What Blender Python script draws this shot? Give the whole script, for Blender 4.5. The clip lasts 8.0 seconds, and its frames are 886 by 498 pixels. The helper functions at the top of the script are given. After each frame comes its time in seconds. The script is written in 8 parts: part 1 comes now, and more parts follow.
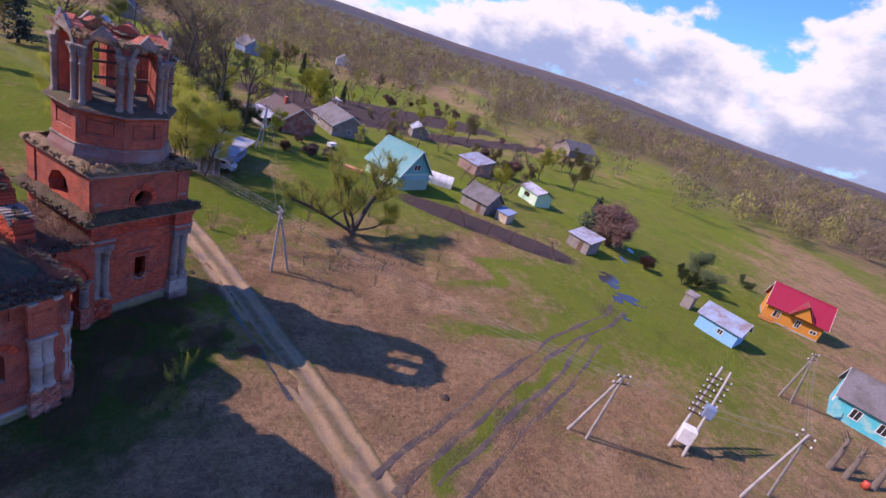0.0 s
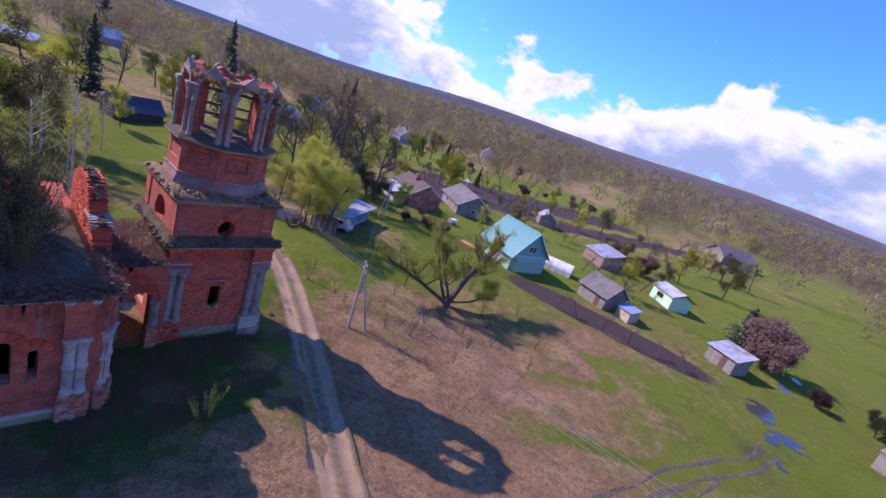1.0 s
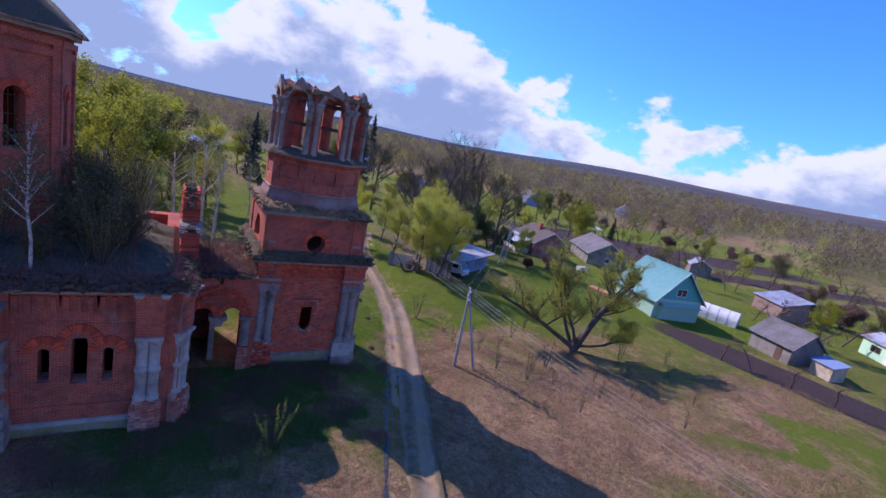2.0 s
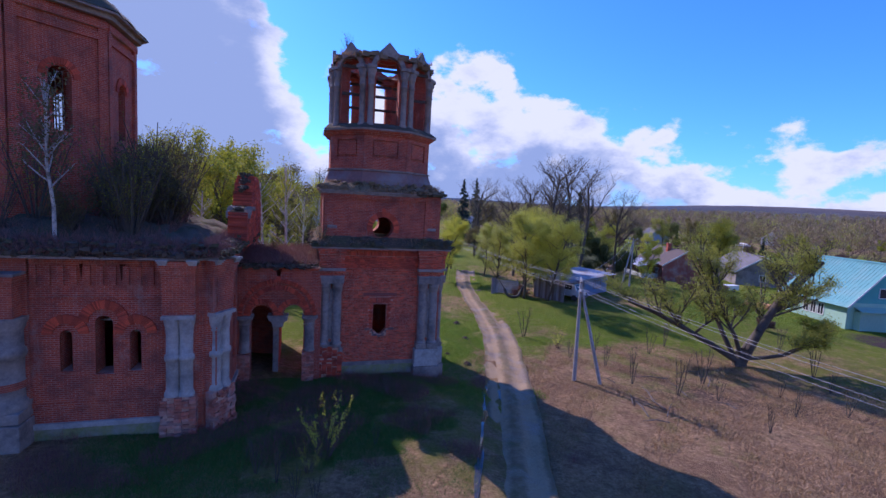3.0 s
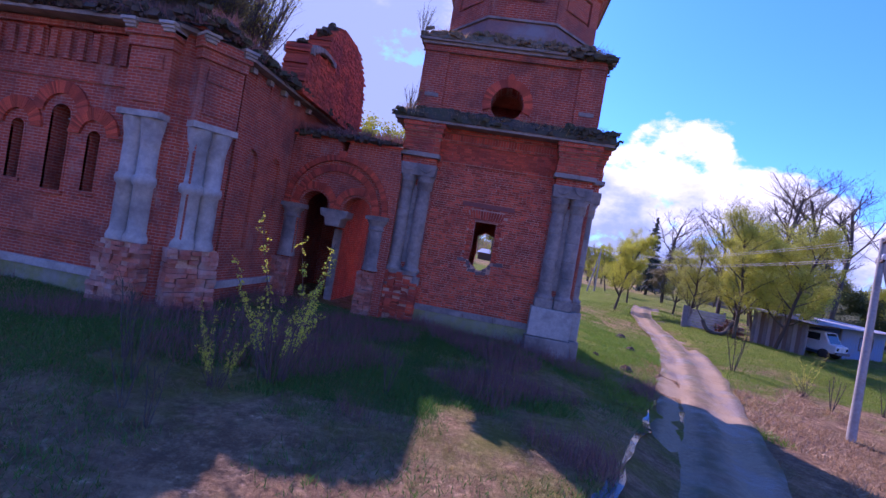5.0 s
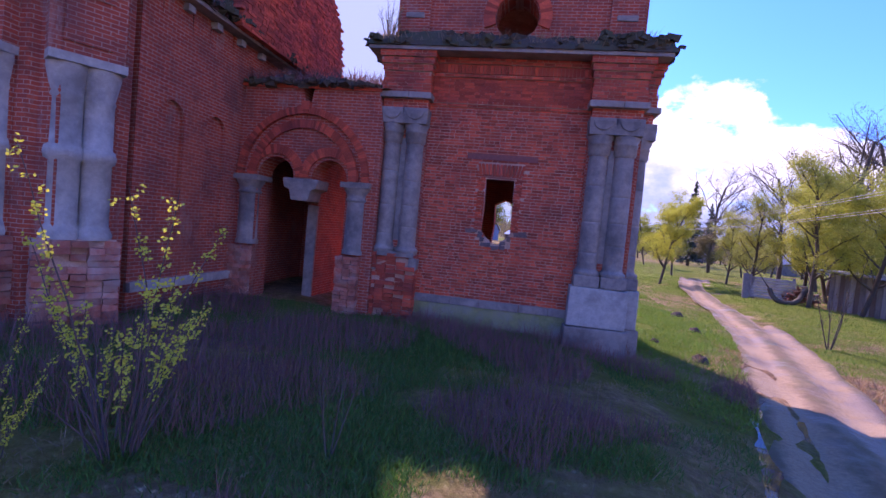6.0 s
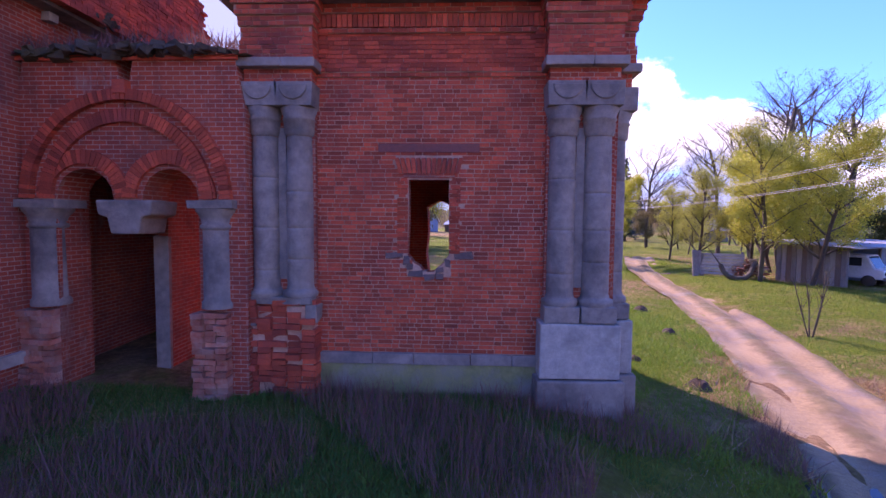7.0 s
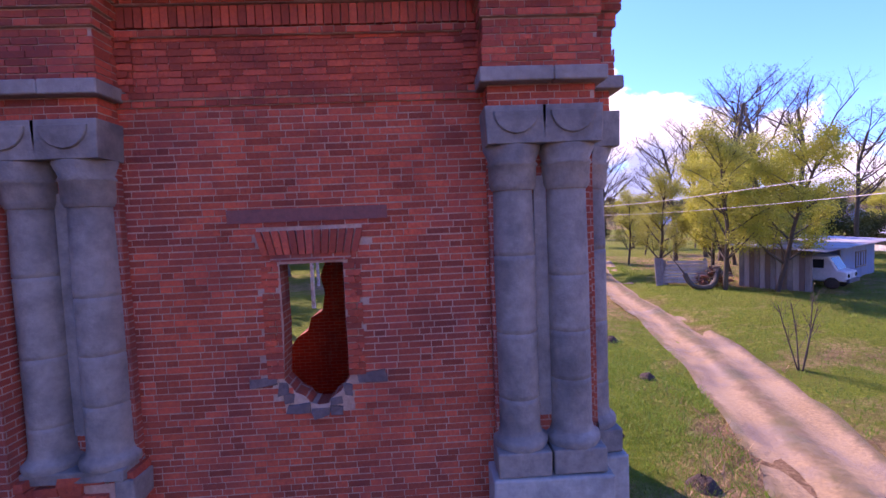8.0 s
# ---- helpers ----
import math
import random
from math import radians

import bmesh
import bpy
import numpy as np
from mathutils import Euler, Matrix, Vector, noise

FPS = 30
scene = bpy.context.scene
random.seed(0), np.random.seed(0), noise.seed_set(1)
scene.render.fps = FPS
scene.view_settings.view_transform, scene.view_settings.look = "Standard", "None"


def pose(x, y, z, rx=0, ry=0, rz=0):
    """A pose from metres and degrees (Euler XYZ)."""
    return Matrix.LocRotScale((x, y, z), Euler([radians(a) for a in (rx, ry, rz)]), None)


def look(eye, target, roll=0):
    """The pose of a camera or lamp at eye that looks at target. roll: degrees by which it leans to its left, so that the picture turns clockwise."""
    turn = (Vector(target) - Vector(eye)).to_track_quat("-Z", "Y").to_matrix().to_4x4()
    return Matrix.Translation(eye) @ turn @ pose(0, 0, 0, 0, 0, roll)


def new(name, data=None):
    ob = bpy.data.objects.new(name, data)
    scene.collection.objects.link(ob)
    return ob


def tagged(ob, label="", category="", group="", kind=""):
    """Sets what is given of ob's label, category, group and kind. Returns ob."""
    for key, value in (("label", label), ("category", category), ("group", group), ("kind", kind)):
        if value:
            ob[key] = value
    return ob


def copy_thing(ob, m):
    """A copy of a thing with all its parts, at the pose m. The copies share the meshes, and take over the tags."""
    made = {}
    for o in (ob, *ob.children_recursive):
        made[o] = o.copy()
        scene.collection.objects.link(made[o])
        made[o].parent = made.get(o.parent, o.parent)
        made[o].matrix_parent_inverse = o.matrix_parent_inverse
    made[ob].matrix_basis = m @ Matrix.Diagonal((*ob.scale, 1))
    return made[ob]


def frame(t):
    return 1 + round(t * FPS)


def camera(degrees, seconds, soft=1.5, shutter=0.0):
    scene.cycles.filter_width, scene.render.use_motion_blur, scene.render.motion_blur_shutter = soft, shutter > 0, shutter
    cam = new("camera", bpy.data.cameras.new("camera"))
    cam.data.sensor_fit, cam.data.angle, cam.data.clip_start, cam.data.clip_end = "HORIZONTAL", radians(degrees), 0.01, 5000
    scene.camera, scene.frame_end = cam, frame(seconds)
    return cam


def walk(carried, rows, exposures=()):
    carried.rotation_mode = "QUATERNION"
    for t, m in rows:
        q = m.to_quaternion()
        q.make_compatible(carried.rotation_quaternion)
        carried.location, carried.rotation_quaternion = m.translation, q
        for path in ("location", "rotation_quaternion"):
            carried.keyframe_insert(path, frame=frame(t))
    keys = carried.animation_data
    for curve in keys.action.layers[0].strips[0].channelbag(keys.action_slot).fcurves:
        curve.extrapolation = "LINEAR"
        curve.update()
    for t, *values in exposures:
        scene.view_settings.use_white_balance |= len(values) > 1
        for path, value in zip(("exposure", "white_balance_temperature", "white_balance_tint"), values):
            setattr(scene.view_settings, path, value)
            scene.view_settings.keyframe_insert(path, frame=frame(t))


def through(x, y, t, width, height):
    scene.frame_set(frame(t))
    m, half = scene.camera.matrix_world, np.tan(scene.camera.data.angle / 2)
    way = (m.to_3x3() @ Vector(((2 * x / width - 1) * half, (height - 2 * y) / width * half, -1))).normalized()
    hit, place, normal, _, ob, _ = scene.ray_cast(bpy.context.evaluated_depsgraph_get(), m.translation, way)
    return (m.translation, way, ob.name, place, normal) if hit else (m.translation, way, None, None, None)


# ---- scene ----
cam = camera(87.4, 8.0)
PATH = [
    (0, (-18.222, -26.192, 22.018), (-16.472, -25.585, 21.263), 18.9),
    (0.5, (-15.825, -27.119, 21.337), (-14.194, -26.211, 20.619), 21.1),
    (1, (-12.901, -28.054, 20.208), (-11.417, -26.844, 19.628), 19.5),
    (1.5, (-10.279, -28.596, 18.057), (-9.016, -27.119, 17.586), 15.7),
    (2, (-8.003, -27.699, 15.727), (-6.978, -26.037, 15.294), 12.0),
    (2.2, (-7.191, -26.323, 14.266), (-6.239, -24.609, 13.872), 10.2),
    (3.3, (-3.233, -23.697, 7.976), (-2.772, -21.755, 7.850), 1.8),
    (3.5, (-3.179, -22.622, 6.764), (-2.750, -20.670, 6.678), 1.5),
    (4, (-1.410, -20.324, 4.726), (-1.222, -18.333, 4.683), 3.0),
    (4.5, (-0.147, -17.998, 3.552), (-0.189, -15.998, 3.556), 7.9),
    (5, (0.443, -15.891, 3.105), (0.222, -13.904, 3.079), 9.8),
    (5.2, (0.561, -15.251, 3.055), (0.299, -13.269, 3.002), 9.6),
    (6.3, (0.688, -10.747, 2.635), (0.385, -8.773, 2.525), 3.7),
    (6.5, (0.605, -10.040, 2.782), (0.357, -8.059, 2.659), 2.8),
    (7, (0.582, -8.282, 3.292), (0.500, -6.287, 3.171), 0.5),
    (7.5, (0.949, -6.729, 3.860), (0.970, -4.732, 3.753), -1.7),
    (8, (1.248, -5.338, 4.432), (1.339, -3.344, 4.313), -2.4),
]
EXPOSURES = [(0, 0.2, 6500, 38), (1, 0.28, 5950, 39), (2, 0.08, 5700, 32), (3.5, 0.0, 5450, 38), (5.0, 0.5, 5500, 54), (6.3, 0.88, 6050, 58), (8, 0.98, 6500, 60)]
walk(cam, [(t, look(eye, target, roll)) for t, eye, target, roll in PATH], EXPOSURES)


# ---- world ----
SUN_EL, SUN_AZ = 38.5, -29.0
sun_dir = Vector((math.sin(radians(SUN_AZ)) * math.cos(radians(SUN_EL)), math.cos(radians(SUN_AZ)) * math.cos(radians(SUN_EL)), math.sin(radians(SUN_EL))))
scene.view_settings.exposure = 0.0


def make_world():
    w = bpy.data.worlds.new("sky")
    scene.world = w
    w.use_nodes = True
    nt = w.node_tree
    nt.nodes.clear()
    N, L = nt.nodes.new, nt.links.new
    out, bg = N("ShaderNodeOutputWorld"), N("ShaderNodeBackground")
    sky = N("ShaderNodeTexSky")
    sky.sky_type, sky.sun_disc = "NISHITA", False
    sky.sun_elevation, sky.sun_rotation = radians(SUN_EL), radians(SUN_AZ)
    sky.air_density, sky.dust_density, sky.ozone_density = 1.0, 0.35, 3.5
    tc, sep = N("ShaderNodeTexCoord"), N("ShaderNodeSeparateXYZ")
    L(tc.outputs["Generated"], sep.inputs[0])

    def math_node(op, a, b=None, c=None):
        n = N("ShaderNodeMath")
        n.operation = op
        for i, v in enumerate((a, b, c)):
            if v is None:
                continue
            if isinstance(v, (int, float)):
                n.inputs[i].default_value = v
            else:
                L(v, n.inputs[i])
        return n.outputs[0]

    z = sep.outputs["Z"]
    flat = N("ShaderNodeVectorMath")
    flat.operation = "MULTIPLY"
    L(tc.outputs["Generated"], flat.inputs[0])
    flat.inputs[1].default_value = (1.0, 1.0, 1.7)

    def noise_node(scale, detail, rough, shift):
        mp, n = N("ShaderNodeMapping"), N("ShaderNodeTexNoise")
        mp.inputs["Location"].default_value = shift
        L(flat.outputs[0], mp.inputs["Vector"])
        L(mp.outputs[0], n.inputs["Vector"])
        n.inputs["Scale"].default_value, n.inputs["Detail"].default_value, n.inputs["Roughness"].default_value = scale, detail, rough
        return n.outputs["Fac"]

    def ramp_node(value, lo, hi, to_lo=0.0, to_hi=1.0, smooth=True):
        n = N("ShaderNodeMapRange")
        n.interpolation_type = "SMOOTHSTEP" if smooth else "LINEAR"
        L(value, n.inputs["Value"])
        n.inputs["From Min"].default_value, n.inputs["From Max"].default_value = lo, hi
        n.inputs["To Min"].default_value, n.inputs["To Max"].default_value = to_lo, to_hi
        return n.outputs[0]

    # how high the cloud field stands in each direction: (bearing, sine of its height)
    crest = N("ShaderNodeValToRGB")
    L(math_node("MULTIPLY_ADD", math_node("ARCTAN2", sep.outputs["X"], sep.outputs["Y"]), 0.5 / math.pi, 0.5), crest.inputs[0])
    tops = ((-180, 0.25), (-90, 0.4), (-40, 0.6), (-14, 0.58), (-7, 0.42), (0, 0.17), (8, 0.23), (14, 0.3), (22, 0.27), (31, 0.2), (44, 0.13), (58, 0.12), (67, 0.16), (76, 0.22), (84, 0.17), (91, 0.21), (98, 0.19), (108, 0.42), (130, 0.3), (180, 0.25))
    while len(crest.color_ramp.elements) < len(tops):
        crest.color_ramp.elements.new(0.5)
    for el, (bearing, h) in zip(crest.color_ramp.elements, tops):
        el.position, el.color = bearing / 360 + 0.5, (h, h, h, 1)
    big, fine = noise_node(4.6, 3.0, 0.5, CLOUD_SHIFT), noise_node(13.0, 9.0, 0.6, (3.0, 1.0, 0.4))
    billow = math_node("ADD", math_node("MULTIPLY_ADD", big, 0.34, -0.17), math_node("MULTIPLY_ADD", fine, 0.16, -0.08))
    depth = math_node("SUBTRACT", math_node("ADD", crest.outputs["Color"], billow), z)
    cover_fac = ramp_node(depth, 0.0, 0.028)
    # blue shows through between the cumulus
    gap = ramp_node(math_node("ADD", noise_node(6.5, 6.0, 0.6, (7.0, 2.0, 1.0)), math_node("MULTIPLY", depth, -0.25)), 0.53, 0.6)
    cover_fac = math_node("MULTIPLY", cover_fac, math_node("SUBTRACT", 1.0, math_node("MULTIPLY", gap, ramp_node(depth, 0.05, 0.13, 0.0, 0.55))))
    # lit tops, grey-blue undersides; the bank towards the sun is grey, the cumulus away from it white
    bank = math_node("ADD", ramp_node(sep.outputs["X"], -0.16, 0.05, 0.42, 0.0), ramp_node(sep.outputs["X"], 0.8, 0.98, 0.0, -0.06))
    under = ramp_node(math_node("ADD", math_node("DIVIDE", depth, math_node("ADD", crest.outputs["Color"], 0.06)), math_node("ADD", math_node("MULTIPLY_ADD", noise_node(8.0, 6.0, 0.62, (1.0, 5.0, 0.2)), 1.2, -0.6), bank)), 0.14, 0.68)
    tone = N("ShaderNodeMix")
    tone.data_type = "RGBA"
    L(under, tone.inputs["Factor"])
    tone.inputs["A"].default_value, tone.inputs["B"].default_value = (5.6, 5.95, 5.9, 1), (2.2, 2.95, 4.2, 1)
    mix = N("ShaderNodeMix")
    mix.data_type = "RGBA"
    L(cover_fac, mix.inputs["Factor"])
    tint = N("ShaderNodeMix")
    tint.data_type, tint.blend_type = "RGBA", "MULTIPLY"
    tint.inputs["Factor"].default_value = 1.0
    tint.inputs["B"].default_value = (0.45, 0.98, 1.68, 1)
    L(sky.outputs[0], tint.inputs["A"])
    L(tint.outputs["Result"], mix.inputs["A"])
    L(tone.outputs["Result"], mix.inputs["B"])
    L(mix.outputs["Result"], bg.inputs["Color"])
    bg.inputs["Strength"].default_value = 0.142
    L(bg.outputs[0], out.inputs["Surface"])


CLOUD_SHIFT = (0.35, 0.2, 0.0)
make_world()
sun = new("sun", bpy.data.lights.new("sun", "SUN"))
sun.data.energy, sun.data.angle, sun.data.color = 4.9, radians(0.53), (1.0, 0.88, 0.74)
sun.matrix_world = look(sun_dir * 100, (0, 0, 0))


# ---- materials ----
def nodes_of(name):
    m = bpy.data.materials.new(name)
    m.use_nodes = True
    nt = m.node_tree
    return m, nt, nt.nodes["Principled BSDF"]


def link_math(nt, op, a, b=None):
    n = nt.nodes.new("ShaderNodeMath")
    n.operation = op
    for i, v in enumerate((a, b)):
        if v is None:
            continue
        if isinstance(v, (int, float)):
            n.inputs[i].default_value = v
        else:
            nt.links.new(v, n.inputs[i])
    return n.outputs[0]


def mix_rgb(nt, fac, a, b, blend="MIX"):
    n = nt.nodes.new("ShaderNodeMix")
    n.data_type, n.blend_type = "RGBA", blend
    for key, v in (("Factor", fac), ("A", a), ("B", b)):
        if isinstance(v, (int, float)):
            n.inputs[key].default_value = v
        elif isinstance(v, tuple):
            n.inputs[key].default_value = (*v, 1)
        else:
            nt.links.new(v, n.inputs[key])
    return n.outputs["Result"]


def noise_fac(nt, vec, scale, detail=4.0, rough=0.6, lo=0.35, hi=0.65, stretch=None):
    n, r = nt.nodes.new("ShaderNodeTexNoise"), nt.nodes.new("ShaderNodeMapRange")
    if stretch:
        mp = nt.nodes.new("ShaderNodeMapping")
        mp.inputs["Scale"].default_value = stretch
        nt.links.new(vec, mp.inputs["Vector"])
        vec = mp.outputs[0]
    nt.links.new(vec, n.inputs["Vector"])
    n.inputs["Scale"].default_value, n.inputs["Detail"].default_value, n.inputs["Roughness"].default_value = scale, detail, rough
    nt.links.new(n.outputs["Fac"], r.inputs["Value"])
    r.inputs["From Min"].default_value, r.inputs["From Max"].default_value = lo, hi
    return r.outputs[0]


def position(nt):
    return nt.nodes.new("ShaderNodeNewGeometry").outputs["Position"]


def bump(nt, bsdf, height, strength, distance=0.02):
    b = nt.nodes.new("ShaderNodeBump")
    b.inputs["Strength"].default_value, b.inputs["Distance"].default_value = strength, distance
    nt.links.new(height, b.inputs["Height"])
    nt.links.new(b.outputs[0], bsdf.inputs["Normal"])


def surface(name, c1, c2, stain=None, fine=14.0, coarse=1.3, rough=0.85, relief=0.4, metal=0.0, island=0.0, stretch=None, object_random=0.0, coat=0.0):
    """Two colours by a fine grain, a stain by broad patches, a fine relief."""
    m, nt, b = nodes_of(name)
    p = position(nt)
    f1 = noise_fac(nt, p, fine, 5, 0.65, 0.3, 0.7, stretch)
    col = mix_rgb(nt, f1, c1, c2)
    if stain:
        col = mix_rgb(nt, link_math(nt, "MULTIPLY", noise_fac(nt, p, coarse, 5, 0.62, 0.45, 0.68), 0.8), col, stain)
    if island or object_random:
        src = nt.nodes.new("ShaderNodeNewGeometry").outputs["Random Per Island"] if island else nt.nodes.new("ShaderNodeObjectInfo").outputs["Random"]
        amount = island or object_random
        val = link_math(nt, "ADD", link_math(nt, "MULTIPLY", src, 2 * amount), 1 - amount)
        hsv = nt.nodes.new("ShaderNodeHueSaturation")
        nt.links.new(col, hsv.inputs["Color"])
        nt.links.new(val, hsv.inputs["Value"])
        col = hsv.outputs[0]
    nt.links.new(col, b.inputs["Base Color"])
    b.inputs["Roughness"].default_value, b.inputs["Metallic"].default_value = rough, metal
    if coat:
        b.inputs["Coat Weight"].default_value = coat
    if relief:
        bump(nt, b, f1, relief)
    return m


def brick_pattern(name, brick1, brick2, mortar, soot, scale=1.0):
    """Coursed brickwork for walls of any facing."""
    m, nt, b = nodes_of(name)
    g = nt.nodes.new("ShaderNodeNewGeometry")
    cross, dot, sep, cmb = (nt.nodes.new(k) for k in ("ShaderNodeVectorMath", "ShaderNodeVectorMath", "ShaderNodeSeparateXYZ", "ShaderNodeCombineXYZ"))
    cross.operation, dot.operation = "CROSS_PRODUCT", "DOT_PRODUCT"
    nt.links.new(g.outputs["Normal"], cross.inputs[0])
    cross.inputs[1].default_value = (0, 0, 1)
    nt.links.new(cross.outputs[0], dot.inputs[0])
    nt.links.new(g.outputs["Position"], dot.inputs[1])
    nt.links.new(g.outputs["Position"], sep.inputs[0])
    nt.links.new(dot.outputs["Value"], cmb.inputs[0])
    nt.links.new(sep.outputs["Z"], cmb.inputs[1])
    t = nt.nodes.new("ShaderNodeTexBrick")
    nt.links.new(cmb.outputs[0], t.inputs["Vector"])
    t.inputs["Scale"].default_value = 1.0
    t.inputs["Brick Width"].default_value, t.inputs["Row Height"].default_value = 0.24 * scale, 0.077 * scale
    t.inputs["Mortar Size"].default_value, t.inputs["Mortar Smooth"].default_value = 0.009, 0.3
    t.inputs["Color1"].default_value, t.inputs["Color2"].default_value, t.inputs["Mortar"].default_value = (*brick1, 1), (*brick2, 1), (*mortar, 1)
    p = g.outputs["Position"]
    col = mix_rgb(nt, link_math(nt, "MULTIPLY", noise_fac(nt, p, 0.9, 6, 0.65, 0.46, 0.72), 0.75), t.outputs["Color"], soot)
    col = mix_rgb(nt, link_math(nt, "MULTIPLY", noise_fac(nt, p, 0.55, 5, 0.6, 0.52, 0.72, (1, 1, 0.4)), 0.45), col, (0.56, 0.15, 0.07))
    col = mix_rgb(nt, link_math(nt, "MULTIPLY", noise_fac(nt, p, 3.2, 6, 0.7, 0.5, 0.68), 0.6), col, (0.2, 0.055, 0.04))
    col = mix_rgb(nt, link_math(nt, "MULTIPLY", noise_fac(nt, p, 1.6, 6, 0.75, 0.58, 0.7, (1, 1, 0.35)), 0.55), col, (0.4, 0.27, 0.22))
    nt.links.new(col, b.inputs["Base Color"])
    b.inputs["Roughness"].default_value = 0.92
    bump(nt, b, link_math(nt, "SUBTRACT", noise_fac(nt, p, 22, 4), link_math(nt, "MULTIPLY", t.outputs["Fac"], 1.6)), 0.55, 0.012)
    return m


BRICK1, BRICK2, MORTAR, SOOT = (0.54, 0.088, 0.036), (0.39, 0.058, 0.03), (0.46, 0.3, 0.24), (0.11, 0.055, 0.05)
M_BRICKWALL = brick_pattern("brickwork", BRICK1, BRICK2, (0.52, 0.29, 0.21), SOOT)
M_MORTAR = surface("lime mortar", (0.68, 0.44, 0.32), (0.52, 0.3, 0.21), (0.26, 0.12, 0.085), 20, 1.1, 0.95, 0.5)
M_BRICK = surface("red brick", (0.66, 0.115, 0.045), (0.47, 0.07, 0.036), (0.26, 0.05, 0.04), 26, 0.8, 0.9, 0.5, island=0.38)
M_BRICK_ONE = surface("red brick single", (0.66, 0.115, 0.045), (0.47, 0.07, 0.036), (0.26, 0.05, 0.04), 26, 0.8, 0.9, 0.5, object_random=0.38)
M_WASHED = surface("lime-washed worn brick", (0.5, 0.2, 0.13), (0.42, 0.1, 0.06), (0.46, 0.36, 0.3), 9, 1.6, 0.92, 0.6, island=0.25)
M_STONE = surface("weathered limestone", (0.37, 0.31, 0.26), (0.24, 0.2, 0.175), (0.1, 0.088, 0.082), 7, 1.3, 0.88, 0.45, island=0.08)
M_STONE_LIGHT = surface("pale limestone", (0.5, 0.46, 0.4), (0.36, 0.33, 0.3), (0.2, 0.18, 0.16), 8, 1.4, 0.88, 0.45)
M_MOSS = surface("mossy rubble", (0.12, 0.085, 0.055), (0.055, 0.045, 0.032), (0.075, 0.085, 0.03), 7, 0.9, 1.0, 1.0)
M_DRYTURF = surface("dry turf on masonry", (0.3, 0.21, 0.12), (0.16, 0.115, 0.07), (0.09, 0.09, 0.04), 9, 0.7, 1.0, 1.0)
M_GREENSTONE = surface("algae stained plinth", (0.3, 0.3, 0.13), (0.18, 0.2, 0.075), (0.3, 0.28, 0.25), 7, 1.8, 0.9, 0.5)
M_DARKWOOD = surface("charred beam", (0.1, 0.075, 0.055), (0.05, 0.04, 0.03), None, 20, 1, 0.9, 0.5)
M_IRON = surface("rusty iron", (0.12, 0.07, 0.05), (0.07, 0.045, 0.04), None, 20, 1, 0.7, 0.3, 0.6)


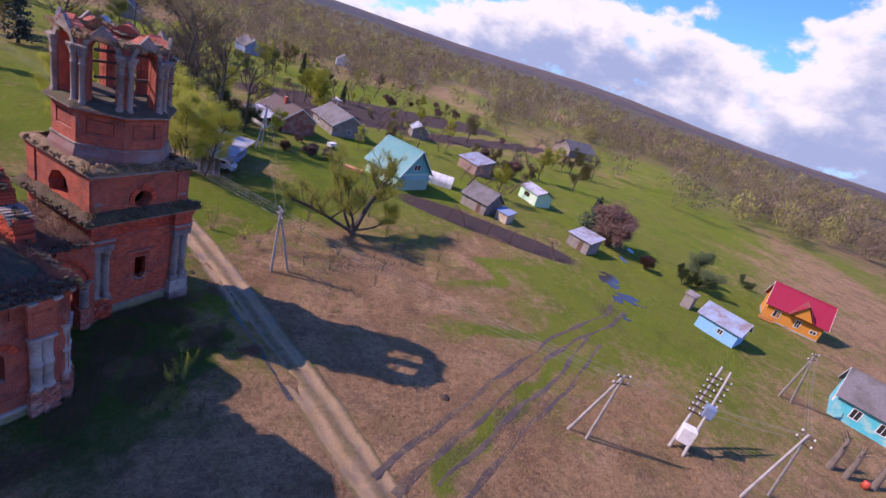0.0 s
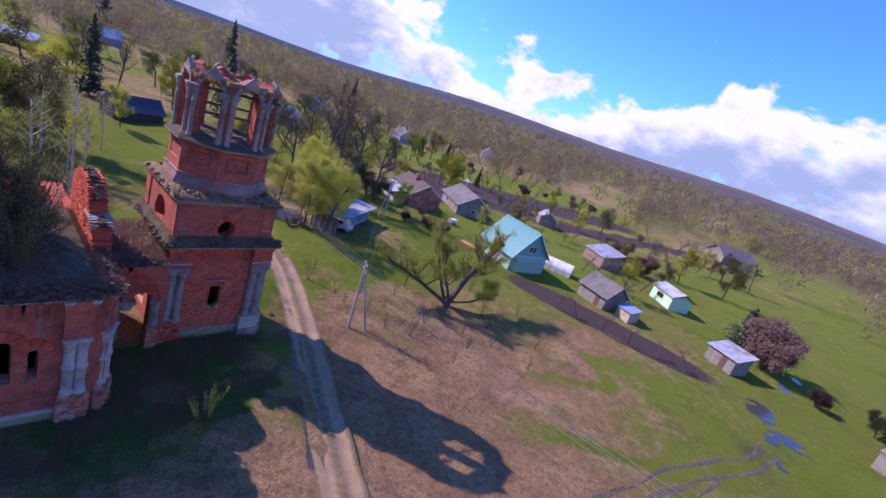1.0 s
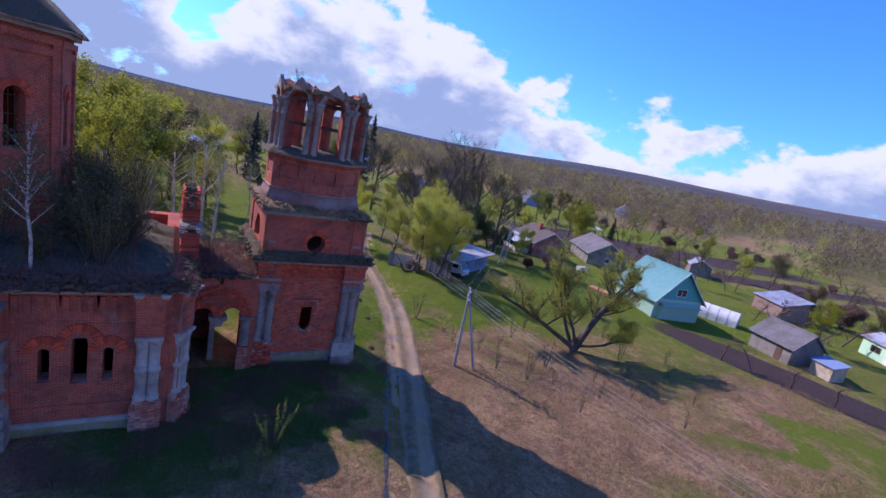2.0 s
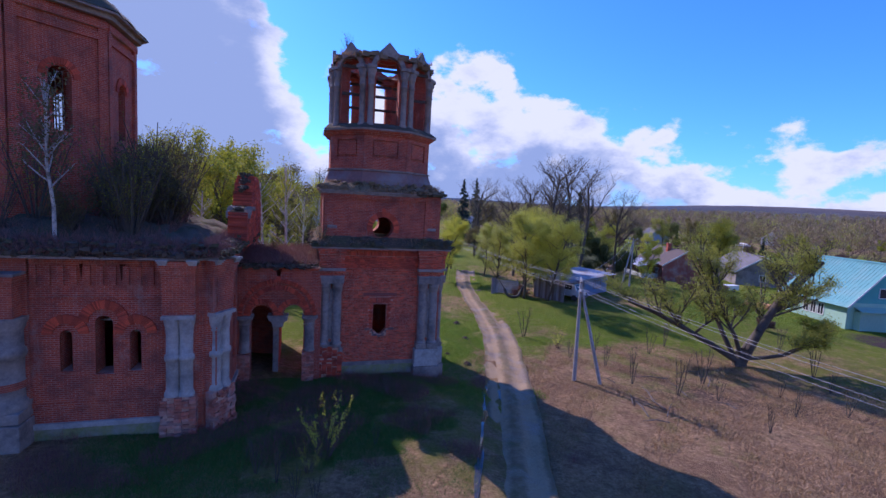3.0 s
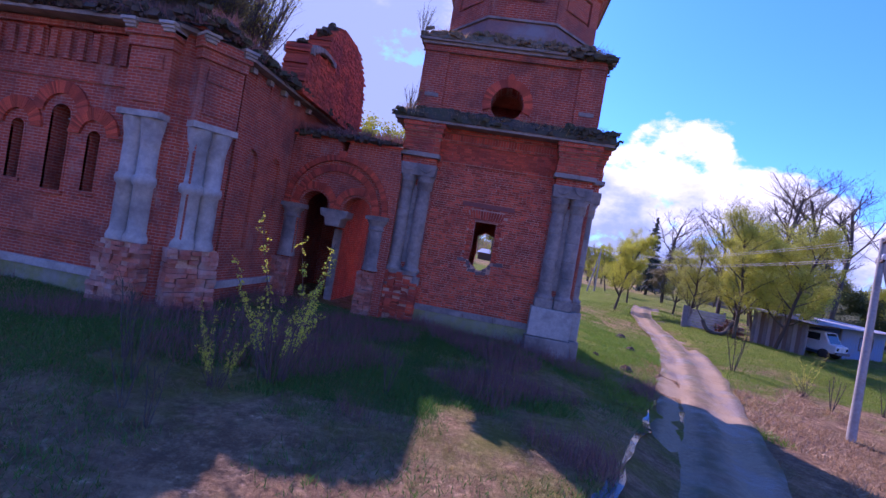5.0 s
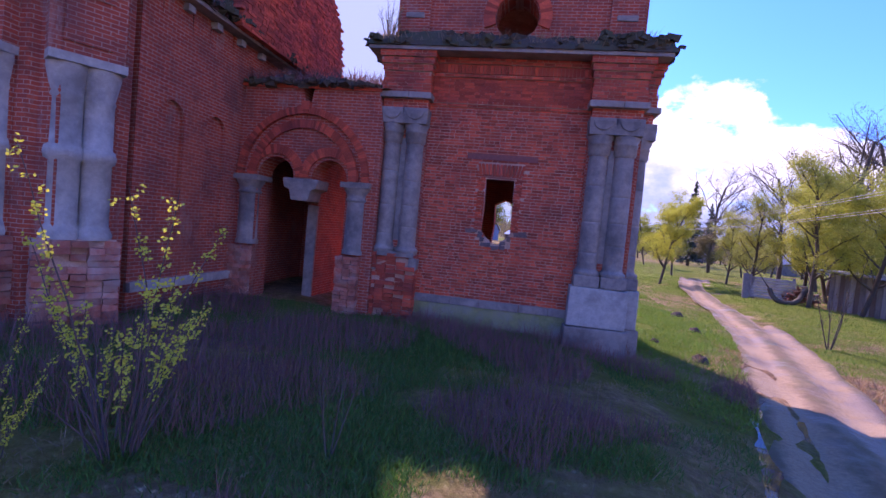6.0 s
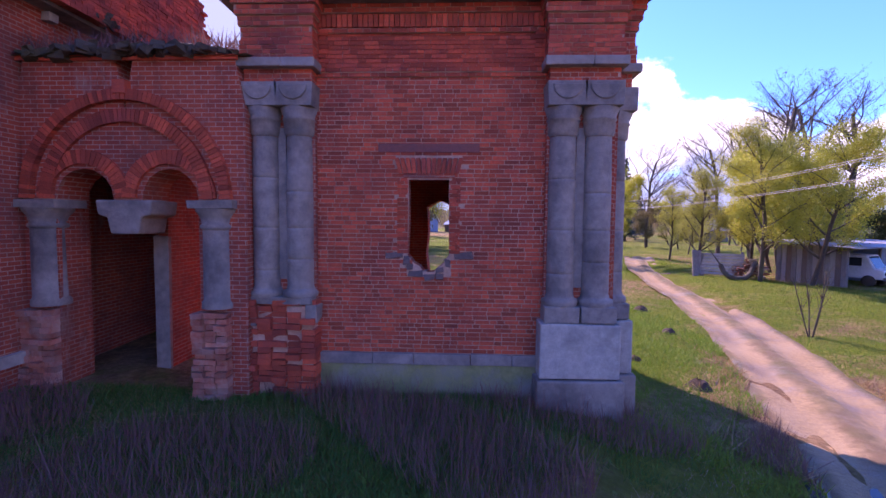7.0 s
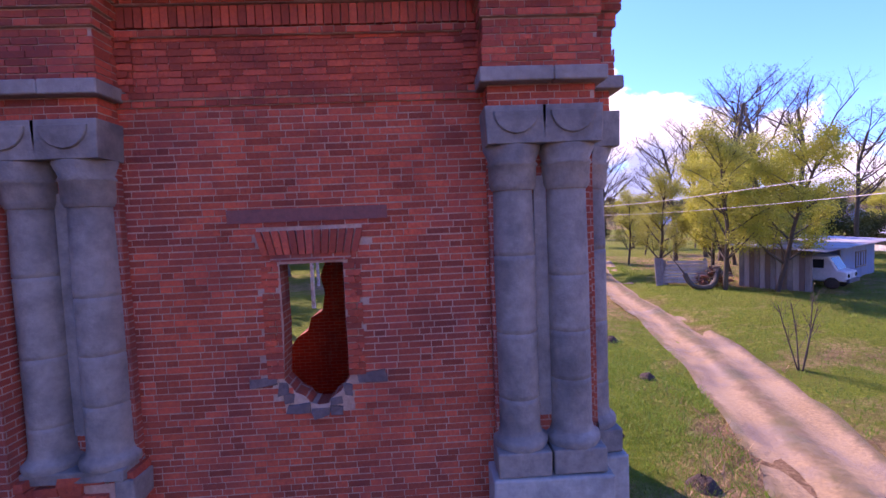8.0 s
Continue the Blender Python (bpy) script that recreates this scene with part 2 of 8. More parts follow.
# ---- mesh tools ----
class M:
    """Gathers faces for one mesh, in the frame fr."""

    def __init__(self, fr=None):
        self.v, self.f, self.smooth, self.fr = [], [], [], fr or Matrix()

    def add(self, pts, faces, smooth=False):
        k = len(self.v)
        self.v.extend(self.fr @ Vector(p) for p in pts)
        self.f.extend(tuple(i + k for i in f) for f in faces)
        self.smooth.extend([smooth] * len(faces))
        return self

    def box(self, x0, x1, y0, y1, z0, z1, jit=0.0, back=True):
        p = [(x, y, z) for z in (z0, z1) for y in (y0, y1) for x in (x0, x1)]
        if jit:
            p = [tuple(c + random.uniform(-jit, jit) for c in q) for q in p]
        f = [(0, 1, 5, 4), (0, 4, 6, 2), (1, 3, 7, 5), (4, 5, 7, 6), (0, 2, 3, 1)]
        if back:
            f.append((2, 6, 7, 3))
        return self.add(p, f)

    def prism(self, poly, y0, y1):
        """A polygon in x and z (counterclockwise seen from -y), run from y0 to y1."""
        n = len(poly)
        p = [(x, y0, z) for x, z in poly] + [(x, y1, z) for x, z in poly]
        f = [tuple(range(n)), tuple(range(2 * n - 1, n - 1, -1))] + [((i + 1) % n, i, n + i, n + (i + 1) % n) for i in range(n)]
        return self.add(p, f)

    def column(self, poly, z0, z1, poly2=None):
        """A polygon in x and y (counterclockwise), run upwards; poly2 at the top."""
        n, q = len(poly), poly2 or poly
        p = [(x, y, z0) for x, y in poly] + [(x, y, z1) for x, y in q]
        f = [tuple(range(n - 1, -1, -1)), tuple(range(n, 2 * n))] + [(i, (i + 1) % n, n + (i + 1) % n, n + i) for i in range(n)]
        return self.add(p, f)

    def lathe(self, cx, cy, prof, n=16, a0=0.0, a1=360.0):
        full = abs(a1 - a0) >= 360
        m = n if full else n + 1
        p = [(cx + r * math.cos(radians(a0 + (a1 - a0) * i / n)), cy + r * math.sin(radians(a0 + (a1 - a0) * i / n)), z) for r, z in prof for i in range(m)]
        f = [(j * m + i, j * m + (i + 1) % m, (j + 1) * m + (i + 1) % m, (j + 1) * m + i) for j in range(len(prof) - 1) for i in range(n)]
        self.add(p, f, True)
        return self.add([p[(len(prof) - 1) * m + i] for i in range(m)], [tuple(range(m))])

    def tube(self, p0, p1, r0, r1, n=6, caps=False):
        p0, p1 = Vector(p0), Vector(p1)
        d = (p1 - p0).normalized()
        a = d.orthogonal().normalized()
        b = d.cross(a)
        ring = [(a * math.cos(2 * math.pi * i / n) + b * math.sin(2 * math.pi * i / n)) for i in range(n)]
        pts = [p0 + r0 * q for q in ring] + [p1 + r1 * q for q in ring]
        fs = [(i, (i + 1) % n, n + (i + 1) % n, n + i) for i in range(n)]
        self.add(pts, fs, True)
        if caps:
            self.add(pts, [tuple(range(n - 1, -1, -1)), tuple(range(n, 2 * n))])
        return self

    def rope(self, pts, r, n=5):
        """One tube through all the points."""
        v = []
        for i, p in enumerate(pts):
            d = (Vector(pts[min(i + 1, len(pts) - 1)]) - Vector(pts[max(i - 1, 0)])).normalized()
            a = d.cross(Vector((0, 0, 1))).normalized()
            b = d.cross(a)
            v += [Vector(p) + r * (a * math.cos(2 * math.pi * k / n) + b * math.sin(2 * math.pi * k / n)) for k in range(n)]
        return self.add(v, [(i * n + k, i * n + (k + 1) % n, (i + 1) * n + (k + 1) % n, (i + 1) * n + k) for i in range(len(pts) - 1) for k in range(n)], True)

    def hole_plate(self, inner, outer, y0, y1, closed=False):
        """The wall between an opening's outline and an outer outline (equal counts, in x and z), y0 in front, y1 behind."""
        n = len(inner)
        p = [(x, y, z) for pts, y in ((inner, y0), (outer, y0), (inner, y1), (outer, y1)) for x, z in pts]
        f = []
        for i in range(n if closed else n - 1):
            j = (i + 1) % n
            f += [(i, j, n + j, n + i), (2 * n + j, 2 * n + i, 3 * n + i, 3 * n + j), (j, i, 2 * n + i, 2 * n + j), (n + i, n + j, 3 * n + j, 3 * n + i)]
        return self.add(p, f)

    def loft(self, ring_a, ring_b, steps, rough=0.0, seed=0.0, bulge=0.0, closed=True, freq=1.7):
        """A rough skin between two rings of points of equal count."""
        n = len(ring_a)
        p = []
        for k in range(steps + 1):
            t = k / steps
            for a, b in zip(ring_a, ring_b):
                q = Vector(a).lerp(Vector(b), t)
                w = rough * (1.0 if 0 < k < steps else 0.45)
                q.z += w * (noise.noise(q * freq + Vector((seed, 0, 0))) + 0.6 * noise.noise(q * freq * 3.1)) + bulge * math.sin(math.pi * t)
                q.x += 0.4 * w * noise.noise(q * freq * 1.6 + Vector((9, seed, 0)))
                q.y += 0.4 * w * noise.noise(q * freq * 1.6 + Vector((0, 5, seed)))
                p.append(q)
        m = n if closed else n - 1
        f = [(k * n + i, k * n + (i + 1) % n, (k + 1) * n + (i + 1) % n, (k + 1) * n + i) for k in range(steps) for i in range(m)]
        return self.add(p, f, True)


def part(name, m, material, parent=None, label=""):
    me = bpy.data.meshes.new(name)
    me.from_pydata([tuple(v) for v in m.v], [], m.f)
    me.polygons.foreach_set("use_smooth", m.smooth)
    me.materials.append(material)
    ob = new(name, me)
    if parent is not None:
        ob.parent = parent
    return tagged(ob, label) if label else ob


def thing(name, label, category, at=(0, 0, 0), group="", kind=""):
    e = new(name)
    e.empty_display_size = 0.3
    e.location = at
    return tagged(e, label, category, group, kind)


def soften(ob, width=0.02, segments=2):
    b = ob.modifiers.new("worn edges", "BEVEL")
    b.width, b.segments, b.limit_method, b.angle_limit = width, segments, "ANGLE", radians(40)
    return ob


def square(x0, x1, y0, y1, z, n):
    """Points round a rectangle, n a side, counterclockwise from its corner x0, y0."""
    c = [(x0, y0), (x1, y0), (x1, y1), (x0, y1)]
    return [(c[k][0] + (c[(k + 1) % 4][0] - c[k][0]) * i / n, c[k][1] + (c[(k + 1) % 4][1] - c[k][1]) * i / n, z) for k in range(4) for i in range(n)]


def octagon(cx, cy, apothem, z=None, n=1, turn=0.0):
    R = apothem / math.cos(math.pi / 8)
    c = [(cx + R * math.cos(math.pi / 8 + k * math.pi / 4 + turn), cy + R * math.sin(math.pi / 8 + k * math.pi / 4 + turn)) for k in range(8)]
    pts = [(c[k][0] + (c[(k + 1) % 8][0] - c[k][0]) * i / n, c[k][1] + (c[(k + 1) % 8][1] - c[k][1]) * i / n) for k in range(8) for i in range(n)]
    return pts if z is None else [(x, y, z) for x, y in pts]


COURSE = 0.077


def brick_course_layout(x0, x1, z0, z1, free, seed=1):
    """Places of bricks on a wall face: x, width, z. free(x0, x1, z) tells where a brick may lie."""
    rnd = random.Random(seed)
    rows = int((z1 - z0) / COURSE + 0.5)
    for r in range(rows):
        z = z0 + r * COURSE
        x = x0 - (0.13 if r % 2 else 0.0) * rnd.random()
        while x < x1 - 0.03:
            w = 0.25 if (rnd.random() < (0.65 if r % 2 else 0.4)) else 0.12
            a, b = max(x, x0), min(x + w, x1)
            if b - a > 0.04 and free(a, b, z):
                yield a, b, z
            x += w + 0.012


def brick_face(m, x0, x1, z0, z1, y=0.0, free=lambda a, b, z: True, seed=1, proud=0.008):
    rnd = random.Random(seed + 7)
    for a, b, z in brick_course_layout(x0, x1, z0, z1, free, seed):
        d = y - proud + rnd.uniform(-0.004, 0.004)
        j = lambda: rnd.uniform(-0.003, 0.003)
        zt, zb = z + COURSE - 0.007 + j(), z + 0.007 + j()
        m.add([(a + j(), d, zb), (b + j(), d, zb), (b + j(), d, zt), (a + j(), d, zt), (a, y + 0.004, zb), (b, y + 0.004, zb), (b, y + 0.004, zt), (a, y + 0.004, zt)],
              [(0, 1, 2, 3), (0, 4, 5, 1), (1, 5, 6, 2), (2, 6, 7, 3), (3, 7, 4, 0)])
    return m


def soldier_row(m, x0, x1, z0, z1, y, pitch=0.09, proud=0.05, alternate=False, seed=3):
    rnd = random.Random(seed)
    n = int((x1 - x0) / pitch)
    for i in range(n):
        if alternate and i % 2:
            continue
        a = x0 + i * pitch
        m.box(a + 0.004, a + pitch - 0.008, y - proud + rnd.uniform(-0.006, 0.006), y + 0.01, z0 + rnd.uniform(0, 0.006), z1, 0.002, back=False)
    return m


def arch_points(x0, x1, spring, z_bottom, n=10, rise=None):
    """An opening's outline from its lower left corner up over the arch to its lower right."""
    c, r = (x0 + x1) / 2, (x1 - x0) / 2
    rise = r if rise is None else rise
    return [(x0, z_bottom)] + [(c - r * math.cos(math.pi * i / n), spring + rise * math.sin(math.pi * i / n)) for i in range(n + 1)] + [(x1, z_bottom)]


def frame_points(inner, x0, x1, z0, z1):
    """The outer outline that goes with an opening's: its points pushed out to a rectangle."""
    c = (inner[0][0] + inner[-1][0]) / 2
    top = max(z for _, z in inner)
    n = len(inner)
    out = [(x0, z0)]
    for i in range(1, n - 1):
        t = (i - 1) / (n - 3)
        if t < 0.2:
            out.append((x0, inner[1][1] + (z1 - inner[1][1]) * t / 0.2))
        elif t > 0.8:
            out.append((x1, inner[1][1] + (z1 - inner[1][1]) * (1 - t) / 0.2))
        else:
            out.append((x0 + (x1 - x0) * (t - 0.2) / 0.6, z1))
    return out + [(x1, z0)]


def archivolt(m, cx, spring, r0, r1, y0, y1, n=14, a0=0.0, a1=180.0, gap=0.0, seed=2):
    """A ring of wedge bricks round an arch."""
    rnd = random.Random(seed)
    for i in range(n):
        b0, b1 = radians(a0 + (a1 - a0) * (i + gap) / n), radians(a0 + (a1 - a0) * (i + 1 - gap) / n)
        d = y0 + rnd.uniform(-0.006, 0.006)
        poly = [(cx + r0 * math.cos(b0), spring + r0 * math.sin(b0)), (cx + r1 * math.cos(b0), spring + r1 * math.sin(b0)), (cx + r1 * math.cos(b1), spring + r1 * math.sin(b1)), (cx + r0 * math.cos(b1), spring + r0 * math.sin(b1))]
        m.prism(poly, d, y1)
    return m


# ---- ground heights ----
GX = [-5000, -60, -14, -7, -3, 2.5, 5.0, 8.0, 14, 22, 32, 48, 80, 5000]
GZ = [0.4, 0.4, 0.38, 0.36, 0.2, 0.1, -0.45, -0.62, -0.75, -1.2, -1.1, -0.9, -0.9, -0.9]


def ground_z(x, y):
    z = np.interp(x, GX, GZ)
    u, v = np.clip((x - 11) / 8, 0, 1) * np.clip((60 - x) / 25, 0, 1), np.clip((y - 4) / 12, 0, 1)
    z = z + 0.8 * u * u * (3 - 2 * u) * v * v * (3 - 2 * v)
    r = np.hypot(x, y)
    far = np.clip((r - 500) / 2300, 0, 1)
    z = z + far * far * (3 - 2 * far) * (58 + 26 * np.sin(np.arctan2(y, x) * 3.1 + 0.6) + 9 * np.sin(np.arctan2(y, x) * 11))
    near = np.clip(1 - r / 220, 0, 1)
    return z + near * (0.05 * np.sin(x * 0.83 + 1.3 * np.sin(y * 0.41)) * np.sin(y * 0.67) + 0.03 * np.sin(x * 2.1 + y * 1.3)) + np.clip((r - 60) / 300, 0, 1) * 0.6 * np.sin(x * 0.021 + 1) * np.sin(y * 0.026)


def gz(x, y):
    return float(ground_z(np.array(float(x)), np.array(float(y))))


# ---- the bell tower ----
tower = thing("bell_tower", "ruined red brick bell tower with limestone half columns", "bell tower")
CX, CY = 0.0, 3.15          # its axis
HALF = 3.1                  # half the width of its square storeys
WIN = (-0.38, 0.34, 2.68, 4.02)     # the window's opening: x0, x1, z0, z1


def face(k):
    """The frame of a square storey's face: 0 front, 1 right, 2 back, 3 left. Local x along it, y inwards."""
    return Matrix.Translation((CX, CY, 0)) @ Matrix.Rotation(k * math.pi / 2, 4, "Z") @ Matrix.Translation((0, -CY, 0))


def broken_window_outline():
    x0, x1, z0, z1 = WIN
    return [(x0, z1), (x0 + 0.01, 3.3), (x0 - 0.02, z0), (x0 + 0.05, 2.6), (x0 + 0.1, 2.53), (x0 + 0.2, 2.48), (x0 + 0.26, 2.4), (x0 + 0.36, 2.37), (x0 + 0.47, 2.38),
            (x0 + 0.52, 2.45), (x0 + 0.62, 2.52), (x0 + 0.67, 2.6), (x1 + 0.01, z0), (x1, 3.3), (x1, z1)]


def square_wall(m, hole, x0, x1, z0, z1, y0, y1):
    """A wall with one opening: hole is a closed outline in x, z; the outer outline is found by pushing it out to the rectangle."""
    n = len(hole)
    cx, cz = sum(p[0] for p in hole) / n, sum(p[1] for p in hole) / n
    dense = []
    for i in range(n):
        a, b = hole[i], hole[(i + 1) % n]
        k = max(1, int(math.dist(a, b) / 0.25))
        dense += [(a[0] + (b[0] - a[0]) * j / k, a[1] + (b[1] - a[1]) * j / k) for j in range(k)]
    outer = []
    for x, z in dense:
        dx, dz = x - cx, z - cz
        s = min(((x1 - cx) / dx) if dx > 1e-6 else ((x0 - cx) / dx) if dx < -1e-6 else 1e9, ((z1 - cz) / dz) if dz > 1e-6 else ((z0 - cz) / dz) if dz < -1e-6 else 1e9)
        outer.append((cx + dx * s, cz + dz * s))
    for corner in ((x0, z0), (x1, z0), (x1, z1), (x0, z1)):
        j = min(range(len(outer)), key=lambda i: math.dist(outer[i], corner))
        outer[j] = corner
    return m.hole_plate(dense, outer, y0, y1, closed=True)


def build_tower_base():
    T = 0.95
    front = part("front_wall", square_wall(M(face(0)), broken_window_outline(), -HALF, HALF, -0.9, 7.4, 0, 0.32), M_BRICKWALL, tower)
    splay = [(x + (0.62 if x > 0.1 else -0.62), z + (0.25 if z > 3.5 else -0.35 if z < 2.6 else 0.0)) for x, z in broken_window_outline()]
    part("inner_front_wall", square_wall(M(face(0)), splay, -HALF, HALF, -0.9, 7.4, 0.32, T), M_BRICKWALL, tower)
    breach = [(2.12, 1.5), (1.9, 1.62), (1.7, 1.9), (1.45, 2.05), (1.36, 2.35), (1.1, 2.5), (1.02, 2.9), (1.1, 3.3), (0.96, 3.65), (1.05, 4.05), (2.12, 4.05)]
    slot = [(-0.3, 1.0), (-0.26, 1.9), (-0.32, 2.7), (-0.28, 3.75), (0.1, 3.9), (0.46, 3.7), (0.42, 3.0), (0.48, 2.3), (0.4, 1.7), (0.46, 1.0)]
    part("breached_back_wall", square_wall(M(face(2)), breach, 0.7, HALF, -0.9, 7.4, 0, T), M_BRICKWALL, tower)
    part("back_wall", square_wall(M(face(2)), slot, -HALF, 0.7, -0.9, 7.4, 0, T), M_BRICKWALL, tower)
    part("right_wall", square_wall(M(face(1)), [(-0.35, 2.6), (0.35, 2.6), (0.35, 4.0), (-0.35, 4.0)], -HALF + T, HALF - T, -0.9, 7.4, 0, T), M_BRICKWALL, tower)
    side = [(-0.3, 0.9), (-0.25, 1.6), (-0.4, 2.4), (-0.7, 3.1), (-1.3, 3.4), (-2.1, 3.3), (-2.14, 0.9)]
    part("left_wall", square_wall(M(face(3)), side, -HALF + T, HALF - T, -0.9, 7.4, 0, T), M_BRICKWALL, tower)
    part("vault", M().box(-HALF + T, HALF - T, T, 6.3 - T, 7.0, 7.3), M_BRICKWALL, tower)
    # plinth
    for k in (0, 1):
        part("plinth", M(face(k)).box(-2.05, 2.05, -0.07, 0.0, -0.95, 0.7), M_GREENSTONE, tower, "algae-stained stone plinth")
        m = M(face(k))
        x = -2.05
        while x < 2.0:
            w = random.uniform(0.7, 1.1)
            m.box(x + 0.004, min(x + w, 2.05) - 0.004, -0.1, 0.0, 0.7, 0.9, 0.006)
            x += w
        soften(part("plinth_course", m, M_STONE, tower, "chipped limestone plinth course"), 0.012)
    # window dressing
    m = M(face(0))
    x0, x1, z0, z1 = WIN
    n = 13
    for i in range(n):
        a, b = -0.56 + 1.08 * i / n, -0.56 + 1.08 * (i + 1) / n
        lean = (i - (n - 1) / 2) * 0.012
        m.prism([(a + 0.006, 4.13), (b - 0.006, 4.13), (b + lean - 0.006, 4.4), (a + lean + 0.006, 4.4)], -0.05 + random.uniform(-0.006, 0.006), 0.0)
    tagged(part("flat_arch", m, M_BRICK, tower, "flat arch of upright bricks over the window"), kind="stuff")
    part("lintel", M(face(0)).box(-0.92, 0.87, -0.03, 0.0, 4.5, 4.65), surface("sooty lintel", (0.3, 0.1, 0.08), (0.2, 0.075, 0.065), None, 12, 1, 0.95, 0.4), tower, "dark relieving lintel strip")
    part("window_head", M(face(0)).box(-0.47, 0.44, -0.03, 0.05, 4.05, 4.13, 0.005), M_BRICKWALL, tower)
    m = M(face(0))
    for s, a in ((-1, x0), (1, x1)):
        brick_face(m, *(sorted((a + s * 0.01, a + s * 0.2))), 2.7, 4.02, -0.024, seed=40 + s)
    tagged(part("window_jamb", m, M_BRICK, tower), kind="stuff")
    m = M(face(0))
    for px, pz, w, h in ((-0.42, 2.58, 0.1, 0.12), (-0.35, 2.46, 0.1, 0.1), (-0.19, 2.35, 0.15, 0.09), (0.01, 2.28, 0.19, 0.1), (0.18, 2.4, 0.13, 0.1), (0.32, 2.54, 0.1, 0.12), (-0.28, 2.34, 0.18, 0.09), (0.17, 2.29, 0.13, 0.09), (-0.63, 2.68, 0.3, 0.1), (0.6, 2.68, 0.34, 0.1)):
        m.box(px - w / 2, px + w / 2, -0.04, 0.03, pz - h / 2, pz + h / 2, 0.025)
    tagged(part("broken_sill", m, surface("grey broken mortar", (0.24, 0.16, 0.14), (0.15, 0.1, 0.095), (0.1, 0.075, 0.07), 16, 2, 0.95, 0.6), tower, "broken stone edge under the window"), kind="stuff")
    return front


tower_front = build_tower_base()


def tower_free(a, b, z):
    """Where the front's bricks may lie."""
    if a < 0.36 and b > -0.4 and 2.6 < z + COURSE and z < 4.05:
        return False
    if a < 0.5 and b > -0.5 and 4.1 < z + COURSE / 2 and z < 4.4:
        return False
    if a < 0.27 and b > -0.3 and 2.33 < z + COURSE and z < 2.7:
        return False
    return True


def build_front_bricks():
    part("mortar_bed", square_wall(M(), broken_window_outline(), -2.2, 2.2, 0.88, 5.83, -0.006, 0.002), M_MORTAR, tower)
    near = lambda a, b, z: tower_free(a, b, z) and not (0.9 + 22.5 * COURSE < z < 0.9 + 37.5 * COURSE)
    part("brickwork", brick_face(M(), -2.1, 2.1, 0.9, 5.8, -0.006, near, 5), M_BRICK, tower)
    tagged(bpy.data.objects["brickwork"], kind="stuff")
    # the course moulding and the sunk frieze above it
    tagged(part("moulding", brick_face(brick_face(M(), -2.1, 2.1, 5.8, 5.88, -0.04, seed=11), -2.1, 2.1, 5.88, 5.96, -0.07, seed=12), M_BRICK, tower, "projecting brick string course"), kind="stuff")
    m = M().box(-2.1, 2.1, -0.03, 0.0, 5.8, 5.87).box(-2.1, 2.1, -0.06, 0.0, 5.87, 5.95)
    part("moulding_core", m, M_MORTAR, tower)
    tagged(part("frieze", brick_face(M(), -1.95, 1.95, 5.97, 6.58, -0.004, seed=13), M_BRICK, tower), kind="stuff")
    m = M()
    for s in (-1, 1):
        brick_face(m, *sorted((s * 1.8, s * 2.1)), 5.97, 6.6, -0.05, seed=15 + s)
    brick_face(m, -2.1, 2.1, 6.55, 6.63, -0.06, seed=18)
    soldier_row(m, -2.1, 2.1, 6.64, 6.86, -0.03, 0.092, 0.05)
    brick_face(m, -2.1, 2.1, 6.87, 7.02, -0.12, seed=19)
    tagged(part("frieze_frame", m, M_BRICK, tower), kind="stuff")
    part("frieze_core", M().box(-2.1, 2.1, -0.05, 0.0, 6.55, 6.63).box(-2.1, 2.1, -0.028, 0.0, 6.63, 6.87).box(-2.1, 2.1, -0.11, 0.0, 6.87, 7.02), M_MORTAR, tower)


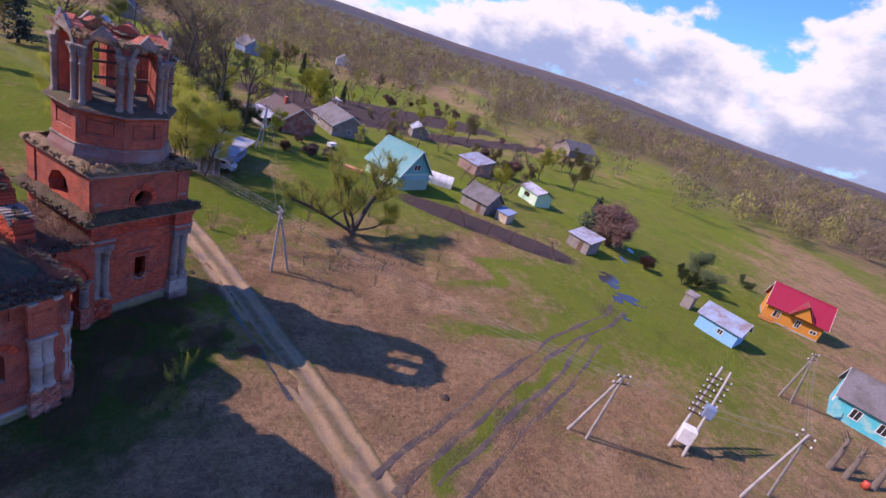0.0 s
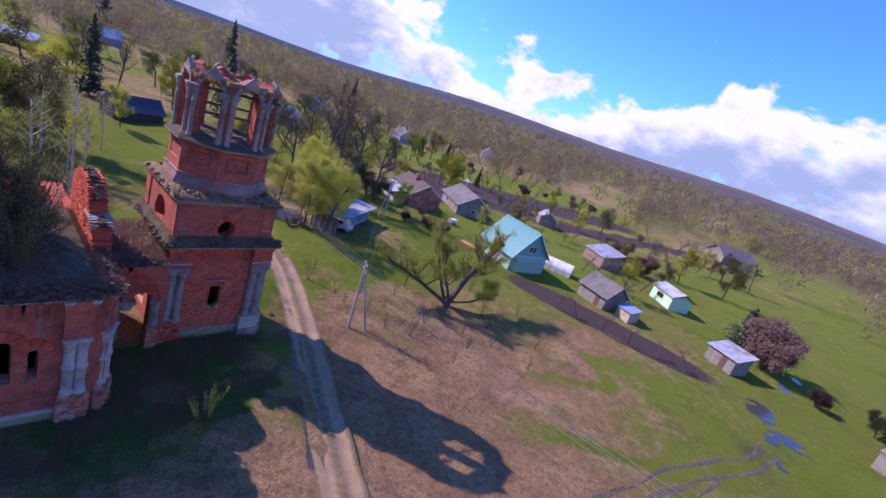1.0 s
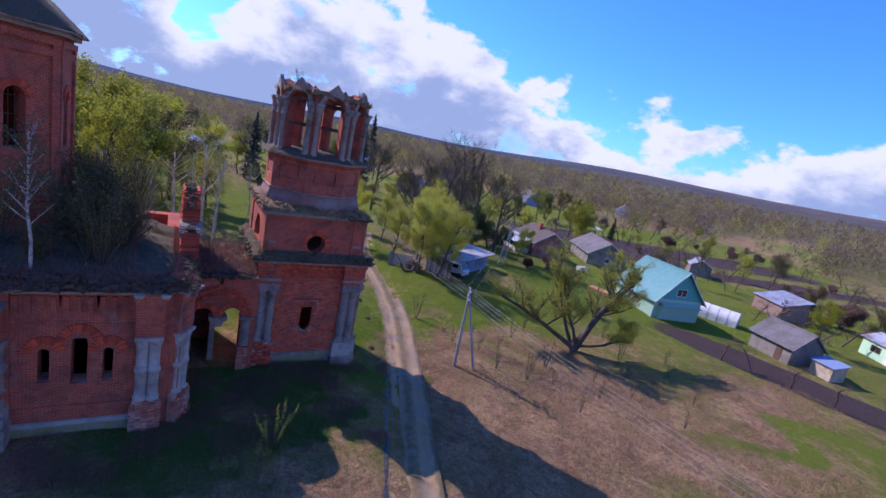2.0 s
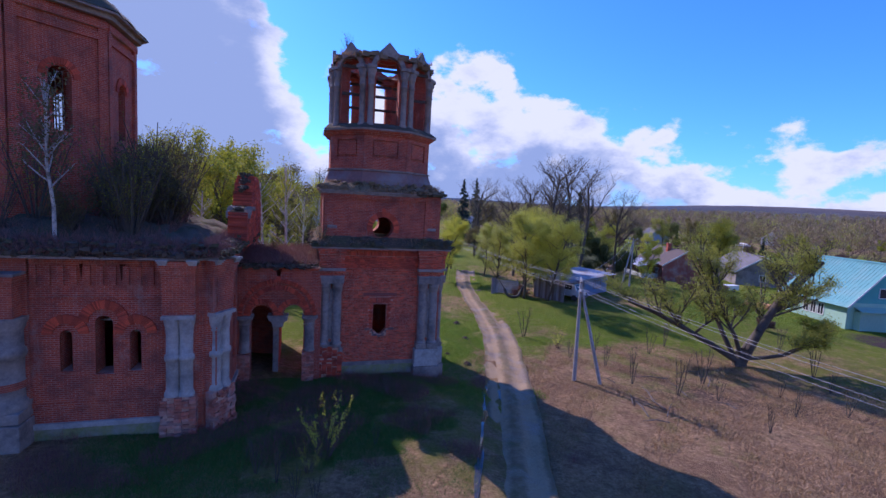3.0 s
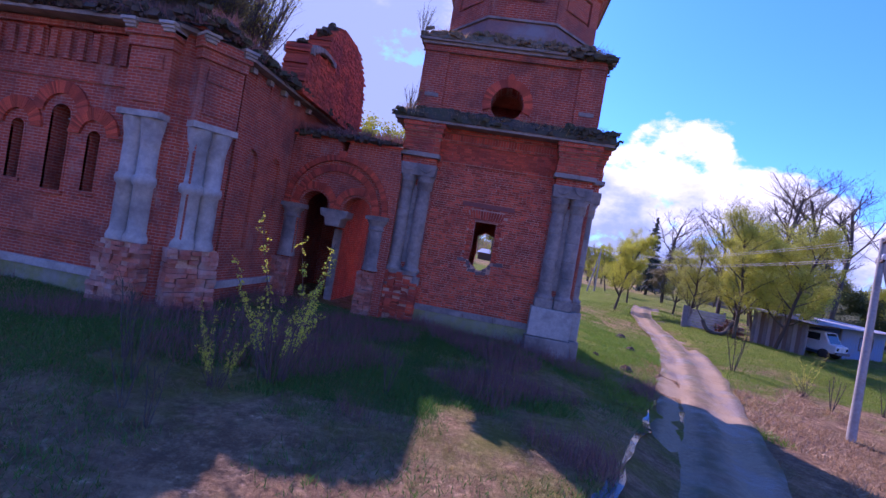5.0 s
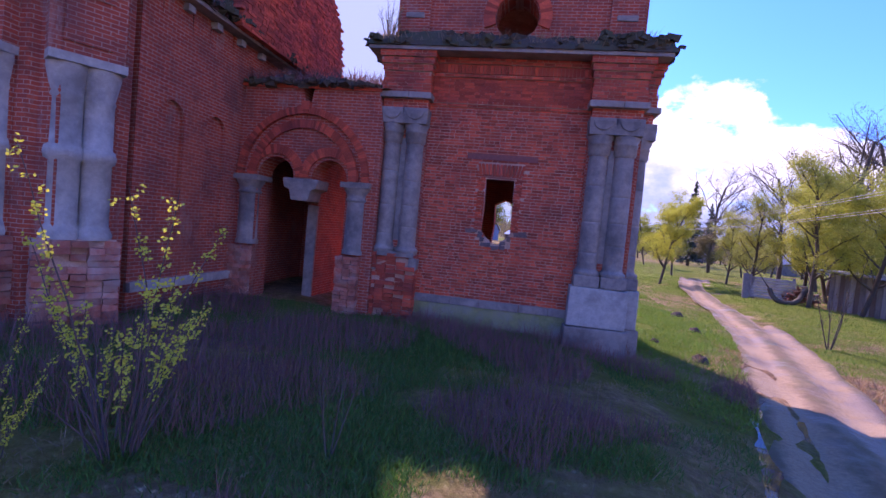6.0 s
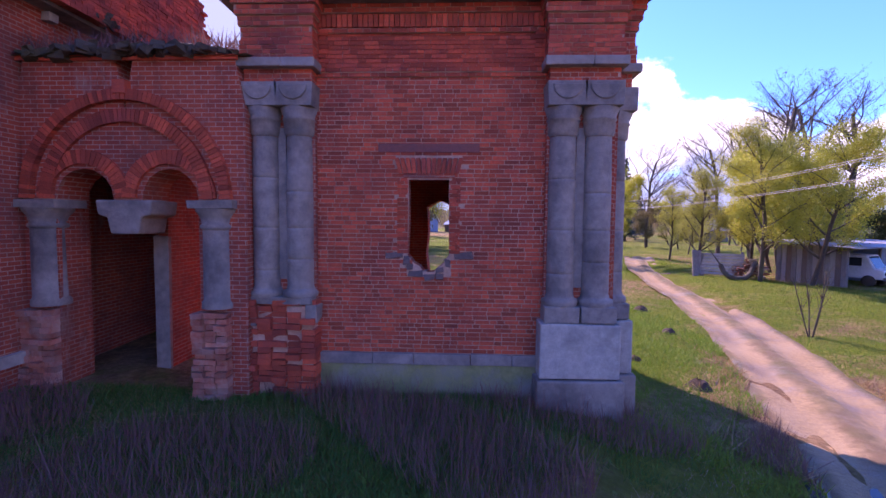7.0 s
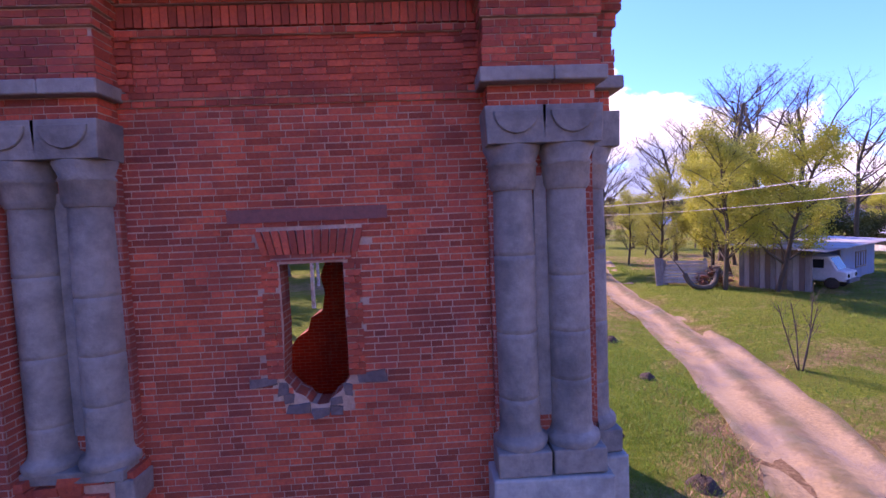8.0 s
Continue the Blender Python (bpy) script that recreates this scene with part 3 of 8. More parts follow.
def pilaster(k, cx, parent, w=1.16, low=1.0, brick_foot=False, mirror=False):
    """A pair of half columns on a pedestal, with its capital and the block above, on face k."""
    fr = face(k) @ Matrix.Translation((cx, 0, 0))
    h = w / 2
    p = part("pilaster", M(fr).box(-h, h, -0.12, 0.0, 1.4, 5.3), M_BRICKWALL, parent)
    if brick_foot:
        m = M(fr)
        for r in range(22):
            z = -0.4 + r * COURSE * 1.35
            for i in range(5):
                a = -h - 0.06 + i * (w + 0.12) / 5
                if random.random() < 0.12:
                    continue
                m.box(a + 0.008, a + (w + 0.12) / 5 - 0.008, -0.42 + random.uniform(-0.07, 0.09), 0.0, z + 0.006, z + COURSE * 1.35 - 0.006, 0.012)
        tagged(part("pedestal", m, M_BRICK, p, "bare eroded brick pedestal"), kind="stuff")
        part("pedestal_core", M(fr).box(-h, h, -0.33, 0, -0.6, 1.78, 0.02), M_MORTAR, p)
        for a, b, z0, z1 in ((-h - 0.08, -h + 0.16, 1.42, 1.78), (h - 0.14, h + 0.08, 1.5, 1.8), (-h + 0.05, h, 1.8, 1.93)):
            soften(part("pedestal_stone", M(fr).box(a, b, -0.4, 0, z0, z1, 0.02), M_STONE, p, "loose limestone block"), 0.02)
    else:
        soften(part("pedestal", M(fr).box(-h - 0.16, h + 0.16, -0.52, 0.0, -0.9, 0.6, 0.012), M_STONE, p, "worn limestone pedestal base"), 0.03)
        soften(part("pedestal_block", M(fr).box(-h - 0.1, h + 0.1, -0.46, 0.0, 0.61, 1.56, 0.012), M_STONE_LIGHT, p, "pale limestone pedestal block"), 0.025)
        for s in (-1, 1):
            soften(part("base_block", M(fr).box(*sorted((s * 0.012, s * (h + 0.03))), -0.42, 0.0, 1.57, 1.85, 0.006), M_STONE, p), 0.02)
    z0 = 1.93 if brick_foot else 1.85
    for s in (-1, 1):
        c = s * w * 0.262
        r = 0.235
        prof = [(r + 0.07, z0), (r + 0.085, z0 + 0.05), (r + 0.075, z0 + 0.1), (r + 0.02, z0 + 0.13), (r + 0.012, z0 + 0.16), (r, z0 + 0.2), (r, z0 + 0.26)]
        for z in (2.5 + 0.1 * s, 3.15, 3.9 - 0.12 * s):
            prof += [(r, z - 0.06), (r, z - 0.012), (r - 0.012, z - 0.004), (r - 0.012, z + 0.004), (r - 0.002, z + 0.012), (r - 0.002, z + 0.06)]
        prof.append((r - 0.015, 4.74))
        part("half_column", M(fr).lathe(c, -0.12, prof, 14, 180, 360), M_STONE, p, "grey limestone half column")
        cap = [(r, 4.74), (r + 0.03, 4.8), (r + 0.035, 5.0), (r + 0.06, 5.02), (r + 0.03, 5.06), (r + 0.09, 5.2), (r + 0.07, 5.24)]
        part("capital", M(fr).lathe(c, -0.12, cap, 14, 180, 360), M_STONE, p, "limestone cushion capital")
    part("fillet", M(fr).box(-0.07, 0.07, -0.15, 0, z0 + 0.3, 4.9), M_STONE, p)
    m = M(fr)
    for s in (-1, 1):
        c = s * w * 0.262
        n = 10
        inner = [(c + 0.24 * math.cos(math.pi + math.pi * i / n), 5.56 + 0.24 * math.sin(math.pi + math.pi * i / n)) for i in range(n + 1)]
        m.prism([(c - 0.24, 5.56)] + inner[1:-1] + [(c + 0.24, 5.56)], -0.47, -0.4)
        m.prism([(c - h / 2 - 0.02, 5.22), (c + h / 2 + 0.02, 5.22), (c + h / 2 + 0.04, 5.62), (c - h / 2 - 0.04, 5.62)], -0.44, 0.0)
    soften(part("abacus", m, M_STONE, p, "limestone plate with half-round shields"), 0.008, 1)
    part("block", M(fr).box(-h, h, -0.33, 0, 5.62, 6.6).box(-h - 0.03, h + 0.03, -0.37, 0, 6.6, 6.75).box(-h - 0.07, h + 0.07, -0.42, 0, 6.75, 6.88).box(-h - 0.11, h + 0.11, -0.47, 0, 6.88, 7.02), M_MORTAR, p)
    m = M(fr)
    for x0, x1, z0_, z1_, y in ((-h, h, 5.62, 5.86, -0.33), (-h - 0.05, h + 0.05, 6.01, 6.3, -0.38), (-h - 0.03, h + 0.03, 6.3, 6.55, -0.36), (-h - 0.06, h + 0.06, 6.55, 6.72, -0.4), (-h - 0.1, h + 0.1, 6.72, 6.88, -0.45), (-h - 0.14, h + 0.14, 6.88, 7.03, -0.5)):
        brick_face(m, x0, x1, z0_, z1_, y, seed=int(60 + 9 * cx + z0_ * 3))
        for s in (-1, 1):
            side = M(fr @ Matrix.Translation((s * (x1), y, 0)) @ Matrix.Rotation(s * math.pi / 2, 4, "Z"))
            a, b = (0, -y - 0.0) if s > 0 else (y, 0)
            brick_face(side, a, b, z0_, z1_, 0.0, seed=int(80 + z0_ * 5))
            k0 = len(m.v)
            m.v.extend(side.v)
            m.f.extend(tuple(i + k0 for i in f) for f in side.f)
            m.smooth.extend(side.smooth)
    tagged(part("block_bricks", m, M_BRICK, p), kind="stuff")
    part("block_core", M(fr).box(-h - 0.05, h + 0.05, -0.375, 0, 6.01, 6.3).box(-h - 0.03, h + 0.03, -0.355, 0, 6.3, 6.55).box(-h - 0.06, h + 0.06, -0.395, 0, 6.55, 6.72).box(-h - 0.1, h + 0.1, -0.445, 0, 6.72, 6.88).box(-h - 0.14, h + 0.14, -0.495, 0, 6.88, 7.03), M_MORTAR, p)
    soften(part("stone_band", M(fr).box(-h - 0.1, 0.1, -0.48, 0, 5.86, 6.01, 0.004).box(0.108, h + 0.1, -0.48, 0, 5.86, 6.01, 0.004), M_STONE, p, "thin limestone band"), 0.012, 1)
    return p


build_front_bricks()
pilaster(0, -2.6, tower, brick_foot=True)
pilaster(0, 2.6, tower)
pilaster(1, -2.55, tower)
pilaster(1, 2.55, tower)
soften(part("corner_pier", M().box(3.1, 3.4, -0.05, 0.6, -0.9, 0.6, 0.01).box(3.1, 3.35, 0.0, 0.5, 0.6, 1.56, 0.01), M_STONE, tower), 0.02)


def build_tower_top():
    # cornice of the first storey and the overgrown slope above it
    part("cornice", M().box(-3.62, 3.66, -0.56, 6.86, 7.03, 7.12), M_STONE, tower, "thin stone cornice slab")
    n = 40
    m = M().loft(square(-3.68, 3.74, -0.6, 6.9, 7.12, n), square(-3.62, 3.66, -0.52, 6.84, 7.28, n), 1, 0.05, 1)
    m.loft(square(-3.62, 3.66, -0.52, 6.84, 7.26, n), square(-3.05, 3.05, 0.08, 6.22, 7.62, n), 6, 0.16, 2, 0.1)
    part("overgrown_ledge", m, M_MOSS, tower, "earth and moss on the ledge")
    # second storey
    hole = [(0.55 * math.cos(a) - 0.01, 8.14 + 0.57 * math.sin(a)) for a in (2 * math.pi * i / 20 for i in range(20))]
    b = 3.02
    part("upper_front_wall", square_wall(M(), hole, -b, b, 7.2, 9.95, 0.1, 0.9), M_BRICKWALL, tower)
    part("upper_back_wall", square_wall(M(face(2)), hole, -b, b, 7.2, 9.95, 0.1, 0.9), M_BRICKWALL, tower)
    for k in (1, 3):
        ruin = hole if k == 1 else [(-0.9, 7.6), (0.8, 7.55), (1.0, 8.2), (0.7, 8.9), (0.1, 9.15), (-0.6, 8.9), (-1.0, 8.2)]
        part("upper_side_wall", square_wall(M(face(k)), ruin, -b + 0.8, b - 0.8, 7.2, 9.95, 0.1, 0.9), M_BRICKWALL, tower)
    part("upper_floor", M().box(-2.3, 2.3, 0.9, 5.4, 7.3, 7.45), M_MOSS, tower)
    m = M()
    archivolt(m, 0, 8.14, 0.57, 0.86, 0.03, 0.12, 30, -20, 200)
    tagged(part("round_window_hood", m, M_BRICK, tower, "brick ring over the round window"), kind="stuff")
    part("oculus_key", M().prism([(-0.1, 9.0), (0.1, 9.0), (0.12, 9.1), (0, 9.2), (-0.12, 9.1)], 0.02, 0.12), M_BRICK, tower)
    m = M()
    for s in (-1, 1):
        for k in (0, 1, 3):
            part("corner_strip", M(face(k)).box(*sorted((s * 2.25, s * 3.06)), 0.03, 0.14, 7.5, 9.8), M_BRICKWALL, tower)
    for s in (-1, 1):
        soften(part("patch_stone", M().box(*sorted((s * 2.4, s * 2.9)), -0.0, 0.1, 8.05, 8.2, 0.01), M_STONE, tower, "flush grey stone patch"), 0.02)
    # second cornice, broken off at one corner
    part("upper_cornice", M().box(-3.22, 2.0, -0.12, 6.4, 9.83, 9.93).box(-3.3, 1.7, -0.2, 6.45, 9.93, 10.02), M_STONE, tower, "broken stone cornice")
    part("upper_cornice_brick", M().box(-3.14, 2.3, -0.03, 6.34, 9.62, 9.83, 0.01).box(2.0, 3.1, 0.02, 6.3, 9.7, 10.05, 0.05), M_BRICKWALL, tower)
    m = M().loft(square(-3.34, 3.2, -0.22, 6.5, 10.0, n), square(-2.75, 2.75, 0.4, 5.9, 10.42, n), 6, 0.2, 5, 0.08)
    part("upper_overgrown_ledge", m, M_DRYTURF, tower, "dry grass and earth on the ledge")
    m = M()
    rnd = random.Random(4)
    for _ in range(46):
        x, y = rnd.uniform(1.7, 3.25), rnd.uniform(-0.2, 1.0)
        w = rnd.uniform(0.07, 0.2)
        z = 9.95 + rnd.uniform(0, 0.35) * (1 - abs(x - 2.4))
        m.box(x - w, x + w, y - 0.1, y + 0.1, z - 0.07, z + 0.08, 0.035)
    tagged(part("rubble", m, M_MOSS, tower, "loose blackened bricks at the broken corner"), kind="stuff")
    # octagonal drum
    m = M()
    m.column(octagon(CX, CY, 2.98), 10.1, 10.62, octagon(CX, CY, 2.95))
    m.column(octagon(CX, CY, 2.95), 10.62, 11.12, octagon(CX, CY, 2.78))
    part("drum_skirt", m, surface("plastered brick skirt", (0.3, 0.15, 0.12), (0.2, 0.11, 0.1), (0.26, 0.24, 0.23), 6, 0.8, 0.92, 0.5), tower, "flared drum base with plaster remains")
    part("drum_band", M().column(octagon(CX, CY, 2.86), 11.12, 11.2), M_STONE, tower)
    part("drum", M().column(octagon(CX, CY, 2.66), 10.3, 13.2), M_BRICKWALL, tower)
    m = M()
    for k in range(8):
        fr = Matrix.Translation((CX, CY, 0)) @ Matrix.Rotation(k * math.pi / 4, 4, "Z")
        q = M(fr)
        wd, d0, d1 = 1.13, -2.76, -2.62
        q.box(-wd, -0.68, d0, d1, 11.2, 13.0).box(0.68, wd, d0, d1, 11.2, 13.0).box(-0.68, 0.68, d0, d1, 12.75, 13.0).box(-0.68, 0.68, d0, d1, 11.2, 11.85)
        q.box(-0.6, 0.6, d0 + 0.03, d1, 11.95, 12.65)
        part("drum_panel", q, M_BRICKWALL, tower)
    m = M().column(octagon(CX, CY, 2.74), 12.92, 13.08, octagon(CX, CY, 2.95)).column(octagon(CX, CY, 2.95), 13.08, 13.2, octagon(CX, CY, 3.03))
    part("drum_corbel", m, M_BRICKWALL, tower)
    part("drum_ledge", M().column(octagon(CX, CY, 3.12), 13.2, 13.3), M_STONE, tower, "stone ledge under the arcade")
    m = M().loft(octagon(CX, CY, 3.14, 13.3, 12), octagon(CX, CY, 2.6, 13.62, 12), 4, 0.09, 8, 0.05)
    m.loft(octagon(CX, CY, 2.6, 13.62, 12), octagon(CX, CY, 0.3, 13.5, 12), 3, 0.1, 9)
    part("arcade_floor", m, M_MOSS, tower, "littered arcade floor")
    # arcade
    for k in range(8):
        fr = Matrix.Translation((CX, CY, 0)) @ Matrix.Rotation(k * math.pi / 4, 4, "Z")
        hw, spring, ow = 1.1, 16.35, 0.62
        y0, y1 = -2.62, -1.95
        inner = arch_points(-ow, ow, spring, 13.4, 12)
        rnd = random.Random(30 + k)
        peak = 17.55 + rnd.uniform(-0.06, 0.1)
        outer = []
        for i, (x, z) in enumerate(inner):
            if i == 0:
                outer.append((-hw, 13.4))
            elif i == len(inner) - 1:
                outer.append((hw, 13.4))
            else:
                t = (i - 1) / (len(inner) - 3) * 2 - 1
                top = 16.9 + (peak - 16.9) * max(0, 1 - abs(t) * 1.1) ** 0.8
                outer.append((hw * t, top + rnd.uniform(-0.06, 0.05)))
        part("arcade_wall", M(fr).hole_plate(inner, outer, y0, y1), M_BRICKWALL, tower)
        # ogee hood
        m = M(fr)
        pts_i = [(x * 1.08, z + 0.06) for x, z in inner[1:-1]]
        pts_o = []
        for i, (x, z) in enumerate(inner[1:-1]):
            t = i / (len(inner) - 3) * 2 - 1
            lift = 0.36 + 0.42 * max(0, 1 - abs(t) * 2.2) ** 1.5
            pts_o.append((x * (1.5 - 0.16 * (1 - abs(t))), z + lift * (1 - abs(t) ** 3) + 0.02))
        m.hole_plate(pts_i, pts_o, y0 - 0.14, y0 + 0.05)
        hood = part("arch_hood", m, M_STONE, tower, "stone ogee hood mould")
        if k in (0, 1, 7):
            soften(hood, 0.025, 1)
        for s in (-1, 1):
            c = s * 0.87
            prof = [(0.2, 13.4), (0.22, 13.52), (0.17, 13.62), (0.15, 13.68), (0.15, 15.5), (0.2, 15.55), (0.16, 15.6), (0.165, 15.95), (0.22, 16.0), (0.19, 16.06), (0.27, 16.28), (0.25, 16.34)]
            part("arcade_column", M(fr).lathe(c, y0 - 0.08, prof, 12), M_STONE, tower, "grey stone colonnette")
            soften(part("impost", M(fr).box(c - 0.25, c + 0.25, y0 - 0.36, y0 + 0.1, 16.34, 16.52, 0.01), M_STONE, tower), 0.02, 1)
    m = M()
    rnd = random.Random(9)
    for k in range(8):
        a = math.pi / 8 + k * math.pi / 4
        for _ in range(26):
            r, da = rnd.uniform(2.15, 2.8), rnd.uniform(-0.3, 0.3)
            x, y = CX + r * math.cos(a + da), CY + r * math.sin(a + da)
            z = 16.95 + 0.3 * (1 - abs(da) / 0.3) * rnd.random() + 0.05
            w = rnd.uniform(0.08, 0.2)
            m.box(x - w, x + w, y - w, y + w, z - 0.15, z + rnd.uniform(0.02, 0.12), 0.05)
    tagged(part("ruined_crown", m, M_DRYTURF, tower, "crumbled brick crown with dry grass"), kind="stuff")
    m = M().loft(octagon(CX, CY, 2.75, 16.88, 8), octagon(CX, CY, 1.75, 17.0, 8), 4, 0.25, 3, 0.12)
    part("crown_rubble", m, M_DRYTURF, tower)
    part("crown_underside", M().loft(octagon(CX, CY, 2.6, 16.86, 4), octagon(CX, CY, 1.75, 16.7, 4), 2, 0.1, 4), M_BRICKWALL, tower)
    for z in (15.05, 16.45):
        for y in (CY - 1.9, CY + 1.9):
            part("tie_beam", M().box(-2.3, 2.3, y - 0.06, y + 0.06, z, z + 0.14, 0.01), M_DARKWOOD, tower, "dark timber tie beam")


build_tower_top()


def ledge_rubble(name, lines, n, parent, material, seed, size=0.12):
    """Broken bricks and clods strewn along edges."""
    rnd = random.Random(seed)
    m = M()
    for _ in range(n):
        a, b, zj = rnd.choice(lines)
        t = rnd.random()
        c = Vector(a).lerp(Vector(b), t) + Vector((rnd.gauss(0, 0.1), rnd.gauss(0, 0.1), rnd.uniform(0, zj)))
        w = size * rnd.uniform(0.4, 1.2)
        k = M(Matrix.Translation(c) @ Matrix.Rotation(rnd.uniform(0, 3), 4, "Z") @ Matrix.Rotation(rnd.uniform(-0.4, 0.4), 4, "X"))
        k.box(-w, w, -w * 0.6, w * 0.6, -w * 0.5, w * 0.4, w * 0.25)
        q = len(m.v)
        m.v.extend(k.v)
        m.f.extend(tuple(i + q for i in f) for f in k.f)
        m.smooth.extend(k.smooth)
    return tagged(part(name, m, material, parent, "crumbled bricks and clods along the edge"), kind="stuff")


ledge_rubble("ledge_rubble", [((-3.6, -0.45, 7.16), (3.6, -0.45, 7.16), 0.16), ((-3.2, -0.1, 7.4), (3.2, -0.1, 7.4), 0.2), ((3.6, -0.45, 7.16), (3.6, 6.7, 7.16), 0.16), ((-3.6, -0.4, 7.2), (-3.6, 6.0, 7.2), 0.2), ((2.0, -0.3, 7.2), (3.7, -0.45, 7.2), 0.4)], 420, tower, M_MOSS, 3)
ledge_rubble("upper_ledge_rubble", [((-3.2, -0.1, 10.05), (3.0, -0.05, 10.05), 0.2), ((3.1, 0.0, 10.0), (3.1, 6.2, 10.0), 0.25), ((-3.2, 0.0, 10.05), (-3.2, 6.2, 10.05), 0.2), ((-2.5, 0.25, 10.3), (2.5, 0.25, 10.3), 0.2)], 300, tower, M_DRYTURF, 4)

# ---- the church body beside it ----
church = thing("church", "ruined red brick church body overgrown on top", "church")
FY = -5.38                   # its front face
PORCH_Y = -0.5


def small_window(fr, parent, x0, x1, z0, spring, deep=0.45):
    w = part("window", M(fr).hole_plate(arch_points(x0 + 0.0, x1 - 0.0, spring, z0, 8), arch_points(x0 - 0.05, x1 + 0.05, spring, z0 - 0.03, 8), -0.015, 0.06), M_BRICKWALL, parent)
    c = (x0 + x1) / 2
    g = M(fr)
    t = 0.018
    g.box(x0, x1, deep, deep + 0.04, spring - t, spring + t)
    for i in range(1, 4):
        a = math.pi * i / 4
        g.tube((c, deep + 0.02, spring), (c + (x1 - x0) / 2 * math.cos(a), deep + 0.02, spring + (x1 - x0) / 2 * math.sin(a)), 0.013, 0.013, 4)
    part("fanlight", g, M_STONE_LIGHT, w, "pale iron fanlight bars")
    part("sill", M(fr).box(x0 - 0.09, x1 + 0.09, -0.07, 0.1, z0 - 0.1, z0, 0.01), M_BRICKWALL, w)
    return w


def build_church():
    fr = Matrix.Translation((0, FY, 0))
    X0, X1 = -13.1, -7.1
    wins = [(-12.19, -11.81, 2.9, 4.22), (-11.11, -10.55, 2.75, 4.65), (-10.01, -9.65, 2.85, 4.2)]
    # front wall in strips round the three windows
    xs = [X0, -11.5, -10.28, X1]
    for (a, b, z0, sp), x0, x1 in zip(wins, xs[:-1], xs[1:]):
        m = M(fr)
        inner = arch_points(a, b, sp, z0, 8)
        m.hole_plate(inner, frame_points(inner, x0, x1, z0, 7.3), 0, 0.8)
        m.box(x0, x1, 0, 0.8, -0.5, z0)
        part("front_wall", m, M_BRICKWALL, church)
    for a, b, z0, sp in wins:
        small_window(fr, church, a, b, z0, sp)
    for a, b, z0, sp in wins:
        c, r = (a + b) / 2, (b - a) / 2
        hood = archivolt(M(fr), c, sp + 0.05, r + 0.2, r + 0.52, -0.07, 0.02, 40 if r > 0.22 else 30, 0, 180, 0.07)
        tagged(part("window_hood", hood, M_BRICK, church, "arched brick window hood"), kind="stuff")
    m = M(fr)
    for x0, x1 in ((X0, -12.5), (-9.38, -8.9)):
        if x1 - x0 > 0.1:
            m.box(x0, x1, -0.05, 0.0, 4.25, 4.35)
    soldier_row(m, X0 + 0.1, -9.0, 6.05, 6.75, 0.0, 0.2, 0.09, True, 5)
    soldier_row(m, X0 + 0.1, -9.0, 6.82, 6.96, 0.0, 0.1, 0.12, False, 6)
    m.box(X0, -8.9, -0.06, 0, 1.6, 1.75).box(X0, -8.9, -0.04, 0.0, 5.55, 5.63)
    tagged(part("brick_relief", m, M_BRICKWALL, church, "brick frieze of upright flutes"), kind="stuff")
    part("plinth", M(fr).box(X0, -8.9, -0.08, 0, -0.5, 0.8), M_GREENSTONE, church, "algae-stained plinth")
    x = X0
    m = M(fr)
    while x < -8.95:
        w = random.uniform(0.6, 1.1)
        m.box(x + 0.004, min(x + w, -8.9) - 0.004, -0.13, 0, 0.8, 1.0, 0.006)
        x += w
    soften(part("plinth_course", m, M_STONE_LIGHT, church, "pale stone plinth course"), 0.012)
    # corner pier with half columns on two sides
    part("corner_pier", M().column([(-8.8, FY + 1.3), (-8.8, FY - 0.12), (-7.6, FY - 0.12), (-7.0, FY + 0.85), (-7.0, FY + 1.3)], -0.5, 7.25), M_BRICKWALL, church)
    for side, org, ang in ((0, (-8.34, FY - 0.12, 0), 0), (1, (-7.14, FY + 0.45, 0), radians(58))):
        f2 = Matrix.Translation(org) @ Matrix.Rotation(ang, 4, "Z")
        p = part("pier", M(f2).box(-0.49, 0.49, -0.06, 0, 1.9, 4.9), M_BRICKWALL, church)
        rnd = random.Random(70 + side)
        m = M(f2)
        for r in range(17):
            for i in range(5):
                if rnd.random() < 0.1:
                    continue
                a = -0.62 + i * 0.25
                z = -0.1 + r * 0.115
                m.box(a, a + 0.24, -0.34 + rnd.uniform(-0.1, 0.08), 0.0, z, z + 0.108, 0.014)
        tagged(part("pedestal", m, M_WASHED, p, "eroded brick pedestal"), kind="stuff")
        part("pedestal_core", M(f2).box(-0.54, 0.54, -0.26, 0, -0.4, 1.86, 0.03), M_MORTAR, p)
        for s in (-1, 1):
            c = s * 0.228
            prof = [(0.29, 1.86), (0.3, 1.95), (0.25, 2.08), (0.235, 2.12), (0.235, 3.2), (0.28, 3.24), (0.3, 3.34), (0.28, 3.44), (0.235, 3.48), (0.23, 4.25), (0.25, 4.3), (0.235, 4.36), (0.3, 4.7), (0.31, 4.74), (0.31, 4.86)]
            part("half_column", M(f2).lathe(c, -0.06, prof, 14, 180, 360), M_STONE_LIGHT, p, "banded pale limestone half column")
        part("impost", M(f2).box(-0.55, 0.55, -0.4, 0, 4.84, 4.98, 0.01), M_STONE_LIGHT, p)
        m = M(f2).box(-0.54, 0.54, -0.25, 0, 4.98, 6.5).box(-0.58, 0.58, -0.32, 0, 6.5, 6.75).box(-0.64, 0.64, -0.4, 0, 6.75, 7.0)
        m.box(-0.35, 0.35, -0.29, -0.25, 5.2, 5.6).box(-0.35, 0.35, -0.29, -0.25, 6.0, 6.35)
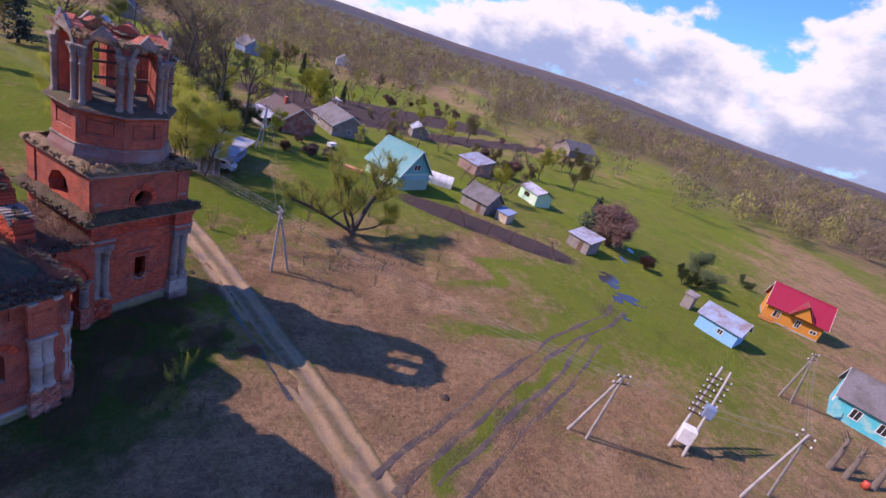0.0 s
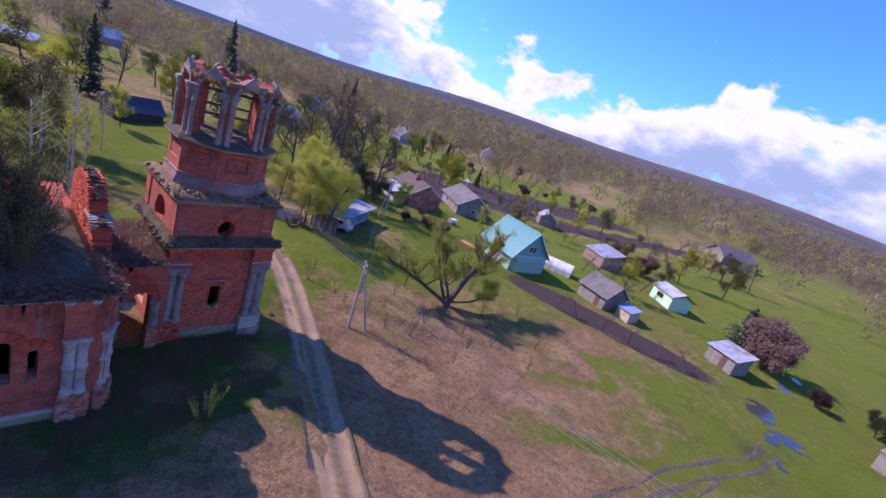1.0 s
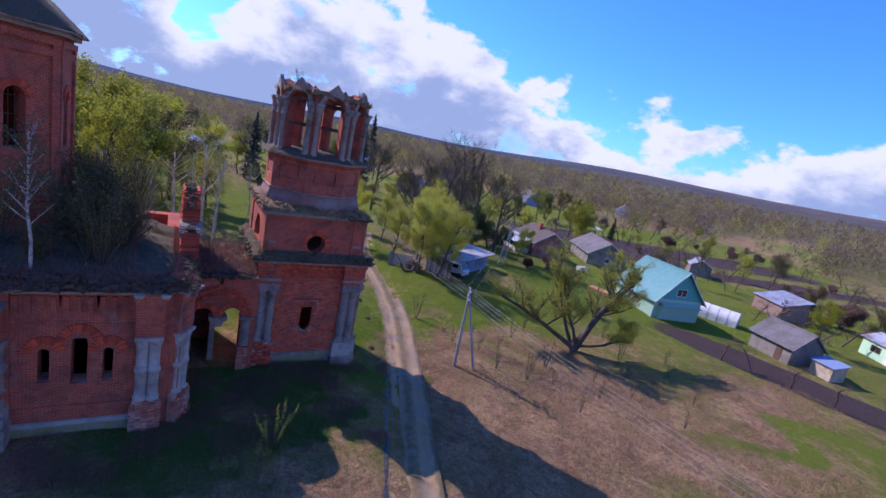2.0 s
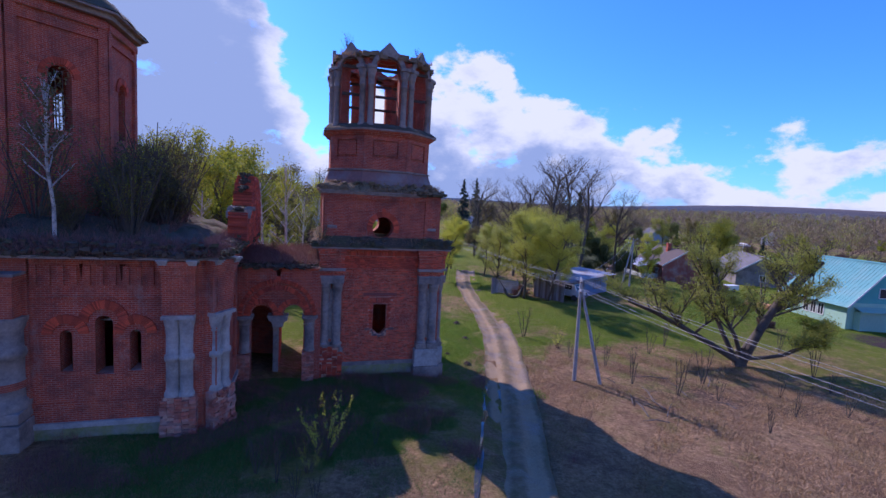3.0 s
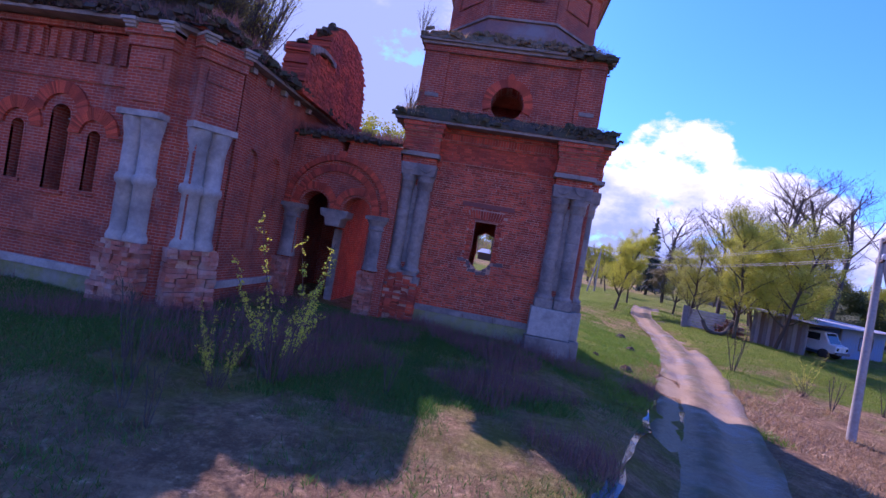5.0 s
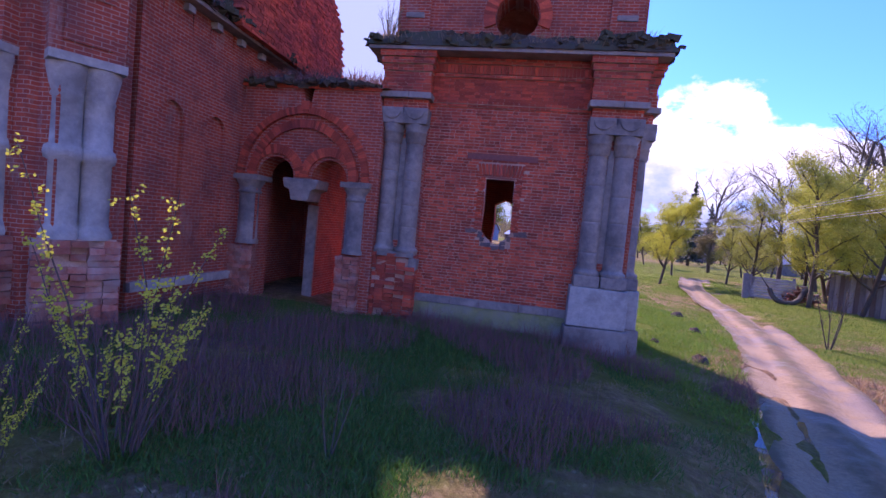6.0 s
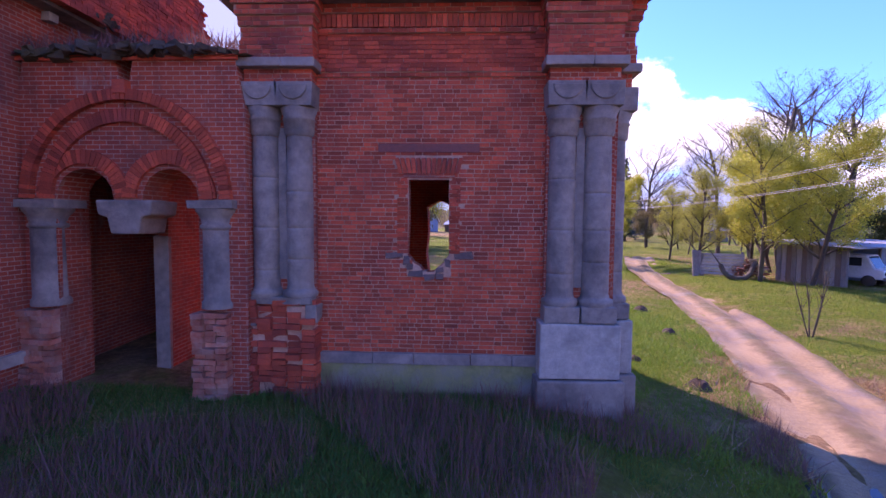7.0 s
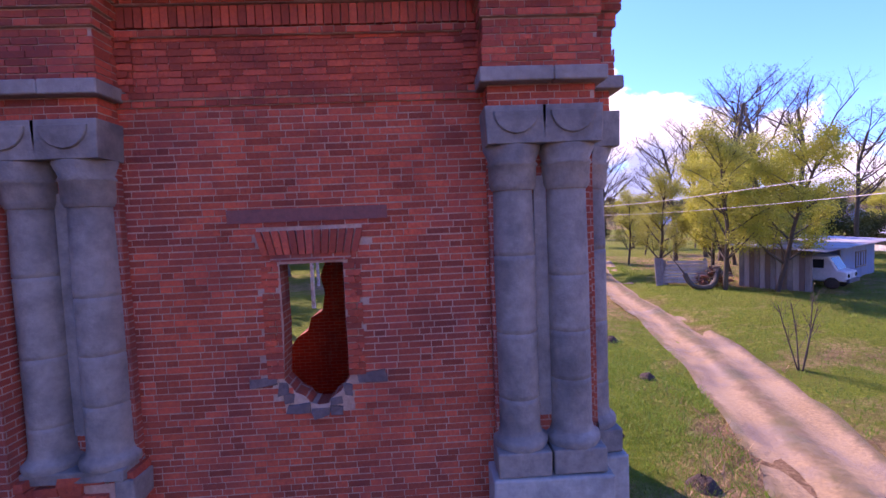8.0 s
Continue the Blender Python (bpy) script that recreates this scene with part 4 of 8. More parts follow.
        part("block", m, M_BRICKWALL, p)
        for a in (-0.6, 0.38):
            m = M(f2).add([], [])
            for q in range(3):
                m.box(a - 0.03 * q, a + 0.26 + 0.03 * q, -0.46 - 0.05 * q, 0, 6.86 + 0.07 * q, 6.93 + 0.07 * q)
            part("console", m, M_STONE_LIGHT, p, "stepped pale stone console")
    # projecting bay with big round columns at the far end
    part("bay_wall", M().box(-20.5, -14.2, FY - 0.5, FY + 0.9, -0.5, 7.3), M_BRICKWALL, church)
    part("bay_return", M().box(-14.2, -13.05, FY - 0.15, FY + 0.9, -0.5, 7.3), M_BRICKWALL, church)
    prof = [(0.72, 1.75), (0.74, 1.95), (0.62, 2.1), (0.6, 2.2), (0.6, 2.45), (0.64, 2.5), (0.64, 2.75), (0.6, 2.8), (0.6, 3.55), (0.66, 3.6), (0.7, 3.75), (0.66, 3.9), (0.6, 3.95), (0.6, 4.5), (0.72, 4.85), (0.72, 5.0)]
    col = part("round_column", M().lathe(-13.75, FY - 0.2, prof, 24), M_STONE, church, "thick banded round stone column")
    part("brick_band", M().lathe(-13.75, FY - 0.2, [(0.65, 2.5), (0.65, 2.75)], 24), M_BRICKWALL, col, "brick band round the column")
    soften(part("column_base", M().box(-14.5, -13.0, FY - 0.95, FY + 0.2, -0.5, 1.35, 0.01).box(-14.4, -13.05, FY - 0.85, FY + 0.2, 1.36, 1.75, 0.01), M_STONE, col, "square stone column base"), 0.03)
    part("column_block", M().box(-14.45, -13.2, FY - 0.7, FY + 0.2, 5.0, 6.3).box(-14.55, -13.1, FY - 0.85, FY + 0.2, 6.3, 6.45), M_BRICKWALL, col)
    part("column_cap", M().box(-14.6, -13.05, FY - 0.9, FY + 0.2, 6.45, 6.55), M_STONE, col)
    # wall facing the tower, with blind niches
    f3 = Matrix.Translation((-7.1, 0, 0)) @ Matrix.Rotation(math.pi / 2, 4, "Z")
    part("side_wall", M(f3).box(-3.9, 8.2, 0.05, 0.9, -0.5, 7.3), M_BRICKWALL, church)
    for a, b in ((-3.9, -3.4), (-2.5, -1.95), (-1.05, 0.2)):
        part("wall_strip", M(f3).box(a, b, -0.06, 0.05, -0.5, 7.3), M_BRICKWALL, church)
    for a, b, sp in ((-3.4, -2.5, 4.5), (-1.95, -1.05, 4.5)):
        inner = arch_points(a + 0.08, b - 0.08, sp, 1.9, 8)
        part("blind_arch", M(f3).hole_plate(inner, frame_points(inner, a - 0.001, b + 0.001, 1.9, 7.3), -0.058, 0.05), M_BRICKWALL, church)
        part("niche_apron", M(f3).box(a, b, -0.058, 0.05, -0.5, 1.9), M_BRICKWALL, church)
    part("yard_plinth", M(f3).box(4.8, 8.2, -0.1, 0.05, 0.78, 0.98), M_STONE_LIGHT, church)
    m = M(f3).box(-3.9, -0.5, -0.16, 0, 0.78, 0.98)
    part("side_plinth", m, M_STONE_LIGHT, church, "pale stone plinth course")
    for q in range(5):
        part("corbel", M(f3).box(-3.8 + q * 0.95, -3.6 + q * 0.95, -0.2, 0, 6.85, 7.0, 0.01), M_STONE_LIGHT, church)
    # cornice and overgrown roof
    rim = [(-20.5, FY + 0.5), (-20.5, FY - 0.5), (-7.62, FY - 0.5), (-6.72, FY + 0.85), (-6.72, 4.2), (-7.6, 4.2), (-7.6, FY + 0.5)]
    part("cornice", M().column(rim, 7.03, 7.13), M_STONE, church, "crumbling stone cornice")
    n = 30

    def edge(corners, z):
        """Points along the roof's front, its cut corner and its side."""
        out = []
        for (p, q), k in zip(zip(corners[:-1], corners[1:]), (n, 6, n)):
            out += [(p[0] + (q[0] - p[0]) * i / k, p[1] + (q[1] - p[1]) * i / k, z) for i in range(k)]
        return out + [(*corners[-1], z)]

    a = edge([(-20.5, FY - 0.54), (-7.6, FY - 0.54), (-6.68, FY + 0.84), (-6.68, 4.0)], 7.12)
    b = edge([(-20.5, FY + 0.3), (-8.4, FY + 0.3), (-7.6, FY + 1.4), (-7.6, 4.0)], 7.55)
    c = edge([(-20.5, -1.2), (-12.0, -1.2), (-11.4, -0.4), (-11.4, 3.4)], 8.3)
    d = edge([(-20.5, 2.5), (-15.5, 2.5), (-15.4, 2.7), (-15.4, 3.6)], 8.8)
    m = M().loft(a, b, 3, 0.16, 11, closed=False).loft(b, c, 12, 0.3, 12, 0.15, closed=False).loft(c, d, 4, 0.35, 13, closed=False)
    part("overgrown_roof", m, M_MOSS, church, "earth, moss and dead grass covering the vault")
    part("wall_core", M().box(-20.5, -7.9, FY + 0.8, 9.0, -0.5, 0.1), M_MORTAR, church)
    part("vault", M().box(-20.4, -7.2, -0.2, 4.1, 6.6, 7.2).box(-20.4, -7.2, FY + 0.8, -0.2, 6.9, 7.1), M_BRICKWALL, church)
    # first box: unseen end wall, added to keep daylight out behind the windows
    part("rear_wall", M().box(-20.6, -20.0, FY + 0.9, 8.2, -0.5, 7.3).box(-20.5, -7.1, 8.2, 9.0, -0.5, 7.3).box(-20.5, -7.9, 4.0, 4.7, -0.5, 7.1), M_BRICKWALL, church)
    # ruined rounded gable on the side wall, with a lower shoulder
    rnd = random.Random(17)
    m = M()
    for r in range(42):
        z = 7.1 + r * 0.08
        if z < 8.7:
            y0, y1 = -1.55, 4.6 - 0.35 * max(0.0, z - 8.0)
        else:
            half = 2.35 * math.sqrt(max(0.0, 1 - ((z - 8.6) / 1.92) ** 2))
            y0, y1 = 2.0 - 0.95 * half, 2.0 + half
        y0, y1 = y0 + rnd.uniform(-0.06, 0.1), y1 + rnd.uniform(-0.22, 0.12)
        y = y0
        while y < y1:
            w = rnd.choice((0.26, 0.26, 0.13))
            m.box(-7.35 + rnd.uniform(-0.02, 0.02), -6.52 + rnd.uniform(-0.014, 0.01), y, y + w - 0.01, z, z + 0.074, 0.006)
            y += w
    tagged(part("gable_stub", m, M_BRICK, church, "broken rounded remnant of a brick gable"), kind="stuff")
    m = M()
    for k in range(9):
        a0, a1 = radians(150 - 10 * k), radians(140 - 10 * k)
        q = [(-0.2 + 1.45 * math.cos(t), 8.0 + 0.85 * math.sin(t)) for t in (a0, a1)]
        m.box(-7.45, -6.4, q[0][0], q[1][0] + 0.01, min(q[0][1], q[1][1]), max(q[0][1], q[1][1]) + 0.1, 0.008)
    part("gable_cap", m, M_STONE, church, "curved stone coping on the shoulder")
    m = M().loft([(-7.3 + 0.12 * i, -1.5, 8.72) for i in range(7)], [(-7.3 + 0.12 * i, 0.1, 8.8) for i in range(7)], 5, 0.1, 5, 0.06, closed=False)
    part("gable_turf", m, M_MOSS, church, "moss on the broken masonry")
    # porch with two arches and a hanging capital
    f4 = Matrix.Translation((0, PORCH_Y, 0))
    x0, xm, x1 = -6.45, -5.17, -3.93
    m = M(f4)
    i1 = arch_points(x0, xm - 0.25, 3.62, 3.6, 8, 0.52)
    m.hole_plate(i1, frame_points(i1, -7.1, xm, 3.6, 6.05), 0, 0.7)
    i2 = arch_points(xm + 0.25, x1, 3.62, 3.6, 8, 0.52)
    m.hole_plate(i2, frame_points(i2, xm, -3.1, 3.6, 6.05), 0, 0.7)
    m.box(-7.1, x0, 0, 0.7, -0.4, 3.6).box(x1, -3.1, 0, 0.7, -0.4, 3.6)
    part("porch_wall", m, M_BRICKWALL, church)
    m = M(f4)
    archivolt(m, xm, 3.62, 1.3, 1.52, -0.08, 0.02, 60, 0, 180, 0.06)
    archivolt(m, xm, 3.62, 1.66, 1.84, -0.12, 0.02, 70, 0, 180, 0.06)
    archivolt(m, (x0 + xm - 0.25) / 2, 3.64, 0.58, 0.82, -0.06, 0.02, 26, 0, 180, 0.05)
    archivolt(m, (x1 + xm + 0.25) / 2, 3.64, 0.58, 0.82, -0.06, 0.02, 26, 0, 180, 0.05)
    m.box(-7.1, -3.2, -0.05, 0, 5.95, 6.03).box(-5.28, -5.06, -0.15, 0, 5.38, 5.6)
    tagged(part("porch_arch", m, M_BRICK, church, "brick ring arches over the porch"), kind="stuff")
    m = M(f4).prism([(xm - 0.5, 3.6), (xm - 0.46, 3.35), (xm - 0.3, 3.3), (xm - 0.24, 3.02), (xm + 0.24, 3.02), (xm + 0.3, 3.3), (xm + 0.46, 3.35), (xm + 0.5, 3.6)], -0.12, 0.62)
    soften(part("hanging_capital", m, M_STONE, church, "limestone capital left hanging without its column"), 0.03)
    for a, b in ((-7.0, -6.42), (-3.92, -3.36)):
        c = (a + b) / 2
        p = part("porch_pier", M(f4).lathe(c, 0.12, [(0.3, 1.75), (0.3, 1.85), (0.27, 1.9), (0.265, 3.12)], 18).box(a + 0.04, b - 0.04, 0.1, 0.5, 1.75, 3.2), M_STONE, church, "stone half column of the porch")
        part("capital", M(f4).lathe(c, 0.12, [(0.265, 3.1), (0.3, 3.13), (0.3, 3.18), (0.27, 3.21), (0.3, 3.32), (0.37, 3.42), (0.38, 3.46)], 18).box(a - 0.1, b + 0.1, -0.2, 0.5, 3.46, 3.6, 0.012), M_STONE, p)
        m = M(f4)
        rnd = random.Random(int(a * 10))
        for r in range(19):
            for i in range(3):
                m.box(a - 0.06 + i * 0.2, a + 0.13 + i * 0.2, -0.2 + rnd.uniform(-0.06, 0.06), 0.4, -0.2 + r * 0.1, -0.11 + r * 0.1, 0.012)
        tagged(part("pedestal", m, M_WASHED, p, "eroded brick pedestal"), kind="stuff")
    # closed bay behind one arch, passage to the yard behind the other
    part("porch_back_wall", M().box(-7.1, -5.2, 3.6, 4.0, -0.4, 5.4), M_BRICKWALL, church)
    part("porch_partition", M().box(-5.42, -5.2, 0.62, 3.6, -0.4, 5.4), M_BRICKWALL, church)
    part("partition_edge", M().box(-5.44, -5.17, 0.54, 0.62, -0.4, 2.95, 0.015), M_STONE, church, "worn pale edge of the partition")
    part("porch_vault", M().box(-7.1, -3.1, 0.2, 4.7, 5.4, 6.0), M_BRICKWALL, church)
    n = 16
    m = M().loft([(-7.15 + 4.15 * i / n, PORCH_Y - 0.12, 6.02) for i in range(n + 1)], [(-7.15 + 4.15 * i / n, 4.8, 6.55) for i in range(n + 1)], 14, 0.16, 21, 0.06, closed=False)
    part("porch_turf", m, M_DRYTURF, church, "turf and debris on the porch roof")
    # the tall eight-sided middle
    ox, oy, ap = -16.85, 2.0, 4.2
    part("octagon_base", M().column(octagon(ox, oy, ap + 0.5), 5.5, 9.6), M_BRICKWALL, church)
    for k in range(8):
        fk = Matrix.Translation((ox, oy, 0)) @ Matrix.Rotation(k * math.pi / 4, 4, "Z")
        hw = ap * math.tan(math.pi / 8)
        inner = arch_points(-0.42, 0.42, 14.0, 11.8, 10)
        m = M(fk).hole_plate(inner, frame_points(inner, -hw, hw, 11.8, 17.0), -ap, -ap + 0.7)
        m.box(-hw, hw, -ap, -ap + 0.7, 9.0, 11.8)
        wall = part("octagon_wall", m, M_BRICKWALL, church)
        g = M(fk)
        for x in (-0.25, 0.0, 0.25):
            g.box(x - 0.02, x + 0.02, -ap + 0.4, -ap + 0.44, 11.8, 14.3)
        for z in (12.4, 13.2, 14.0):
            g.box(-0.42, 0.42, -ap + 0.4, -ap + 0.44, z - 0.02, z + 0.02)
        part("grille", g, M_IRON, wall, "iron window grille")
        m = M(fk)
        archivolt(m, 0, 14.0, 0.47, 0.75, -ap - 0.07, -ap + 0.02, 18, 0, 180, 0.05)
        tagged(part("window_hood", m, M_BRICK, wall), kind="stuff")
        part("corner_strip", M(fk).box(-hw, -hw + 0.35, -ap - 0.12, -ap, 9.6, 16.4).box(hw - 0.35, hw, -ap - 0.12, -ap, 9.6, 16.4), M_BRICKWALL, wall)
        part("relief_band", M(fk).box(-hw, hw, -ap - 0.1, -ap, 15.9, 16.2).box(-hw, hw, -ap - 0.16, -ap, 16.4, 16.7), M_BRICKWALL, wall)
    part("octagon_cornice", M().column(octagon(ox, oy, ap + 0.3), 16.85, 17.05).column(octagon(ox, oy, ap + 0.55), 17.05, 17.15), M_STONE, church, "stone cornice of the octagon")
    m = M().loft(octagon(ox, oy, ap + 0.6, 17.15, 8), octagon(ox, oy, 1.4, 18.9, 8), 8, 0.25, 31, 0.5).loft(octagon(ox, oy, 1.4, 18.9, 8), octagon(ox, oy, 0.1, 19.1, 8), 2, 0.1, 32)
    part("octagon_roof", m, M_MOSS, church, "mossy domed roof with grass")


build_church()
ledge_rubble("roof_edge_rubble", [((-20, FY - 0.45, 7.15), (-6.8, FY - 0.45, 7.15), 0.22), ((-6.75, FY - 0.4, 7.15), (-6.7, 3.9, 7.15), 0.25), ((-20, FY - 0.1, 7.35), (-7.2, FY - 0.1, 7.35), 0.25), ((-7.0, FY, 7.3), (-7.1, 3.9, 7.35), 0.3)], 700, church, M_MOSS, 5)
ledge_rubble("gable_rubble", [((-6.95, -0.1, 9.6), (-6.95, 1.2, 10.42), 0.12), ((-6.95, 1.2, 10.44), (-6.95, 2.9, 10.44), 0.14), ((-6.95, 2.9, 10.36), (-6.95, 4.2, 9.4), 0.12), ((-6.95, -1.5, 8.78), (-6.95, 0.0, 8.85), 0.1)], 170, church, M_MOSS, 8)
ledge_rubble("porch_edge_rubble", [((-7.1, PORCH_Y - 0.05, 6.0), (-3.2, PORCH_Y - 0.05, 6.05), 0.12), ((-7.0, PORCH_Y + 0.4, 6.1), (-3.2, PORCH_Y + 0.4, 6.1), 0.15)], 160, church, M_MOSS, 6)


# ---- the land ----
def axis(fine0, fine1, step, far, grow=1.16):
    a = list(np.arange(fine0, fine1 + step / 2, step))
    ends = (a[0], a[-1])
    for s in (-1, 1):
        d, x = step, (ends[0] if s < 0 else ends[1])
        while abs(x) < far:
            d *= grow
            x += s * d
            a.append(x)
    return np.array(sorted(a))


ROAD = [(19.0, 41.0), (15.8, 31.0), (14.1, 23.5), (12.6, 15.5), (10.7, 8.0), (8.35, 1.5), (6.3, -4.0), (3.1, -11.5), (0.6, -17.5), (-2.2, -24.0), (-6.0, -33.0), (-14.0, -52.0), (-30.0, -90.0)]


def smooth_line(pts, step=0.4):
    out = []
    for i in range(len(pts) - 1):
        p0, p1, p2, p3 = (Vector(pts[max(0, min(len(pts) - 1, k))]) for k in (i - 1, i, i + 1, i + 2))
        n = max(2, int((p2 - p1).length / step))
        for j in range(n):
            t = j / n
            out.append(0.5 * (2 * p1 + (p2 - p0) * t + (2 * p0 - 5 * p1 + 4 * p2 - p3) * t * t + (3 * p1 - p0 - 3 * p2 + p3) * t ** 3))
    return out + [Vector(pts[-1])]


def line_distance(x, y, pts):
    d = np.full(x.shape, 1e9)
    for (ax, ay), (bx, by) in zip(pts[:-1], pts[1:]):
        dx, dy = bx - ax, by - ay
        t = np.clip(((x - ax) * dx + (y - ay) * dy) / (dx * dx + dy * dy), 0, 1)
        d = np.minimum(d, np.hypot(x - ax - t * dx, y - ay - t * dy))
    return d


def blob(x, y, cx, cy, rx, ry, ang=0.0, soft=0.45):
    c, s = math.cos(radians(ang)), math.sin(radians(ang))
    u, v = ((x - cx) * c + (y - cy) * s) / rx, (-(x - cx) * s + (y - cy) * c) / ry
    return np.clip((1 + soft - (np.abs(u) ** 3 + np.abs(v) ** 3) ** (1 / 3)) / (2 * soft), 0, 1)


road_line = [tuple(p) for p in smooth_line(ROAD, 2.0)]
TRACKS = [[(-0.5, -21.2), (2.5, -21.6), (9.2, -22.7), (18.0, -24.2), (28.5, -26.4), (37.5, -29.6), (43.0, -30.6)],
          [(1.5, -24.4), (6.4, -25.2), (11.7, -26.0), (18.6, -27.6), (24.2, -28.4), (31.0, -29.0)]]


def covers(x, y):
    """How green, how earthy and how wooded the land is."""
    r = np.hypot(x, y)
    x0, y0 = x, y
    x, y = x + 2.6 * np.sin(y * 0.23 + 1) + 1.3 * np.sin(y * 0.61 + x * 0.3), y + 2.2 * np.sin(x * 0.27) + 1.1 * np.sin(x * 0.7 + y * 0.2)
    green = np.zeros_like(x)
    for b in ((68, 20, 40, 28, 10), (108, -20, 54, 42, -8), (34, -24, 16, 1.8, -18), (-3, 16, 12, 9, 0), (-2.5, 8, 6, 6, 0), (-6, -8, 9, 3.5, 10), (19, 12, 6.5, 6, -20), (15.5, 22, 4, 14, -18), (6.8, 9, 2.6, 11, -14), (140, 60, 70, 40, 0), (150, -40, 60, 30, -10), (90, 110, 60, 50, 0), (60, -38, 34, 20, -12), (75, -5, 24, 16, 0), (35, 14, 14, 7, 20), (22, 15, 9, 5, 10), (0, 50, 22, 24, 0), (24, 62, 26, 22, 0), (46, -31, 22, 3, -10), (38, -17, 14, 1.3, -24), (22, 8, 10, 2.5, 20), (6.0, 8.0, 2.4, 10, 0), (14.5, 16, 3.0, 10, -20), (-3, -4, 5.5, 3.2, 0), (110, -30, 40, 18, -6), (90, 60, 24, 14, 0), (-40, 60, 40, 40, 0)):
        green = np.maximum(green, blob(x, y, *b) * (0.5 if b[0] in (-3, -6) and b[1] < 0 else 1))
    x, y = x0, y0
    strip = line_distance(x + 0.5 * np.sin(y * 1.7), y + 0.4 * np.sin(x * 1.1), [(1.5, -23.3), (9.0, -24.3), (17.0, -25.9), (26.0, -27.4)])
    green = np.maximum(green, np.clip(1.1 - strip / 1.2, 0, 0.8))
    patch = np.sin(x * 0.023 + 1.1 * np.sin(y * 0.031)) * np.sin(y * 0.027 + 0.8 * np.sin(x * 0.019))
    green = np.maximum(green, np.clip((r - 75) / 40, 0, 1) * np.clip(0.5 + 0.9 * patch, 0, 0.9))
    soil = np.zeros_like(x)
    for b in ((50, -8, 3.6, 15, 12), (115, 50, 52, 10, -20), (86, 46, 18, 8, -20), (130, 22, 40, 5, -16), (62, 45, 16, 4, -10)):
        soil = np.maximum(soil, blob(x, y, *b, soft=0.12))
    for b in ((12, -26.2, 7, 0.9, -9), (9, -24.6, 6, 0.7, -8), (40, -30, 4, 2.0, 10), (22, -4.5, 8, 1.6, -30)):
        soil = np.maximum(soil, blob(x + 0.9 * np.sin(y * 1.3), y + 0.6 * np.sin(x * 0.9), *b, soft=0.8) * 0.55)
    wood = np.clip((r - 165) / 130, 0, 1)
    field = blob(x, y, 190, -20, 120, 26, -8) + blob(x, y, 260, 90, 120, 18, 20) + blob(x, y, 420, 60, 160, 14, 12)
    wood = wood * (1 - np.clip(field, 0, 1))
    return green, soil, wood


